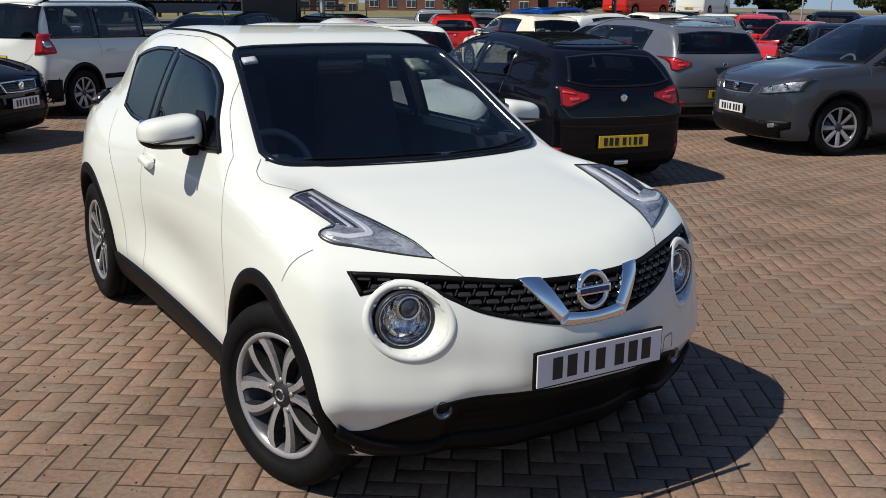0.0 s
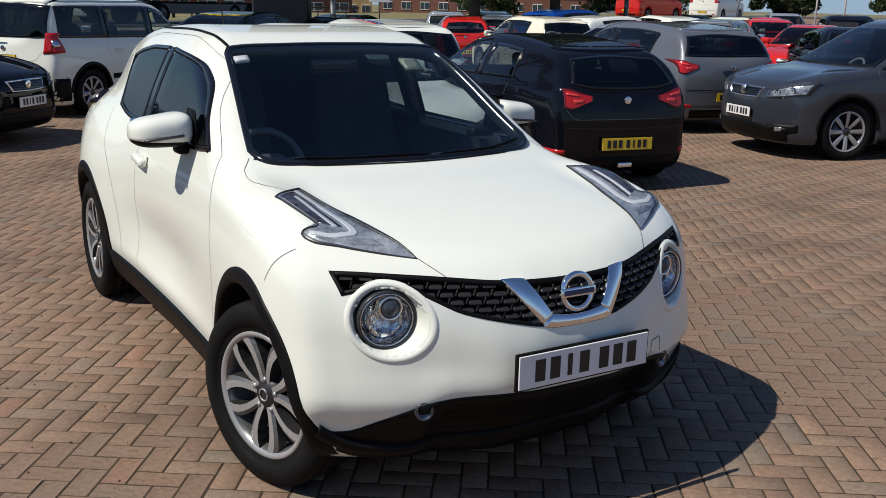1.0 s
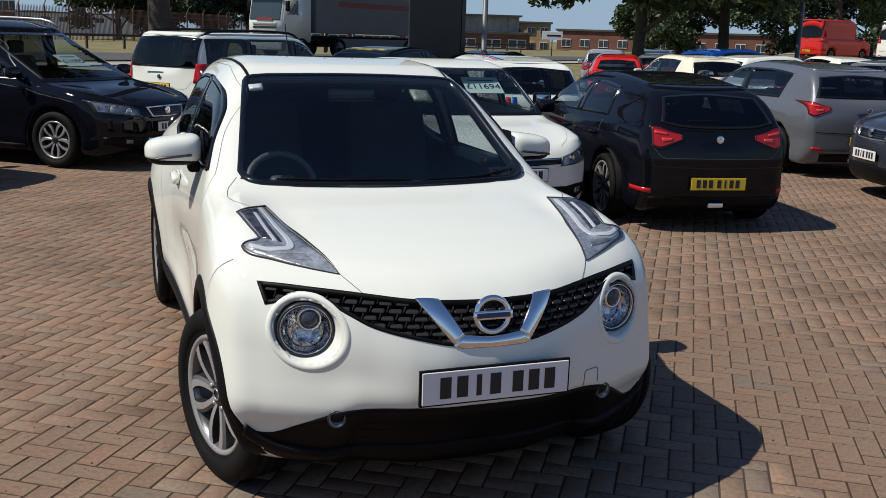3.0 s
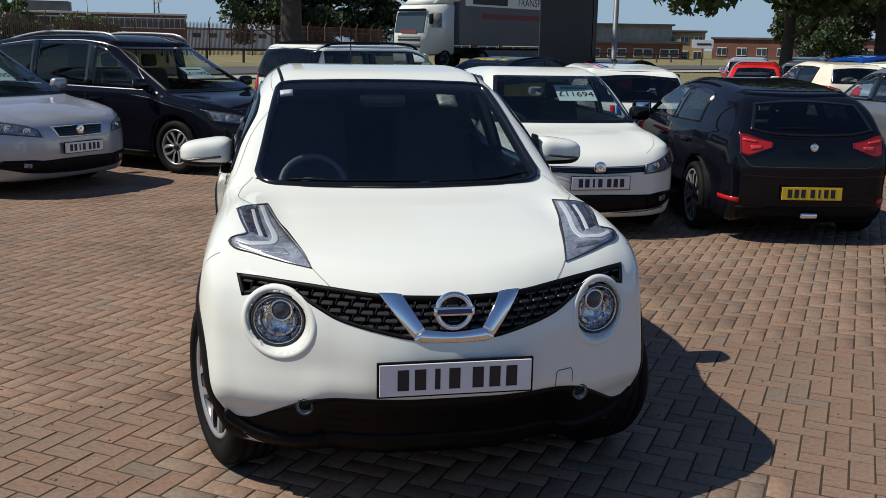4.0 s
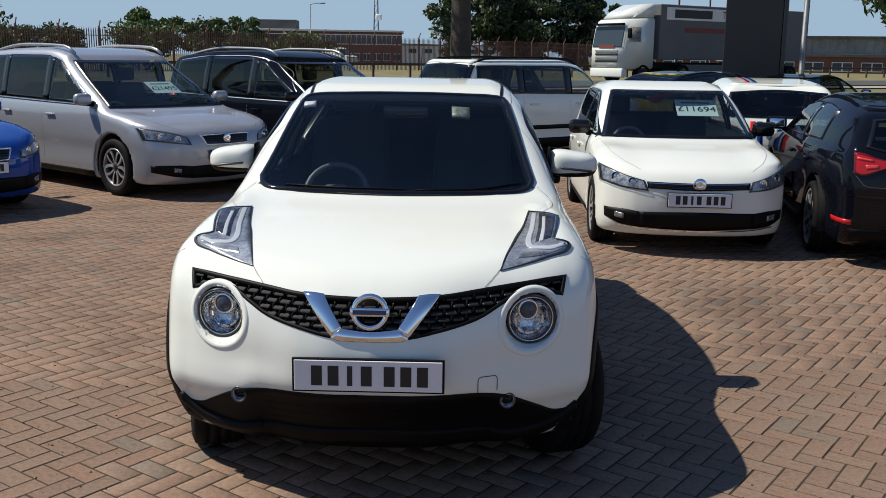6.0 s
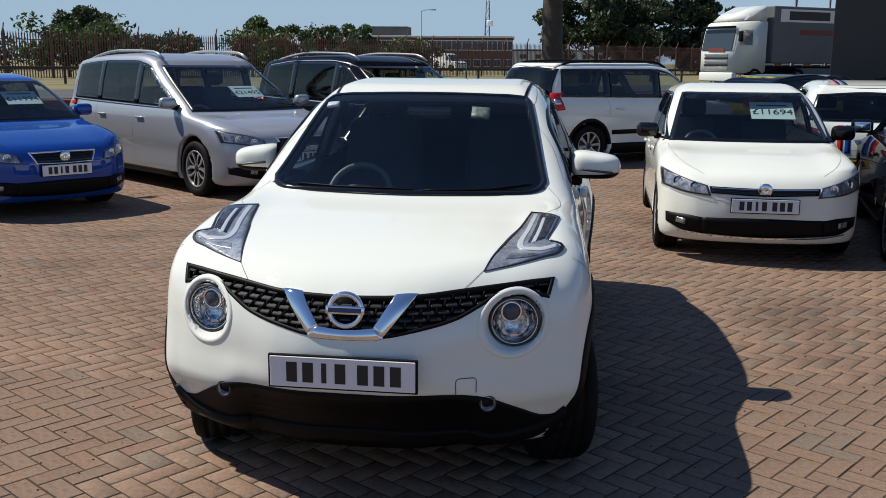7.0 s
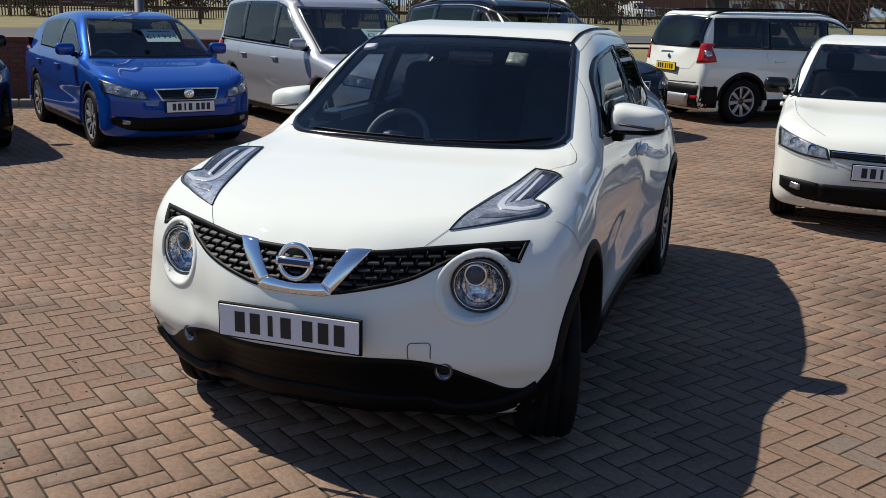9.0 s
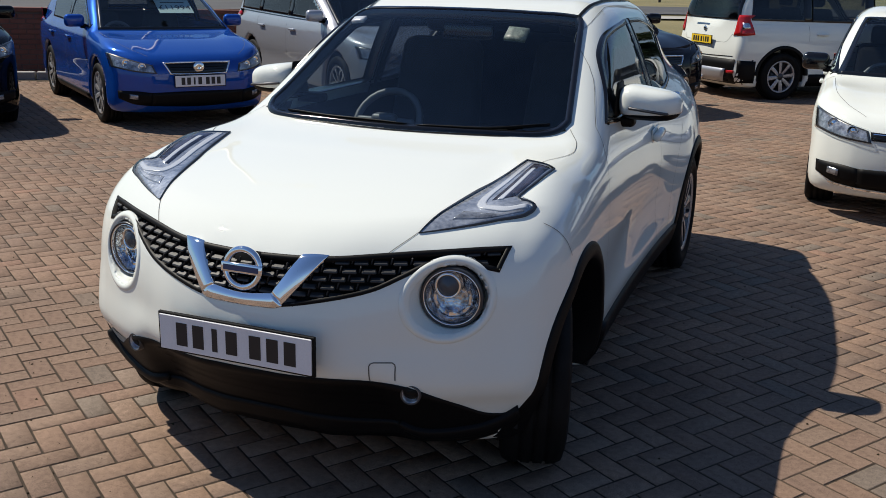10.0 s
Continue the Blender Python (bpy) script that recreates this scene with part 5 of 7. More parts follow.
GREY_HATCH = spec(4.3, 1.78, 0.72, (1.05, 0.96), (1.80, 1.37), (2.3, 1.46), (3.75, 1.37), (4.18, 1.02), 0.95, 0.62, (0.85, 3.50), 0.315, [(1.25, 2.3, 0.45, -0.03), (2.4, 3.4, 0.0, 0.1)], 0.21, 5, "double")
GREY_SUV = spec(4.33, 1.78, 0.80, (1.05, 1.04), (1.82, 1.46), (2.35, 1.59), (3.85, 1.46), (4.2, 1.05), 1.02, 0.64, (0.87, 3.50), 0.335, [(1.25, 2.3, 0.42, -0.03), (2.4, 3.5, 0.0, 0.08)], 0.225, 8, "single")
BOXY_SUV = spec(4.22, 1.79, 0.86, (0.95, 1.03), (1.52, 1.50), (2.0, 1.62), (3.95, 1.60), (4.14, 1.08), 1.04, 0.69, (0.86, 3.44), 0.33, [(1.15, 1.95, 0.30, -0.02), (2.05, 3.0, 0.0, 0.0), (3.1, 3.95, 0.0, -0.04)], 0.215, 8, "single", 0.12, "black", tall_rear=True)
CARRIER = spec(4.85, 1.90, 0.74, (1.00, 0.99), (2.02, 1.52), (2.7, 1.70), (4.5, 1.60), (4.78, 1.08), 1.02, 0.72, (0.95, 3.87), 0.335, [(1.35, 2.45, 0.55, -0.03), (2.55, 3.55, 0.0, 0.0), (3.65, 4.45, 0.0, -0.05)], 0.215, 5, "double", 0.18, "silver", tall_rear=True)
FAMILY_CAR = spec(4.48, 1.70, 0.69, (1.05, 0.94), (1.82, 1.35), (2.35, 1.44), (3.35, 1.37), (4.05, 1.08), 0.95, 0.60, (0.87, 3.47), 0.315, [(1.28, 2.3, 0.42, -0.02), (2.4, 3.3, 0.0, 0.1)], 0.215, 10, "single")
SALOON = spec(4.6, 1.82, 0.66, (1.3, 0.93), (2.05, 1.30), (2.6, 1.40), (3.5, 1.32), (4.2, 1.05), 0.95, 0.60, (0.85, 3.62), 0.325, [(1.55, 2.55, 0.45, -0.02), (2.65, 3.5, 0.0, 0.12)], 0.22, 5, "double")
VAN = spec(4.9, 1.95, 0.92, (0.75, 1.12), (1.45, 1.75), (2.1, 1.92), (4.7, 1.90), (4.86, 1.15), 1.15, 0.82, (0.95, 3.95), 0.33, [(0.95, 1.75, 0.35, 0.0)], 0.21, 5, "single", 0.12, tall_rear=True)

bz = BLACK_HATCH["base"][1]
BLACK_HATCH["rw"] = ([(-0.53, bz + 0.01), (-0.32, bz - 0.03), (0, bz - 0.04), (0.32, bz - 0.03), (0.53, bz + 0.01)], [(-0.45, 1.185), (0, 1.212), (0.45, 1.185)])
VANT = spec(5.0, 1.98, 0.98, (0.75, 1.20), (1.45, 1.95), (2.1, 2.32), (4.8, 2.32), (4.95, 1.25), 1.2, 0.86, (0.95, 4.0), 0.33, [(0.95, 1.75, 0.35, 0.0)], 0.21, 5, "single", 0.12, tall_rear=True)
BLACK_HATCH["rear_plate"], GREY_HATCH["rear_plate"], BOXY_SUV["rear_plate"] = 0.45, 0.50, 0.80
ROW = "cars parked in rows on the forecourt"
make_car("white_hatch", WHITE_HATCH, M_WHITE, at_front(2.27, 4.72, -1.3), "white hatchback with black mirrors and a price card", "hatchback", ROW, step=0.028, price="£11694", mirror_m=M_GLOSSBLK)
make_car("black_hatch", BLACK_HATCH, M_DKBLUE, at_front(4.75, 8.46, 170), "black three-door hatchback with red lamps and yellow rear plate", "hatchback", ROW, step=0.028, detail="rear")
silver = make_car("carrier", CARRIER, M_SILVER, at_front(-2.48, 7.88, 52), "silver people carrier with roof rails and price card", "people_carrier", ROW, step=0.032, price="£21495")
dark = make_car("carrier", CARRIER, M_DKBLUE, at_front(-0.30, 9.42, 50), "black people carrier with chrome window line", "people_carrier", ROW, step=0.032, price="£11995")
make_car("family_car", FAMILY_CAR, M_BLUE, at_front(-4.46, 6.0, 53.5), "bright blue family car with a price card", "saloon_car", ROW, step=0.028, price="£11994")
boxy_suv = make_car("boxy_suv", BOXY_SUV, M_WHITE, at_front(3.05, 15.0, 129), "white boxy SUV with black roof rails", "suv", ROW, step=0.032, detail="rear")
gsuv = make_car("grey_suv", GREY_SUV, M_DKGREY, at_front(7.09, 5.75, -107), "dark grey SUV with alloy wheels", "suv", ROW, step=0.03)
whole(GREY_SUV["f"], "lower_cladding", "front", [(-0.70, 0.205), (0, 0.195), (0.70, 0.205)], [(-0.74, 0.36), (0, 0.40), (0.74, 0.36)], [M_PLASTIC], gsuv, "black lower bumper", 24, 5, 0.006)
for hy in GREY_SUV["axles"]:
    arch_trim(GREY_SUV["f"], gsuv, hy, GREY_SUV["r"], GREY_SUV["r"] + 0.05, GREY_SUV["r"] + 0.085)
make_car("grey_hatch", GREY_HATCH, M_GREY, at_front(9.0, 11.2, 170), "grey hatchback with red lamps and yellow rear plate", "hatchback", ROW, step=0.032, detail="rear")
striped = make_car("white_three", WHITE_HATCH, M_WHITE, at_front(4.52, 12.0, 172), "white hatchback with red and blue stripes", "hatchback", ROW, step=0.032, detail="rear")
for x, mm in ((0.30, M_RED), (0.22, M_BLUE)):
    for kind, A, B in (("top", [(x - 0.03, 1.9), (x - 0.03, 3.4)], [(x + 0.03, 1.9), (x + 0.03, 3.4)]), ("rear", [(x - 0.03, 0.64), (x - 0.03, 0.95)], [(x + 0.03, 0.64), (x + 0.03, 0.95)])):
        whole(WHITE_HATCH["f"], "stripe", kind, A, B, [mm], striped, "painted stripe", 12, 3, 0.003, 0.001)
ya = BOXY_SUV["axles"]
whole(BOXY_SUV["f"], "lower_cladding", "rear", [(-0.80, 0.22), (0.80, 0.22)], [(-0.84, 0.56), (0.84, 0.56)], [M_PLASTIC], boxy_suv, "black lower bumper", 18, 5, 0.006)
whole(BOXY_SUV["f"], "skid_plate", "rear", [(-0.50, 0.24), (0.50, 0.24)], [(-0.58, 0.42), (0.58, 0.42)], [M_SILVER], boxy_suv, "silver skid plate", 16, 4, 0.02)
both_sides(BOXY_SUV["f"], "bumper_corner", "side", [(3.87, 0.24), (4.12, 0.24)], [(3.87, 0.54), (4.12, 0.55)], [M_PLASTIC], boxy_suv, "black lower bumper corner", 8, 5, 0.007)
both_sides(BOXY_SUV["f"], "sill_cladding", "side", [(1.30, 0.20), (3.0, 0.20)], [(1.30, 0.36), (3.0, 0.36)], [M_PLASTIC], boxy_suv, "black sill cladding", 12, 4, 0.010)
for hy in ya:
    arch_trim(BOXY_SUV["f"], boxy_suv, hy, BOXY_SUV["r"], BOXY_SUV["r"] + 0.05, BOXY_SUV["r"] + 0.10)
both_sides(BOXY_SUV["f"], "side_moulding", "side", [(1.2, 0.50), (3.0, 0.50)], [(1.2, 0.57), (3.0, 0.57)], [M_PLASTIC], boxy_suv, "black side moulding", 12, 3, 0.012)
for c in (dark, silver):
    seam(CARRIER["f"], "side", [(1.36, 1.02), (2.4, 1.028), (3.6, 1.045), (4.40, 1.06)], c, 24, 0.013, 0.006, True, M_ALLOY if c == dark else M_GLOSSBLK, "window_strip")
    if c == dark:
        seam(CARRIER["f"], "side", [(1.50, 1.13), (1.95, 1.44), (2.3, 1.585), (2.8, 1.625), (3.6, 1.615), (4.35, 1.55)], c, 30, 0.012, 0.006, True, M_ALLOY, "window_strip")
FAR = [(FAMILY_CAR, "family_car", M_YELLOW, 4.9, 16.6, 132, "both", "yellow car with a black roof", "saloon_car"),
       (SALOON, "saloon", M_BLACKP, 7.6, 17.6, 140, "rear", "black saloon car", "saloon_car"),
       (SALOON, "saloon", M_DKGREY, 6.4, 20.6, 140, "rear", "dark grey saloon car", "saloon_car"),
       (WHITE_HATCH, "white_hatch", M_CREAM, 12.1, 17.0, 172, "rear", "cream hatchback", "hatchback"),
       (BLACK_HATCH, "black_hatch", M_RED, 12.9, 21.4, 150, "rear", "red hatchback", "hatchback"),
       (SALOON, "saloon", M_PALE, 12.6, 13.2, 110, "front", "pale grey coupe", "coupe"),
       (GREY_HATCH, "grey_hatch", M_WHITE, 15.3, 17.6, 100, "rear", "white estate car", "estate_car"),
       (GREY_SUV, "grey_suv", M_BLUE, 17.5, 22.0, 100, "rear", "dark blue SUV", "suv"),
       (BLACK_HATCH, "black_hatch", M_GREY, 17.3, 26.0, 140, "rear", "grey hatchback", "hatchback"),
       (SALOON, "saloon", M_DKBLUE, 13.6, 9.0, -40, "front", "dark blue saloon car", "saloon_car"),
       (BLACK_HATCH, "black_hatch", M_RED, 16.8, 12.6, -60, "front", "red hatchback", "hatchback"),
       (WHITE_HATCH, "white_hatch", M_RED, 21.0, 17.4, -40, "front", "red hatchback", "hatchback"),
       (GREY_HATCH, "grey_hatch", M_WHITE, 20.5, 21.5, 165, "rear", "white hatchback", "hatchback"),
       (WHITE_HATCH, "white_hatch", M_WHITE, 25.0, 22.5, -35, "front", "white hatchback", "hatchback"),
       (GREY_SUV, "grey_suv", M_BLACKP, 24.0, 17.0, -45, "front", "black SUV", "suv"),
       (SALOON, "saloon", M_BLACKP, 21.0, 26.5, 140, "rear", "black saloon car", "saloon_car"),
       (BLACK_HATCH, "black_hatch", M_BROWN, 25.5, 28.0, 140, "rear", "brown hatchback", "hatchback"),
       (WHITE_HATCH, "white_hatch", M_RED, 29.0, 24.5, -40, "front", "red hatchback", "hatchback"),
       (FAMILY_CAR, "family_car", M_BLUE, 29.5, 19.5, -40, "front", "blue saloon car", "saloon_car"),
       (GREY_SUV, "grey_suv", M_SILVER, 33.0, 27.0, -40, "front", "silver SUV", "suv"),
       (FAMILY_CAR, "family_car", M_BLACKP, 30.0, 29.5, 140, "rear", "black saloon car", "saloon_car"),
       (VANT, "vant", M_RED, 41.0, 44.3, 103, "rear", "tall red panel van", "van"),
       (VANT, "vant", M_WHITE, 44.2, 41.7, 114, "rear", "tall white panel van", "van"),
       (WHITE_HATCH, "white_hatch", M_SILVER, 15.6, 26.8, 150, "rear", "silver hatchback", "hatchback"),
       (GREY_HATCH, "grey_hatch", M_WHITE, 20.4, 31.0, 140, "rear", "white hatchback", "hatchback"),
       (BLACK_HATCH, "black_hatch", M_DKGREY, 24.6, 32.4, 140, "rear", "dark grey hatchback", "hatchback"),
       (SALOON, "saloon", M_RED, 33.5, 22.3, -40, "front", "red saloon car", "saloon_car"),
       (WHITE_HATCH, "white_hatch", M_DKBLUE, 27.5, 14.0, -45, "front", "dark blue hatchback", "hatchback"),
       (GREY_HATCH, "grey_hatch", M_SILVER, 22.5, 12.2, -50, "front", "silver hatchback", "hatchback"),
       (BLACK_HATCH, "black_hatch", M_WHITE, 38.0, 25.5, -40, "front", "white hatchback", "hatchback"),
       (WHITE_HATCH, "white_hatch", M_GREY, 17.8, 16.2, 120, "rear", "grey hatchback", "hatchback"),
       (GREY_SUV, "grey_suv", M_BLACKP, -8.0, 5.55, 53.5, "front", "black SUV beside the blue car", "suv")]
for S, key, pm, x, y, hd, det, lab, nm in FAR:
    make_car(key, S, pm, at_mid(S, x, y, hd), lab + " parked on the brick forecourt", nm, ROW, step=0.05, detail=det, seats=False, roof_m=M_BLACKP if pm is M_YELLOW else None)

# ---- the surroundings ----
M_ASPHALT = surface("asphalt", (0.045, 0.045, 0.047), (0.075, 0.074, 0.072), rough=0.9, scale=0.4, fine=60, bump=0.3)
M_JOINT = surface("jointing_sand", (0.040, 0.031, 0.023), (0.075, 0.057, 0.042), rough=0.95, scale=1.5, fine=90, bump=0.4, spec_level=0.08)
M_FARPAVE = surface("far_paving", (0.17, 0.115, 0.085), (0.24, 0.165, 0.125), rough=0.9, scale=0.8, fine=9, bump=0.2, spec_level=0.1)
M_GRASS = surface("dry_grass", (0.10, 0.095, 0.035), (0.22, 0.18, 0.08), rough=0.95, scale=0.35, fine=12, bump=0.5, dist=0.03)
M_CONC = surface("concrete_path", (0.26, 0.25, 0.23), (0.36, 0.34, 0.31), rough=0.9, scale=0.6, fine=30)
M_WALLB = surface("red_brick", (0.13, 0.045, 0.032), (0.20, 0.075, 0.05), rough=0.85, scale=3, fine=60)
M_MORTAR = surface("dark_mortar", (0.09, 0.07, 0.06), (0.14, 0.11, 0.09), rough=0.95, scale=3, fine=60)
M_RUST = surface("rusty_fence_paint", (0.13, 0.062, 0.046), (0.22, 0.115, 0.085), rough=0.8, scale=1.2, fine=25)
M_BRICKFAR = surface("office_brick", (0.13, 0.055, 0.042), (0.19, 0.085, 0.06), rough=0.9, scale=0.6, fine=9)
M_WHITEF = surface("white_frame_paint", (0.62, 0.62, 0.6), (0.75, 0.75, 0.73), rough=0.6, scale=0.5, fine=8)
M_FARGLASS = plain("far_window_glass", (0.035, 0.05, 0.065), 0.08)
M_GREENCLAD = surface("green_cladding", (0.17, 0.19, 0.12), (0.23, 0.25, 0.16), rough=0.7, scale=0.2, fine=6)
M_CORR = surface("weathered_sheet", (0.20, 0.20, 0.18), (0.34, 0.33, 0.29), rough=0.8, scale=0.5, fine=3)
M_YBRICK = surface("buff_brick", (0.34, 0.24, 0.12), (0.44, 0.32, 0.17), rough=0.9, scale=0.5, fine=8)
M_DARKROOF = surface("dark_roof_felt", (0.05, 0.05, 0.052), (0.09, 0.088, 0.085), rough=0.9, scale=0.5, fine=8)
M_TOTEM = surface("charcoal_panel", (0.006, 0.0065, 0.008), (0.011, 0.012, 0.014), rough=0.4, scale=1, fine=40, bump=0.03)
M_GALV = surface("galvanised_steel", (0.10, 0.11, 0.12), (0.17, 0.18, 0.19), rough=0.55, scale=3, fine=60, metal=0.6)
M_BARK = surface("bark", (0.035, 0.028, 0.022), (0.08, 0.062, 0.048), rough=0.95, scale=4, fine=40, bump=0.8, dist=0.02)
M_TRAILER = surface("grey_trailer_curtain", (0.085, 0.09, 0.098), (0.12, 0.125, 0.135), rough=0.6, scale=0.5, fine=20)
M_LIME = surface("lime_banner", (0.35, 0.5, 0.1), (0.5, 0.62, 0.3), rough=0.7, scale=1, fine=20)
M_REDINK = plain("dull_red_lettering", (0.16, 0.035, 0.03), 0.6)


def leaf_material(name, c1, c2):
    m, n, l, b = nodes_of(name)
    g = n.new("ShaderNodeNewGeometry")
    r = ramp(n, l, g.outputs["Random Per Island"], [(0.0, c1), (1.0, c2)])
    l.new(r.outputs["Color"], b.inputs["Base Color"])
    b.inputs["Roughness"].default_value = 0.55
    tr, mx = n.new("ShaderNodeBsdfTranslucent"), n.new("ShaderNodeMixShader")
    l.new(r.outputs["Color"], tr.inputs["Color"])
    mx.inputs[0].default_value = 0.25
    l.new(b.outputs[0], mx.inputs[1])
    l.new(tr.outputs[0], mx.inputs[2])
    l.new(mx.outputs[0], n["Material Output"].inputs["Surface"])
    return m


M_LEAF = leaf_material("tree_leaf", (0.030, 0.055, 0.014), (0.085, 0.13, 0.035))
M_LEAFDK = leaf_material("dark_tree_leaf", (0.018, 0.034, 0.012), (0.05, 0.08, 0.028))

def terrain(name, x0, x1, y0, y1, step, keep, mat, lift, label, category="ground"):
    xs, ys = np.arange(x0, x1 + step, step), np.arange(y0, y1 + step, step)
    X, Y = np.meshgrid(xs, ys)
    Z = rise(X, Y) + lift
    V = np.stack([X, Y, Z], 2).reshape(-1, 3)
    id_ = np.arange(len(V)).reshape(X.shape)
    F = np.stack([id_[:-1, :-1], id_[:-1, 1:], id_[1:, 1:], id_[1:, :-1]], 2).reshape(-1, 4)
    C = V[F].mean(1)
    F = F[keep(C[:, 0], C[:, 1])]
    return tagged(new(name, mesh_of(name, V, F, [mat])), label, category, kind="structure")


def strip(name, line, width, lift, mat, label, category):
    """A flat band along a line, laid on the terrain."""
    pts = []
    for a, b in zip(line, line[1:]):
        n = max(2, int(math.dist(a, b) / 2))
        pts += [(a[0] + (b[0] - a[0]) * k / n, a[1] + (b[1] - a[1]) * k / n) for k in range(n)]
    pts = np.array(pts + [line[-1]], dtype=float)
    T = np.gradient(pts, axis=0)
    T /= np.linalg.norm(T, axis=1)[:, None]
    N = np.stack([-T[:, 1], T[:, 0]], 1)
    rows = [pts + N * o for o in np.linspace(-width / 2, width / 2, 7)]
    V = np.concatenate([np.stack([r[:, 0], r[:, 1], rise(r[:, 0], r[:, 1]) + lift], 1) for r in rows])
    m = len(pts)
    F = [(k * m + c, k * m + c + 1, (k + 1) * m + c + 1, (k + 1) * m + c) for k in range(6) for c in range(m - 1)]
    return tagged(new(name, mesh_of(name, V, F, [mat])), label, category, kind="structure")


terrain("ground", -900, 900, -900, 1500, 25, lambda x, y: (np.abs(x) > 140) | (y > 200) | (y < -80), M_GRASS, -0.05, "dry grass reaching to the horizon")
terrain("verge", -140, 150, -75, 200, 2.5, lambda x, y: WN.x * x + WN.y * y > WD - 3, M_GRASS, -0.03, "dry yellow grass verge beyond the wall", "grass")
terrain("pavement", -140, 150, -100, 120, 2.5, lambda x, y: WN.x * x + WN.y * y < WD + 2.5, M_FARPAVE, -0.034, "red brown block paving of the forecourt", "paving")
ROAD = [(140, 92), (60, 76), (33, 62.5), (7, 46.5), (-13.4, 31), (-40, 5), (-75, -34)]
strip("road", ROAD, 9.0, 0.012, M_ASPHALT, "grey asphalt road", "road")
strip("footpath", [(p[0] + 4.0, p[1] - 6.2) for p in ROAD], 1.8, 0.02, M_CONC, "pale concrete footpath beside the road", "footpath")


# low brick wall round the forecourt
def wall_of_bricks(name, a, b, height, label):
    a, b = Vector((*a, 0)), Vector((*b, 0))
    d = (b - a)
    ln = d.length
    ang = math.atan2(d.y, d.x)
    w = thing(name, Matrix.Translation(a) @ Matrix.Rotation(ang, 4, "Z"), label, "wall", kind="structure")
    part("mortar_core", box_bm((ln, 0.20, height), (ln / 2, 0, height / 2 - 0.02)), M_MORTAR, w, "", False)
    V, F = [], []
    rng = random.Random(4)
    for c in range(int(height / 0.075)):
        for k in range(int(ln / 0.225)):
            for side in (-1,):
                x0, z0 = k * 0.225 + (0.112 if c % 2 else 0), c * 0.075 + 0.006
                if x0 + 0.215 > ln:
                    continue
                y1 = side * (0.108 + rng.uniform(0, 0.003))
                n = len(V)
                V += [(x0, side * 0.099, z0), (x0 + 0.215, side * 0.099, z0), (x0 + 0.215, side * 0.099, z0 + 0.065), (x0, side * 0.099, z0 + 0.065), (x0 + 0.004, y1, z0 + 0.004), (x0 + 0.211, y1, z0 + 0.004), (x0 + 0.211, y1, z0 + 0.061), (x0 + 0.004, y1, z0 + 0.061)]
                F += [(n + 4, n + 5, n + 6, n + 7), (n, n + 1, n + 5, n + 4), (n + 1, n + 2, n + 6, n + 5), (n + 2, n + 3, n + 7, n + 6), (n + 3, n, n + 4, n + 7)]
    tagged(child("brickwork", mesh_of("brickwork", V, F, [M_WALLB], None, False), w, "red brick courses"), kind="stuff")
    part("coping", box_bm((ln + 0.06, 0.27, 0.06), (ln / 2, 0, height + 0.01), 0.008), M_WALLB, w, "brick coping", False)
    return w


wall_of_bricks("boundary_wall", (-30.0, -5.9), (-2.4, 14.55), 0.95, "low dark red brick wall behind the parked cars")
wall_of_bricks("boundary_wall", (1.6, 17.5), (9.5, 23.5), 0.95, "low dark red brick wall beside the sign")
part_k = thing("kerb_edging", Matrix.Identity(4), "dark kerb edging and gravel strip along the wall", "kerb", kind="structure")
for k in range(36):
    t = k / 36
    p = (-30 + 27.6 * t + 0.5, -5.9 + 20.45 * t - 0.55)
    part("kerb_stone", box_bm((0.93, 0.13, 0.16), (0, 0, 0.03), 0.012, 1), M_CONC, part_k, "", False, pose(p[0], p[1], 0, 0, 0, 36.5))


# palisade fence
def palisade(a, b, label):
    a, b = Vector((*a, 0)), Vector((*b, 0))
    d = b - a
    n = int(d.length / 2.75)
    ang = math.degrees(math.atan2(d.y, d.x))
    fence = thing("palisade_fence", pose(a.x, a.y, 0, 0, 0, ang), label, "fence")
    V, F = [], []
    for k in range(17):
        x, z = k * 0.162 + 0.06, 2.4
        m = len(V)
        for zz, hw in ((0.05, 0.036), (2.62, 0.036), (2.82, 0.004)):
            V += [(x - hw, 0, zz), (x, -0.02, zz), (x + hw, 0, zz)]
        for r in (0, 3):
            F += [(m + r, m + r + 1, m + r + 4, m + r + 3), (m + r + 1, m + r + 2, m + r + 5, m + r + 4)]
    pales = mesh_of("fence_panel", V, F, [M_RUST], None, False)
    rails = bpy.data.meshes.new("fence_rail")
    rb = box_bm((2.75, 0.05, 0.05), (1.375, 0.03, 0))
    rb.to_mesh(rails)
    rb.free()
    rails.materials.append(M_RUST)
    post = bpy.data.meshes.new("fence_post")
    pb = merge(box_bm((0.11, 0.07, 2.9), (0, 0.06, 1.45)), box_bm((0.06, 0.05, 0.45), (0, -0.06, 3.05), 0, 1, 1.0, pose(0, 0, 0, 28)))
    pb.to_mesh(post)
    pb.free()
    post.materials.append(M_RUST)
    for k in range(n):
        w = a + d * (k / n)
        z = float(rise(np.array(w.x), np.array(w.y)))
        m = pose(k * 2.75 * d.length / (n * 2.75), 0, z)
        tagged(child("fence_panel", pales, fence, "rusty pointed uprights", m), kind="stuff")
        for rz in (0.5, 2.3):
            child("fence_rail", rails, fence, "", m @ pose(0, 0, rz))
        child("fence_post", post, fence, "", m)
    return fence


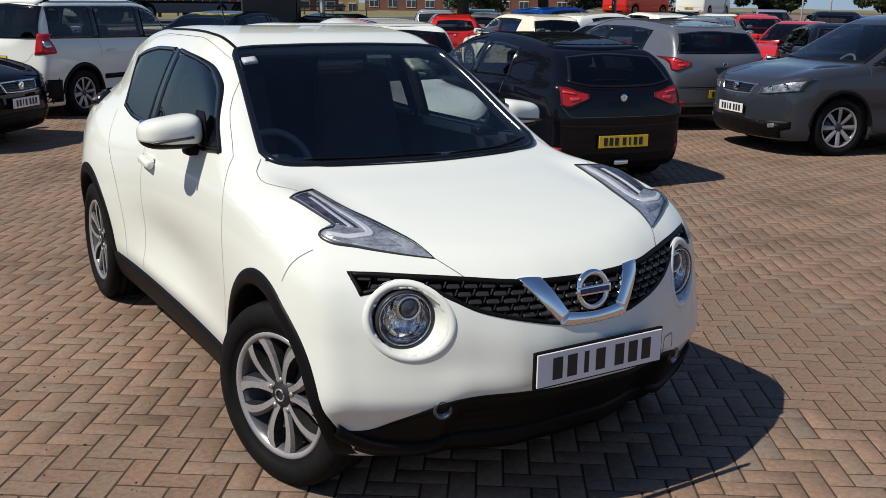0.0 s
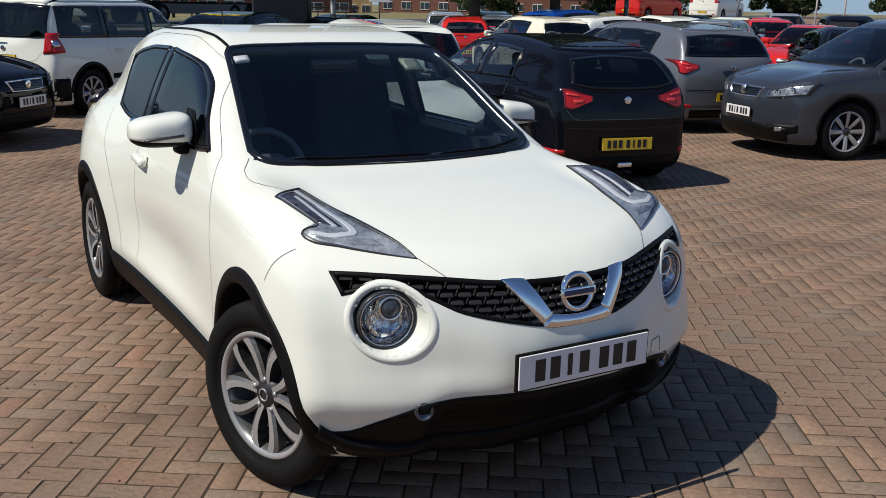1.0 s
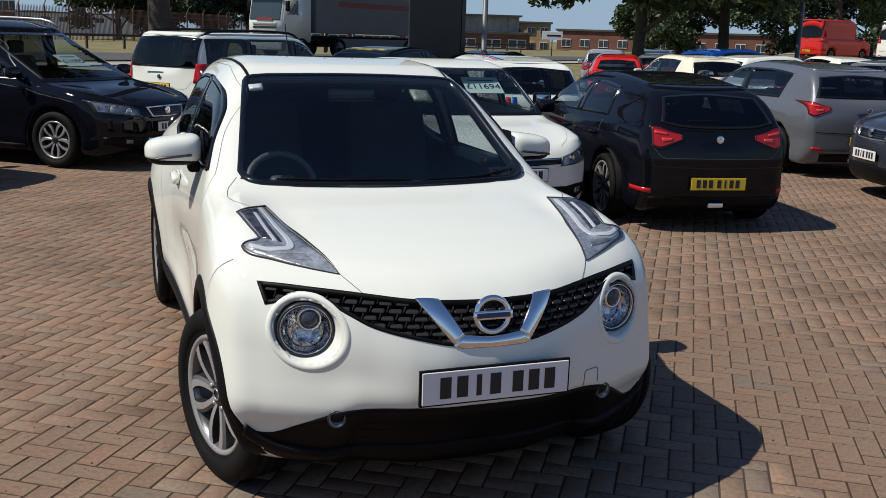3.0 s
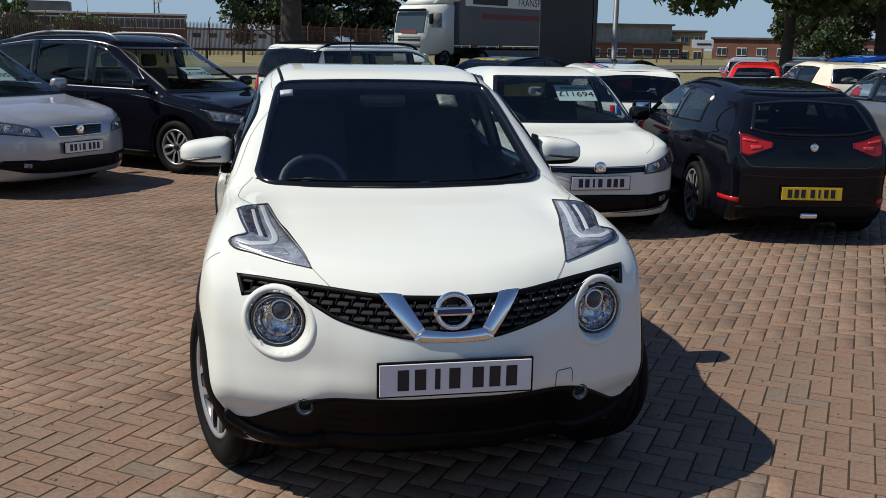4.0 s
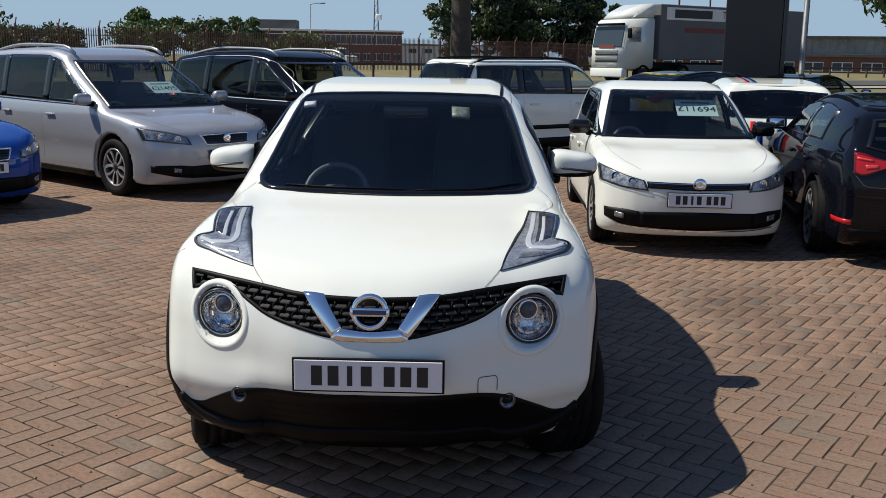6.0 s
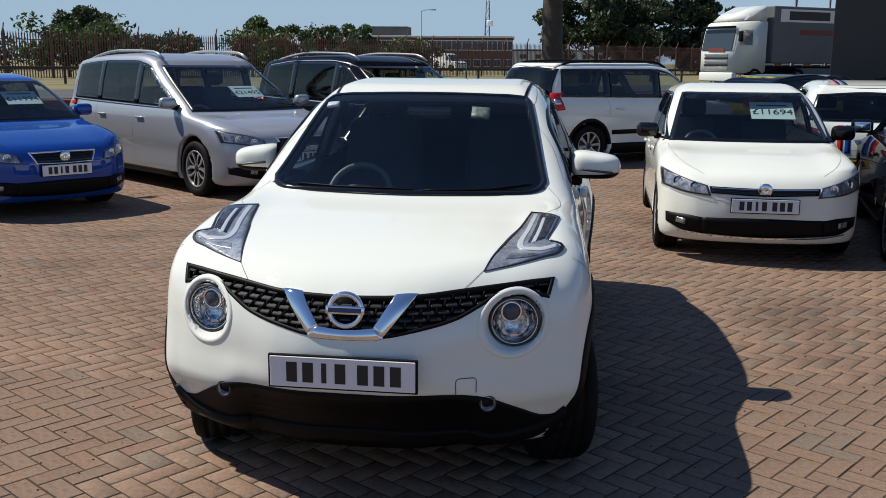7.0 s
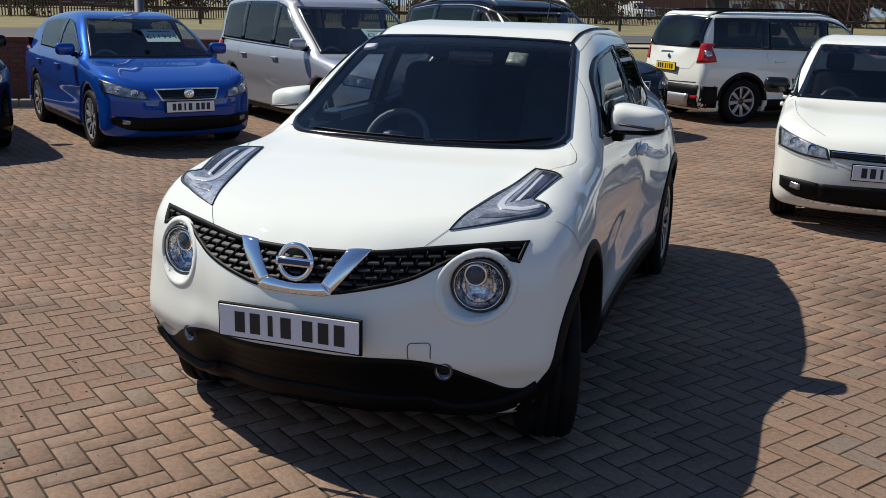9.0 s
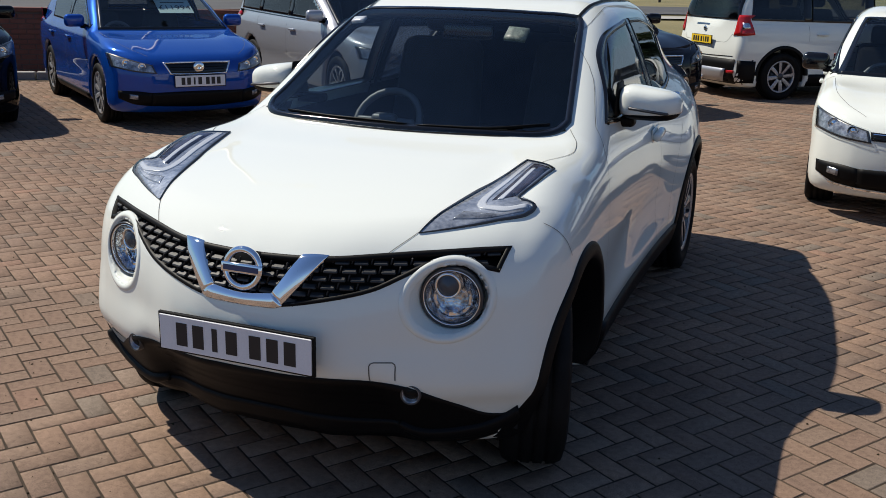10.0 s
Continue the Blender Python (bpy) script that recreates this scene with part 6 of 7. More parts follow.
palisade((-80, -4), (12, 102), "rust brown steel palisade fence with pointed pales")
palisade((12, 102), (26, 132), "rust brown steel palisade fence running back")
# low rail in front of the fence
rail = thing("guard_rail", Matrix.Identity(4), "low dark timber post and rail barrier on the verge", "barrier")
RA, RB = Vector((-30, 36)), Vector((40, 84))
for k in range(34):
    p = RA.lerp(RB, k / 34)
    z = float(rise(np.array(p.x), np.array(p.y)))
    part("rail_post", box_bm((0.12, 0.12, 0.85), (0, 0, 0.42), 0.01, 1), M_BARK, rail, "", False, pose(p.x, p.y, z, 0, 0, 34))
    part("rail_board", box_bm((2.55, 0.06, 0.14), (1.25, 0, 0.75), 0.01, 1), M_BARK, rail, "", False, pose(p.x, p.y, z, 0, 0, 34.4))


# trees
def tree(x, y, height, spread, trunk_r, clear, leaves, size, mat, label, seed, z0=None, limbs=9, name="tree"):
    rng = np.random.RandomState(seed)
    z = float(rise(np.array(float(x)), np.array(float(y)))) if z0 is None else z0
    t = thing(name, pose(x, y, z - 0.05), label, "tree", "trees round the forecourt")
    pts = [(0.12 * math.sin(k * 1.1 + seed) * k / 6, 0.1 * math.cos(k * 1.7 + seed) * k / 6, height * 0.8 * k / 6) for k in range(7)]
    stem = bmesh.new()
    rings = [[stem.verts.new((px + r * math.cos(a), py + r * math.sin(a), pz)) for a in np.linspace(0, 2 * math.pi, 15)[:-1]] for (px, py, pz), r in zip(pts, [trunk_r * (1.25 if k == 0 else 1.0 - 0.11 * k) for k in range(7)])]
    for lo, hi in zip(rings, rings[1:]):
        for k in range(14):
            stem.faces.new((lo[k], lo[(k + 1) % 14], hi[(k + 1) % 14], hi[k]))
    bms = [stem]
    tips = [Vector(pts[-1])]
    for k in range(limbs):
        a = k * 2.4 + seed
        h0 = clear + (height * 0.75 - clear) * (k + 0.3) / limbs
        base = Vector((0, 0, h0))
        reach = spread * (0.55 + 0.35 * rng.rand()) * (1.0 - 0.35 * k / limbs)
        end = base + Vector((math.cos(a) * reach, math.sin(a) * reach, reach * (0.35 + 0.4 * rng.rand())))
        mid = base.lerp(end, 0.5) + Vector((0, 0, -0.08 * reach))
        bms.append(tube_bm([base, mid, end], [trunk_r * 0.42, trunk_r * 0.28, trunk_r * 0.08], 7))
        tips += [end, mid.lerp(end, 0.5)]
    part("trunk", merge(*bms), M_BARK, t, "dark bark trunk and limbs")
    cl = []
    n_cl = 42
    for k in range(n_cl):
        tip = tips[k % len(tips)]
        c = np.array(tip) + rng.normal(size=3) * np.array([spread * 0.22, spread * 0.22, (height - clear) * 0.12])
        c[2] = min(max(c[2], clear + 0.3), height)
        cl.append((c, spread * (0.16 + 0.16 * rng.rand())))
    per = leaves // n_cl
    P = np.concatenate([c + (lambda v: v / np.linalg.norm(v, axis=1)[:, None] * (rng.rand(per, 1) ** 0.45) * r * np.array([1.15, 1.15, 0.8]))(rng.normal(size=(per, 3))) for c, r in cl])
    U = rng.normal(size=P.shape)
    U /= np.linalg.norm(U, axis=1)[:, None]
    W = np.cross(U, rng.normal(size=P.shape))
    W /= np.linalg.norm(W, axis=1)[:, None]
    s = size * (0.6 + 0.8 * rng.rand(len(P), 1))
    V = np.stack([P - U * s, P + W * s * 0.45, P + U * s, P - W * s * 0.45], 1).reshape(-1, 3)
    me = bpy.data.meshes.new("crown")
    me.vertices.add(len(V))
    me.vertices.foreach_set("co", V.astype(np.float32).ravel())
    q = len(P)
    me.loops.add(q * 4)
    me.loops.foreach_set("vertex_index", np.arange(q * 4, dtype=np.int32))
    me.polygons.add(q)
    me.polygons.foreach_set("loop_start", np.arange(0, q * 4, 4, dtype=np.int32))
    me.update(calc_edges=True)
    me.materials.append(mat)
    tagged(child("crown", me, t, "uneven crown of green leaves"), kind="stuff")
    return t


tree(0.15, 16.8, 13.5, 3.6, 0.24, 6.0, 9000, 0.12, M_LEAF, "street tree with a straight dark trunk", 3)
tree(18.8, 30.0, 9.5, 6.6, 0.26, 1.9, 27000, 0.20, M_LEAF, "broad leafy tree behind the parked cars", 5)
tree(22.4, 29.6, 9.0, 5.4, 0.26, 2.3, 20000, 0.19, M_LEAF, "broad leafy tree behind the parked cars", 8)
tree(44.0, 47.5, 9.5, 5.0, 0.28, 2.6, 10000, 0.18, M_LEAF, "broad leafy tree behind the parked cars", 13)
for k, (x, y, h, sp) in enumerate([(2, 104, 9.5, 6.5), (8, 108, 11.5, 7), (14, 112, 9, 5), (-44, 128, 6.5, 4.5), (-37, 131, 5.5, 4.5), (-30, 129, 6, 4), (-52, 100, 5, 4), (-70, 90, 7, 5), (-84, 80, 7, 5), (62, 92, 12, 7), (70, 84, 13, 8), (78, 80, 12, 8), (66, 104, 10, 7), (90, 74, 5, 5), (102, 66, 5, 5), (-62, 112, 7, 5)]):
    tree(x, y, h, sp * 0.85, 0.3, 0.6, 15000, 0.27, M_LEAFDK if k < 3 or k > 8 else M_LEAF, "leafy tree in the distance", 20 + k, limbs=8)


for k in range(9):
    u = 0.34 + 0.052 * k
    tree(-80 + 92 * u - 3.4, -4 + 106 * u + 2.9, 3.0 + 0.5 * math.sin(k * 2.1), 3.2, 0.12, 0.25, 4200, 0.17, M_LEAFDK if k % 2 else M_LEAF, "low shrub behind the palisade fence", 60 + k, limbs=6, name="shrub")


# buildings
def facade_building(name, m, w, d, h, wall, roof, rows, label, parapet=0.3, frame_m=None):
    """A box of a building with real openings along its front: rows of (z0, z1, count, share of glass)."""
    b = thing(name, m, label, "building")
    part("wall", box_bm((w, d, h), (0, d / 2, h / 2)), wall, b, "outer wall", False)
    part("roof", box_bm((w + 0.5, d + 0.5, parapet), (0, d / 2, h + parapet / 2 - 0.02), 0.02, 1), roof, b, "flat roof edge", False)
    for z0, z1, n, share in rows:
        pitch = w / n
        for k in range(n):
            cx = -w / 2 + pitch * (k + 0.5)
            win = part("window", box_bm((pitch * share, 0.12, z1 - z0), (0, 0, 0)), frame_m or M_WHITEF, b, "", False, pose(cx, -0.02, (z0 + z1) / 2))
            for s in (-0.25, 0.25):
                part("pane", box_bm((pitch * share * 0.44, 0.06, (z1 - z0) * 0.82), (s * pitch * share, -0.05, 0)), M_FARGLASS, win, "", False)
    return b


office = facade_building("office_block", pose(-22.5, 150, -0.6, 0, 0, 4), 24, 12, 6.0, M_BRICKFAR, M_WHITEF, [(4.0, 5.6, 15, 0.97), (1.5, 2.7, 15, 0.7)], "two-storey brick office block with white window bands")
part("plant_room", box_bm((6, 5, 1.6), (-8, 6, 7.0)), M_DARKROOF, office, "dark plant room", False)
mast = thing("radio_mast", pose(-16.0, 165, 0), "steel lattice radio mast", "mast")
for sx, sy in ((-0.5, -0.5), (0.5, -0.5), (0.5, 0.5), (-0.5, 0.5)):
    part("mast_leg", tube_bm([(sx, sy, 0), (sx * 0.5, sy * 0.5, 12)], 0.07, 6), M_GALV, mast)
for k in range(10):
    part("mast_brace", tube_bm([(-0.5 + 0.025 * k, -0.5, 1.2 * k), (0.47 - 0.025 * k, -0.5, 1.2 * k + 1.2)], 0.04, 5), M_GALV, mast)
part("mast_dish", box_bm((1.0, 0.4, 1.0), (0.5, -0.6, 8.2), 0.15), M_WHITEF, mast)
wh = thing("warehouse", pose(36, 172, -0.5, 0, 0, -12), "green clad warehouse with a shallow pitched roof", "building")
part("wall", box_bm((26, 30, 5.4), (4, 15, 2.7)), M_GREENCLAD, wh, "pale green metal cladding", False)
rb = bmesh.new()
vv = [rb.verts.new(p) for p in ((-9.3, -0.4, 5.35), (4, -0.4, 6.6), (17.3, -0.4, 5.35), (-9.3, 31, 5.35), (4, 31, 6.6), (17.3, 31, 5.35))]
for q in ((0, 1, 4, 3), (1, 2, 5, 4), (0, 2, 1), (3, 4, 5)):
    rb.faces.new([vv[k] for k in q])
part("roof", rb, M_WHITEF, wh, "pale sheet roof", False)
part("side_door", box_bm((2.4, 0.1, 2.3), (-6, -0.03, 1.15)), M_BRICKFAR, wh, "", False)
works = facade_building("works_building", pose(35, 116, -0.3, 0, 0, -14), 36, 14, 2.6, M_BRICKFAR, M_DARKROOF, [(0.9, 2.0, 11, 0.72)], "low works building with glazed front and sheet clerestory", 0.35)
part("clerestory", box_bm((34, 9, 2.0), (0, 7, 3.9)), M_CORR, works, "weathered sheet clerestory", False)
part("clerestory_roof", box_bm((34.6, 10, 0.22), (0, 7, 4.98)), M_DARKROOF, works, "", False)
for k in range(34):
    part("sheet_rib", box_bm((0.08, 0.08, 1.9), (-16.5 + k, 2.46, 3.9)), M_CORR, works, "", False)
part("chimney", box_bm((1.1, 1.1, 3.2), (-14.6, 1.5, 4.0)), M_BRICKFAR, works, "brick chimney", False)
part("entrance_sign", box_bm((5.4, 0.15, 0.7), (-2, -0.3, 2.3)), M_WHITEF, works, "pale fascia sign", False)
facade_building("buff_office", pose(55.5, 122, -0.4, 0, 0, -24), 9, 8, 4.4, M_YBRICK, M_DARKROOF, [(2.9, 3.9, 5, 0.6), (0.6, 1.9, 5, 0.6)], "small buff brick office with white windows", 0.25)
facade_building("far_shed", pose(-6, 175, -0.5), 40, 10, 4.2, M_WHITEF, M_DARKROOF, [(2.8, 3.6, 14, 0.5)], "long pale shed behind the fence", 0.2, M_CORR)
facade_building("far_shed", pose(86, 120, -0.3, 0, 0, -36), 46, 12, 3.6, M_BRICKFAR, M_DARKROOF, [(1.2, 2.4, 16, 0.5)], "long brick shed behind the trees", 0.3)
facade_building("far_shed", pose(-95, 95, -0.3, 0, 0, 40), 40, 12, 4.4, M_BRICKFAR, M_DARKROOF, [(1.2, 2.4, 14, 0.5)], "long brick shed far along the road", 0.3)


# sign, posts, flags
sign = thing("totem_sign", pose(7.35, 21.3, 0, 0, 0, -14), "tall blank charcoal totem sign", "sign")
part("front_panel", box_bm((1.36, 0.30, 8.0), (0, 0, 4.0), 0.015, 1), M_TOTEM, sign, "dark charcoal panel", False)
part("side_panel", box_bm((0.10, 0.36, 8.0), (0.735, 0.0, 4.0), 0.01, 1), M_GLOSSBLK, sign, "black edge strip", False)
part("footing", box_bm((1.9, 0.9, 0.2), (0, 0, 0.08), 0.02, 1), M_CONC, sign, "", False)


def street_lamp(x, y, h, r, label, arm=1.2, turn=0, m=M_GALV):
    z = float(rise(np.array(float(x)), np.array(float(y))))
    L = thing("street_lamp", pose(x, y, z - 0.03, 0, 0, turn), label, "street lamp", "lamp posts")
    part("post", tube_bm([(0, 0, 0), (0, 0, 1.3), (0, 0, 1.32), (0, 0, h)], [r * 1.45, r * 1.45, r, r * 0.75], 12), m, L, "")
    part("arm", tube_bm([(0, 0, h - 0.05), (arm * 0.4, 0, h + 0.12), (arm, 0, h + 0.15)], r * 0.5, 8), m, L)
    part("lantern", box_bm((0.6, 0.22, 0.13), (arm + 0.25, 0, h + 0.14), 0.05, 2), m, L)


street_lamp(8.05, 19.6, 9, 0.068, "grey steel lamp post beside the sign", 0.2)
street_lamp(-9.2, 11.6, 9, 0.08, "dark grey lamp post with a small notice behind the wall")
part("notice_board", box_bm((0.30, 0.03, 0.95), (0, -0.10, 2.75), 0.01, 1), M_WHITEF, [o for o in bpy.data.objects if o.name.startswith("street_lamp") and not o.parent][-1], "white notice board", False)
street_lamp(14.0, 62, 10, 0.09, "tall dark lamp post on the road", m=M_TOTEM)
street_lamp(17.0, 66, 9, 0.08, "tall dark lamp post on the road", m=M_TOTEM)
street_lamp(-18.3, 110, 7, 0.07, "lamp post behind the fence")
street_lamp(12.5, 118, 7, 0.08, "lamp post by the trees", 0.8)
street_lamp(23.0, 26.0, 8, 0.09, "grey lamp post among the cars")
for k, (x, y) in enumerate([(29.5, 26.5), (32.5, 25.0), (35.0, 25.5)]):
    fl = thing("banner_flag", pose(x, y, 0, 0, 0, -40 + 8 * k), "lime and white banner on a white pole", "flag", "banner flags")
    part("pole", tube_bm([(0, 0, 0), (0, 0, 6.0)], 0.04, 8), M_WHITEF, fl)
    V = [(0.05 + 0.8 * u, 0.06 * math.sin(4 * u + 3 * v), 2.6 + 3.3 * v) for v in np.linspace(0, 1, 12) for u in np.linspace(0, 1, 6)]
    F = [(r * 6 + c, r * 6 + c + 1, r * 6 + c + 7, r * 6 + c + 6) for r in range(11) for c in range(5)]
    child("banner", mesh_of("banner", V, F, [M_LIME if k == 0 else M_WHITEF]), fl, "printed cloth banner")


# lorry on the road
def lorry(m):
    t = thing("lorry", m, "white articulated lorry cab with grey curtain trailer", "lorry")
    def extrude(profile, half):
        bm = bmesh.new()
        L, R = ([bm.verts.new((s * half, y, z)) for y, z in profile] for s in (-1, 1))
        bm.faces.new(L)
        bm.faces.new(R[::-1])
        n = len(profile)
        for k in range(n):
            bm.faces.new((L[k], R[k], R[(k + 1) % n], L[(k + 1) % n]))
        bmesh.ops.recalc_face_normals(bm, faces=bm.faces)
        bmesh.ops.bevel(bm, geom=bm.edges[:], offset=0.07, segments=2, affect="EDGES")
        return bm
    part("cab", extrude([(0.0, 0.75), (0.0, 1.80), (0.20, 2.85), (0.42, 3.20), (2.1, 3.30), (2.1, 0.75)], 1.22), M_WHITE, t, "white cab")
    part("air_deflector", extrude([(0.55, 3.22), (1.0, 3.60), (1.95, 4.02), (2.1, 4.0), (2.1, 3.25)], 1.15), M_WHITE, t, "white roof deflector")
    part("windscreen", box_bm((2.2, 0.05, 1.02), (0, 0, 0), 0.02, 1), M_FARGLASS, t, "dark windscreen", False, pose(0, 0.085, 2.33, -11))
    part("sun_visor", box_bm((2.2, 0.25, 0.10), (0, 0.08, 2.95), 0.03, 1), M_PLASTIC, t, "dark sun visor", False)
    for k in range(5):
        part("grille_bar", box_bm((1.7, 0.05, 0.1), (0, -0.02, 0.95 + 0.17 * k), 0.01, 1), M_TOTEM if k % 2 else M_ALLOY, t, "", False)
    part("bumper", box_bm((2.45, 0.3, 0.45), (0, 0.12, 0.55), 0.06, 2), M_WHITE, t)
    part("name_board", box_bm((1.2, 0.02, 0.16), (0, -0.03, 1.86)), M_REDINK, t, "plain name bar", False)
    for s in (1, -1):
        part("side_glass", box_bm((0.04, 0.8, 0.75), (s * 1.2, 0.75, 2.45), 0.01, 1), M_FARGLASS, t, "", False)
        part("mirror", box_bm((0.22, 0.14, 0.5), (s * 1.38, 0.25, 2.5), 0.04, 2), M_PLASTIC, t)
        part("side_skirt", box_bm((0.06, 7.0, 0.5), (s * 1.18, 7.6, 0.75), 0.01, 1), M_TRAILER, t, "", False)
    part("trailer_box", box_bm((2.5, 11.2, 2.75), (0, 8.0, 2.62), 0.03, 1), M_TRAILER, t, "grey curtain-sided trailer", False)
    part("chassis", box_bm((1.1, 12.2, 0.3), (0, 6.8, 0.95)), M_PLASTIC, t, "", False)
    for s in (1, -1):
        part("name_panel", box_bm((0.012, 8.8, 0.62), (s * 1.257, 7.2, 3.55)), M_WHITEF, t, "pale name panel", False)
        part("name_bar", box_bm((0.008, 2.7, 0.42), (s * 1.266, 4.7 if s > 0 else 9.6, 3.55)), M_INK, t, "plain dark bar for a name", False)
        me = digits_mesh("TRANSPORT LTD.", 0.55, M_INK, "lettering")
        child("lettering", me, t, "dark lettering", pose(s * 1.268, 9.0 if s > 0 else 5.4, 3.55, 90, 0, 90 * s))
        part("red_lettering", box_bm((0.008, 6.6, 0.26), (s * 1.256, 7.4, 2.75)), M_REDINK, t, "faded red lettering bar", False)
    hub, tyre, barrel, rim, lip = wheel_meshes(0.50, 0.30, 0.29, 8, "single")
    for s in (1, -1):
        for y in (1.4, 4.2, 10.0, 11.3, 12.6):
            wv = child("wheel", hub, t, "", pose(s * 1.08, y, 0.5, 0, 0, 0 if s > 0 else 180))
            child("tyre", tyre, wv)
            child("rim", barrel, wv)
    for k in (-1.2, 1.2):
        part("rear_post", box_bm((0.08, 0.08, 2.7), (k, 13.58, 2.6)), M_WHITEF, t, "", False)


lorry(pose(7.25, 46.5, 0.44, 0, 0, -57))
# white van behind the fence
make_car("van", VAN, M_WHITE, pose(-12.0, 100, 0.6, 0, 0, 60), "white panel van parked behind the fence", "van", "", step=0.05, seats=False)
# road sign boards
sgn = thing("direction_sign", pose(31.0, 62.0, 0.55, 0, 0, -20), "small white direction sign on a post", "sign")
part("post", tube_bm([(0, 0, 0), (0, 0, 1.6)], 0.04, 8), M_GALV, sgn)
part("board", box_bm((1.5, 0.04, 0.6), (0, -0.06, 1.5), 0.01, 1), M_WHITEF, sgn, "white board", False)
part("writing_bar", box_bm((1.0, 0.01, 0.12), (0.1, -0.09, 1.5)), M_INK, sgn, "", False)

# ---- block paving: the pieces ----
def block_material(name, per_object):
    m, n, l, b = nodes_of(name)
    if per_object:
        src = n.new("ShaderNodeObjectInfo").outputs["Random"]
    else:
        src = n.new("ShaderNodeNewGeometry").outputs["Random Per Island"]
    r = ramp(n, l, src, [(0.0, (0.208, 0.142, 0.106)), (0.3, (0.230, 0.154, 0.111)), (0.55, (0.214, 0.153, 0.115)), (0.8, (0.240, 0.163, 0.118)), (0.93, (0.185, 0.150, 0.120)), (1.0, (0.252, 0.156, 0.112))])
    speck, cloud, grain = mapped(n, l, 260.0, detail=2.0), mapped(n, l, 1.1, detail=6.0), mapped(n, l, 45.0, detail=6.0)
    sp = ramp(n, l, speck.outputs["Fac"], [(0.30, (0.50, 0.50, 0.50)), (0.48, (1.0, 1.0, 1.0)), (0.66, (1.06, 1.06, 1.06)), (0.74, (2.0, 2.0, 1.95))])
    cl = ramp(n, l, cloud.outputs["Fac"], [(0.3, (0.70, 0.70, 0.72)), (0.48, (0.97, 0.97, 0.97)), (0.7, (1.14, 1.12, 1.10))])
    gr = ramp(n, l, grain.outputs["Fac"], [(0.3, (0.80, 0.80, 0.80)), (0.7, (1.15, 1.15, 1.15))])
    col = r.outputs["Color"]
    for o in (sp, cl, gr):
        mx = n.new("ShaderNodeMix")
        mx.data_type, mx.blend_type = "RGBA", "MULTIPLY"
        mx.inputs["Factor"].default_value = 1.0
        l.new(col, mx.inputs["A"])
        l.new(o.outputs["Color"], mx.inputs["B"])
        col = mx.outputs["Result"]
    l.new(col, b.inputs["Base Color"])
    b.inputs["Roughness"].default_value = 0.85
    b.inputs["Specular IOR Level"].default_value = 0.10
    bp = n.new("ShaderNodeBump")
    bp.inputs["Strength"].default_value, bp.inputs["Distance"].default_value = 0.5, 0.002
    l.new(speck.outputs["Fac"], bp.inputs["Height"])
    l.new(bp.outputs[0], b.inputs["Normal"])
    return m


M_BLOCK, M_BLOCKONE = block_material("paving_block", False), block_material("paving_block_single", True)
PITCH, TURN = 0.0968, radians(55.5)


def block_shape(w, h, rng):
    """Top, chamfers and sides of one block, corner at 0, 0."""
    e, g = 0.0042, 0.0020
    j = rng.uniform(-0.0008, 0.0008, 4)
    z = rng.uniform(-0.0008, 0.0006) + rng.uniform(-0.0005, 0.0005, 4)
    lo = [(e + j[0], e + j[1]), (w - e + j[2], e + j[1]), (w - e + j[2], h - e + j[3]), (e + j[0], h - e + j[3])]
    hi = [(e + g, e + g), (w - e - g, e + g), (w - e - g, h - e - g), (e + g, h - e - g)]
    V = [(x, y, -0.03) for x, y in lo] + [(x, y, -0.0016 + z[k]) for k, (x, y) in enumerate(lo)] + [(x, y, z[k]) for k, (x, y) in enumerate(hi)]
    F = [(8, 9, 10, 11)] + [(4 + k, 4 + (k + 1) % 4, 8 + (k + 1) % 4, 8 + k) for k in range(4)] + [(k, (k + 1) % 4, 4 + (k + 1) % 4, 4 + k) for k in range(4)]
    return V, F


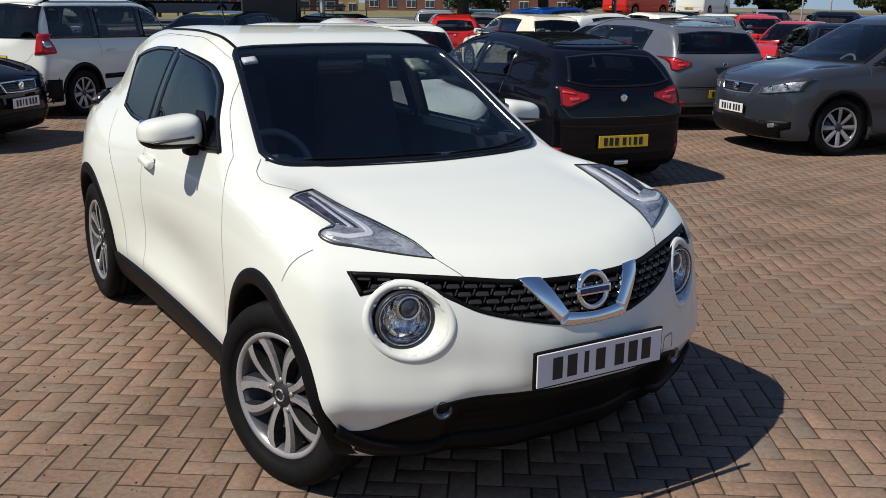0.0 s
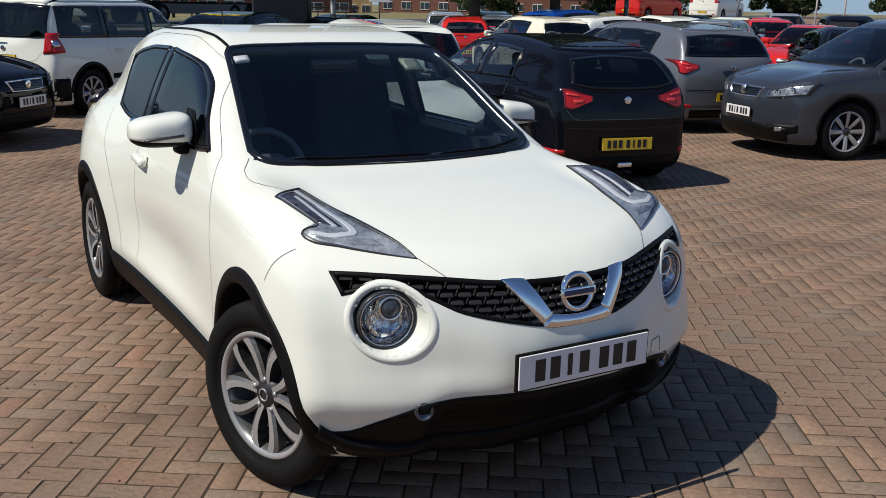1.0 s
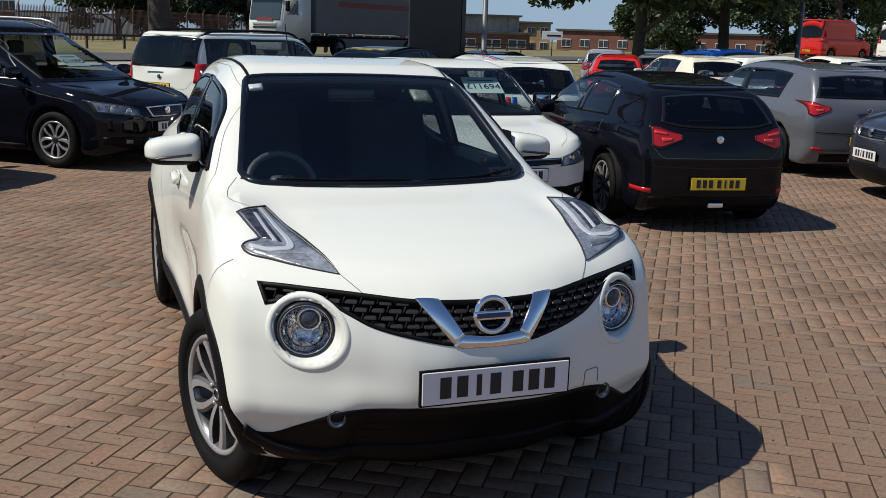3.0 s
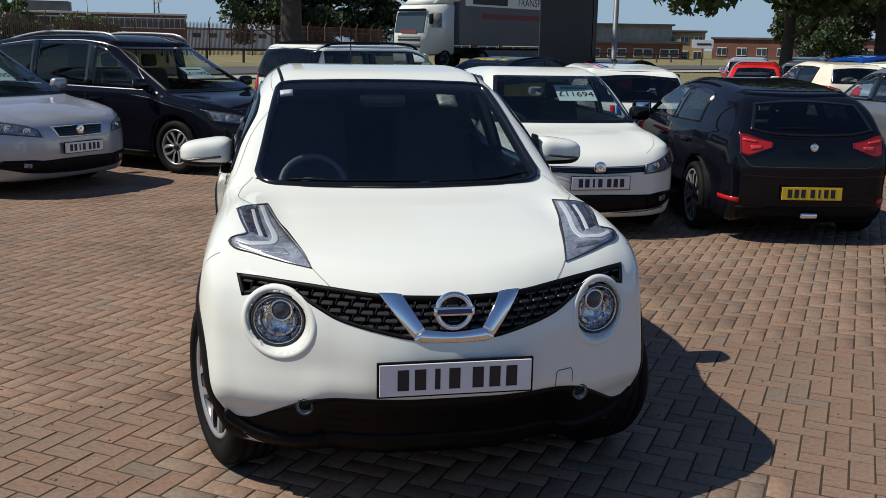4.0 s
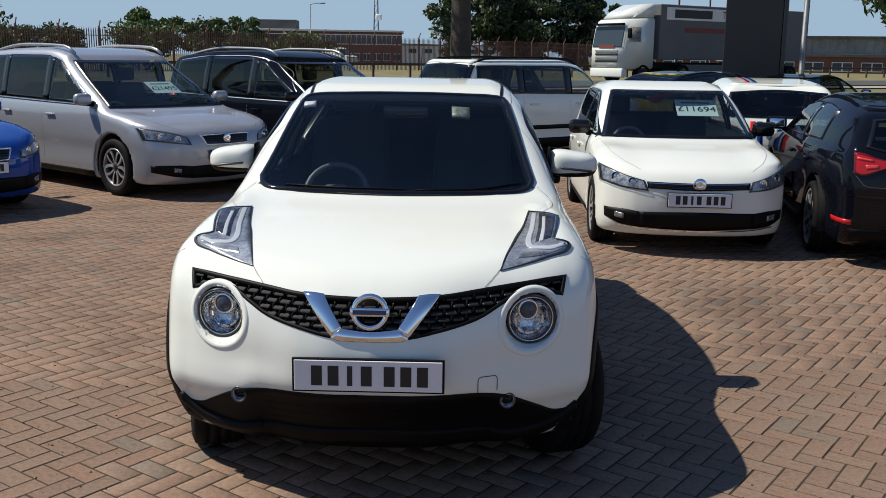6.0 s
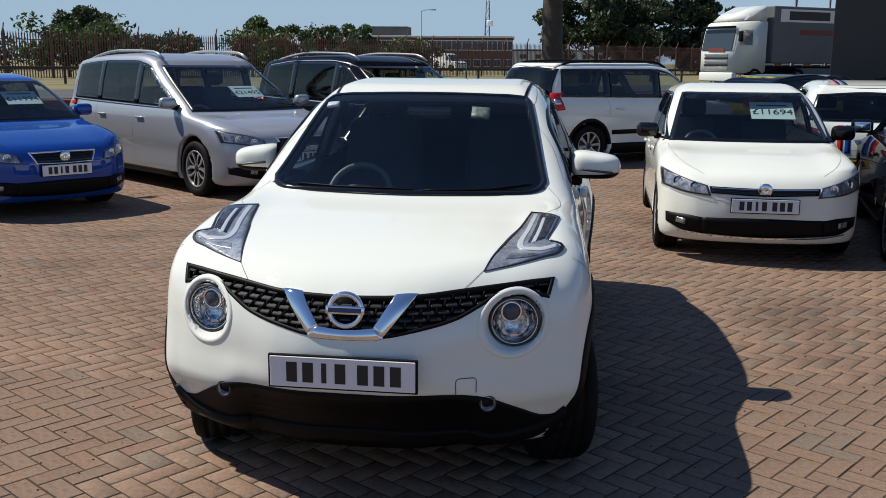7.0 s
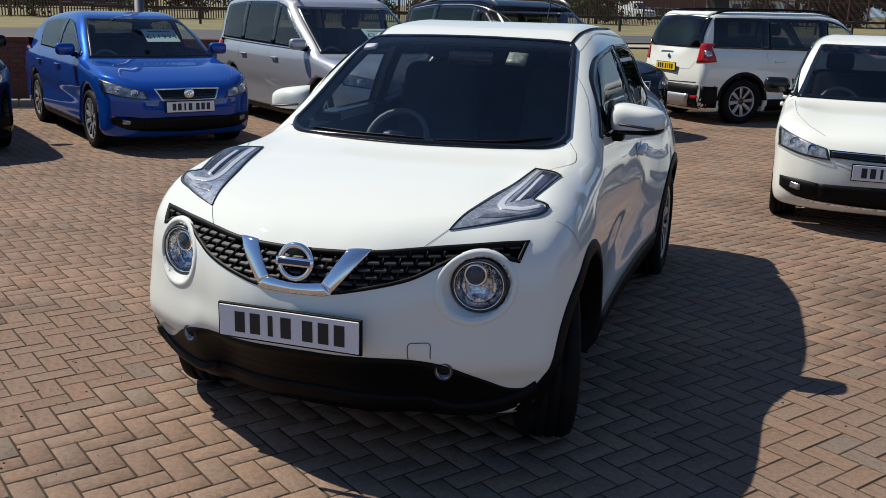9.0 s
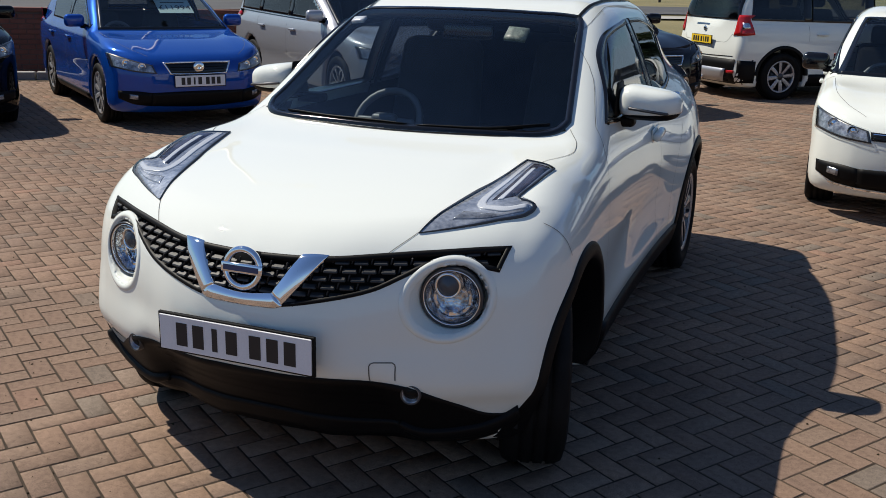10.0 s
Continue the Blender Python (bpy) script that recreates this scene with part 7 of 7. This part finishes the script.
rng = np.random.RandomState(11)
ct, st = math.cos(TURN), math.sin(TURN)
paving = bpy.data.objects["pavement"]
shapes = {k: [mesh_of("block", *block_shape(*((2 * PITCH, PITCH) if k == "h" else (PITCH, 2 * PITCH)), rng), [M_BLOCKONE], None, False) for _ in range(8)] for k in "hv"}
allV, allF, count, singles = [], [], 0, 0
for i in range(-190, 260):
    for j in range(-230, 190):
        c = (i + j) % 4
        if c not in (0, 2):
            continue
        u, v = i - 0.12, j - 0.39
        x, y = PITCH * (u * ct - v * st), PITCH * (u * st + v * ct)
        if not (-11.5 < x < 13.5 and -6.5 < y < 13.5 and WN.x * x + WN.y * y < WD - 1.0):
            continue
        k = "h" if c == 0 else "v"
        near = (-2.1 < x < -1.0 and -0.2 < y < 1.2) or (1.35 < x < 2.6 and -0.35 < y < 1.75)
        if near and singles < 295:
            ob = new("block", shapes[k][rng.randint(8)])
            ob.parent = paving
            ob.matrix_basis = Matrix.Translation((x, y, rng.uniform(-0.0006, 0.0006))) @ Matrix.Rotation(TURN, 4, "Z")
            singles += 1
            continue
        V, F = block_shape(*((2 * PITCH, PITCH) if k == "h" else (PITCH, 2 * PITCH)), rng)
        V = np.array(V)
        allV.append(np.stack([x + V[:, 0] * ct - V[:, 1] * st, y + V[:, 0] * st + V[:, 1] * ct, V[:, 2]], 1))
        allF.append(np.array(F) + 12 * count)
        count += 1
V, F = np.concatenate(allV), np.concatenate(allF)
me = bpy.data.meshes.new("laid_blocks")
me.vertices.add(len(V))
me.vertices.foreach_set("co", V.astype(np.float32).ravel())
me.loops.add(F.size)
me.loops.foreach_set("vertex_index", F.astype(np.int32).ravel())
me.polygons.add(len(F))
me.polygons.foreach_set("loop_start", np.arange(0, F.size, 4, dtype=np.int32))
me.update(calc_edges=True)
me.materials.append(M_BLOCK)
laid = new("laid_blocks", me)
laid.parent = paving
tagged(laid, "brindled brick-red blocks laid in herringbone", kind="stuff")
bed = mesh_of("sand_bed", [(-13, -7.2, -0.003), (15, -7.2, -0.003), (15, 15, -0.003), (-13, 15, -0.003)], [(0, 1, 2, 3)], [M_JOINT])
bed_ob = new("sand_bed", bed)
bed_ob.parent = paving

# crumbs of moss and grit lying on the blocks
M_CRUMB = surface("dry_moss_crumbs", (0.018, 0.014, 0.008), (0.05, 0.04, 0.022), rough=0.95, scale=30, fine=300, spec_level=0.05)
V, F = [], []
for k in range(1500):
    if k % 3 == 0:
        x, y = rng.uniform(-5.0, 6.0), rng.uniform(-2.6, 6.0)
    else:
        q = [(-1.9, 0.7), (-1.4, 2.2), (-3.2, 3.2), (2.6, 2.0), (3.2, 4.2), (4.6, 5.2), (1.9, 3.4), (-1.3, -0.3)][rng.randint(8)]
        x, y = rng.normal(q[0], 0.55), rng.normal(q[1], 0.55)
    r, b0 = 0.0025 + 0.006 * rng.rand() ** 3, len(V)
    a = rng.rand() * 6.28
    V += [(x + r * math.cos(a + w * 1.2566) * rng.uniform(0.6, 1.5), y + r * math.sin(a + w * 1.2566) * rng.uniform(0.6, 1.3), -0.002) for w in range(5)] + [(x, y, 0.0015 + 0.5 * r)]
    F += [(b0 + w, b0 + (w + 1) % 5, b0 + 5) for w in range(5)]
crumbs = new("moss_crumbs", mesh_of("moss_crumbs", V, F, [M_CRUMB], None, False))
crumbs.parent = paving
tagged(crumbs, "dark crumbs of moss and grit", kind="stuff")
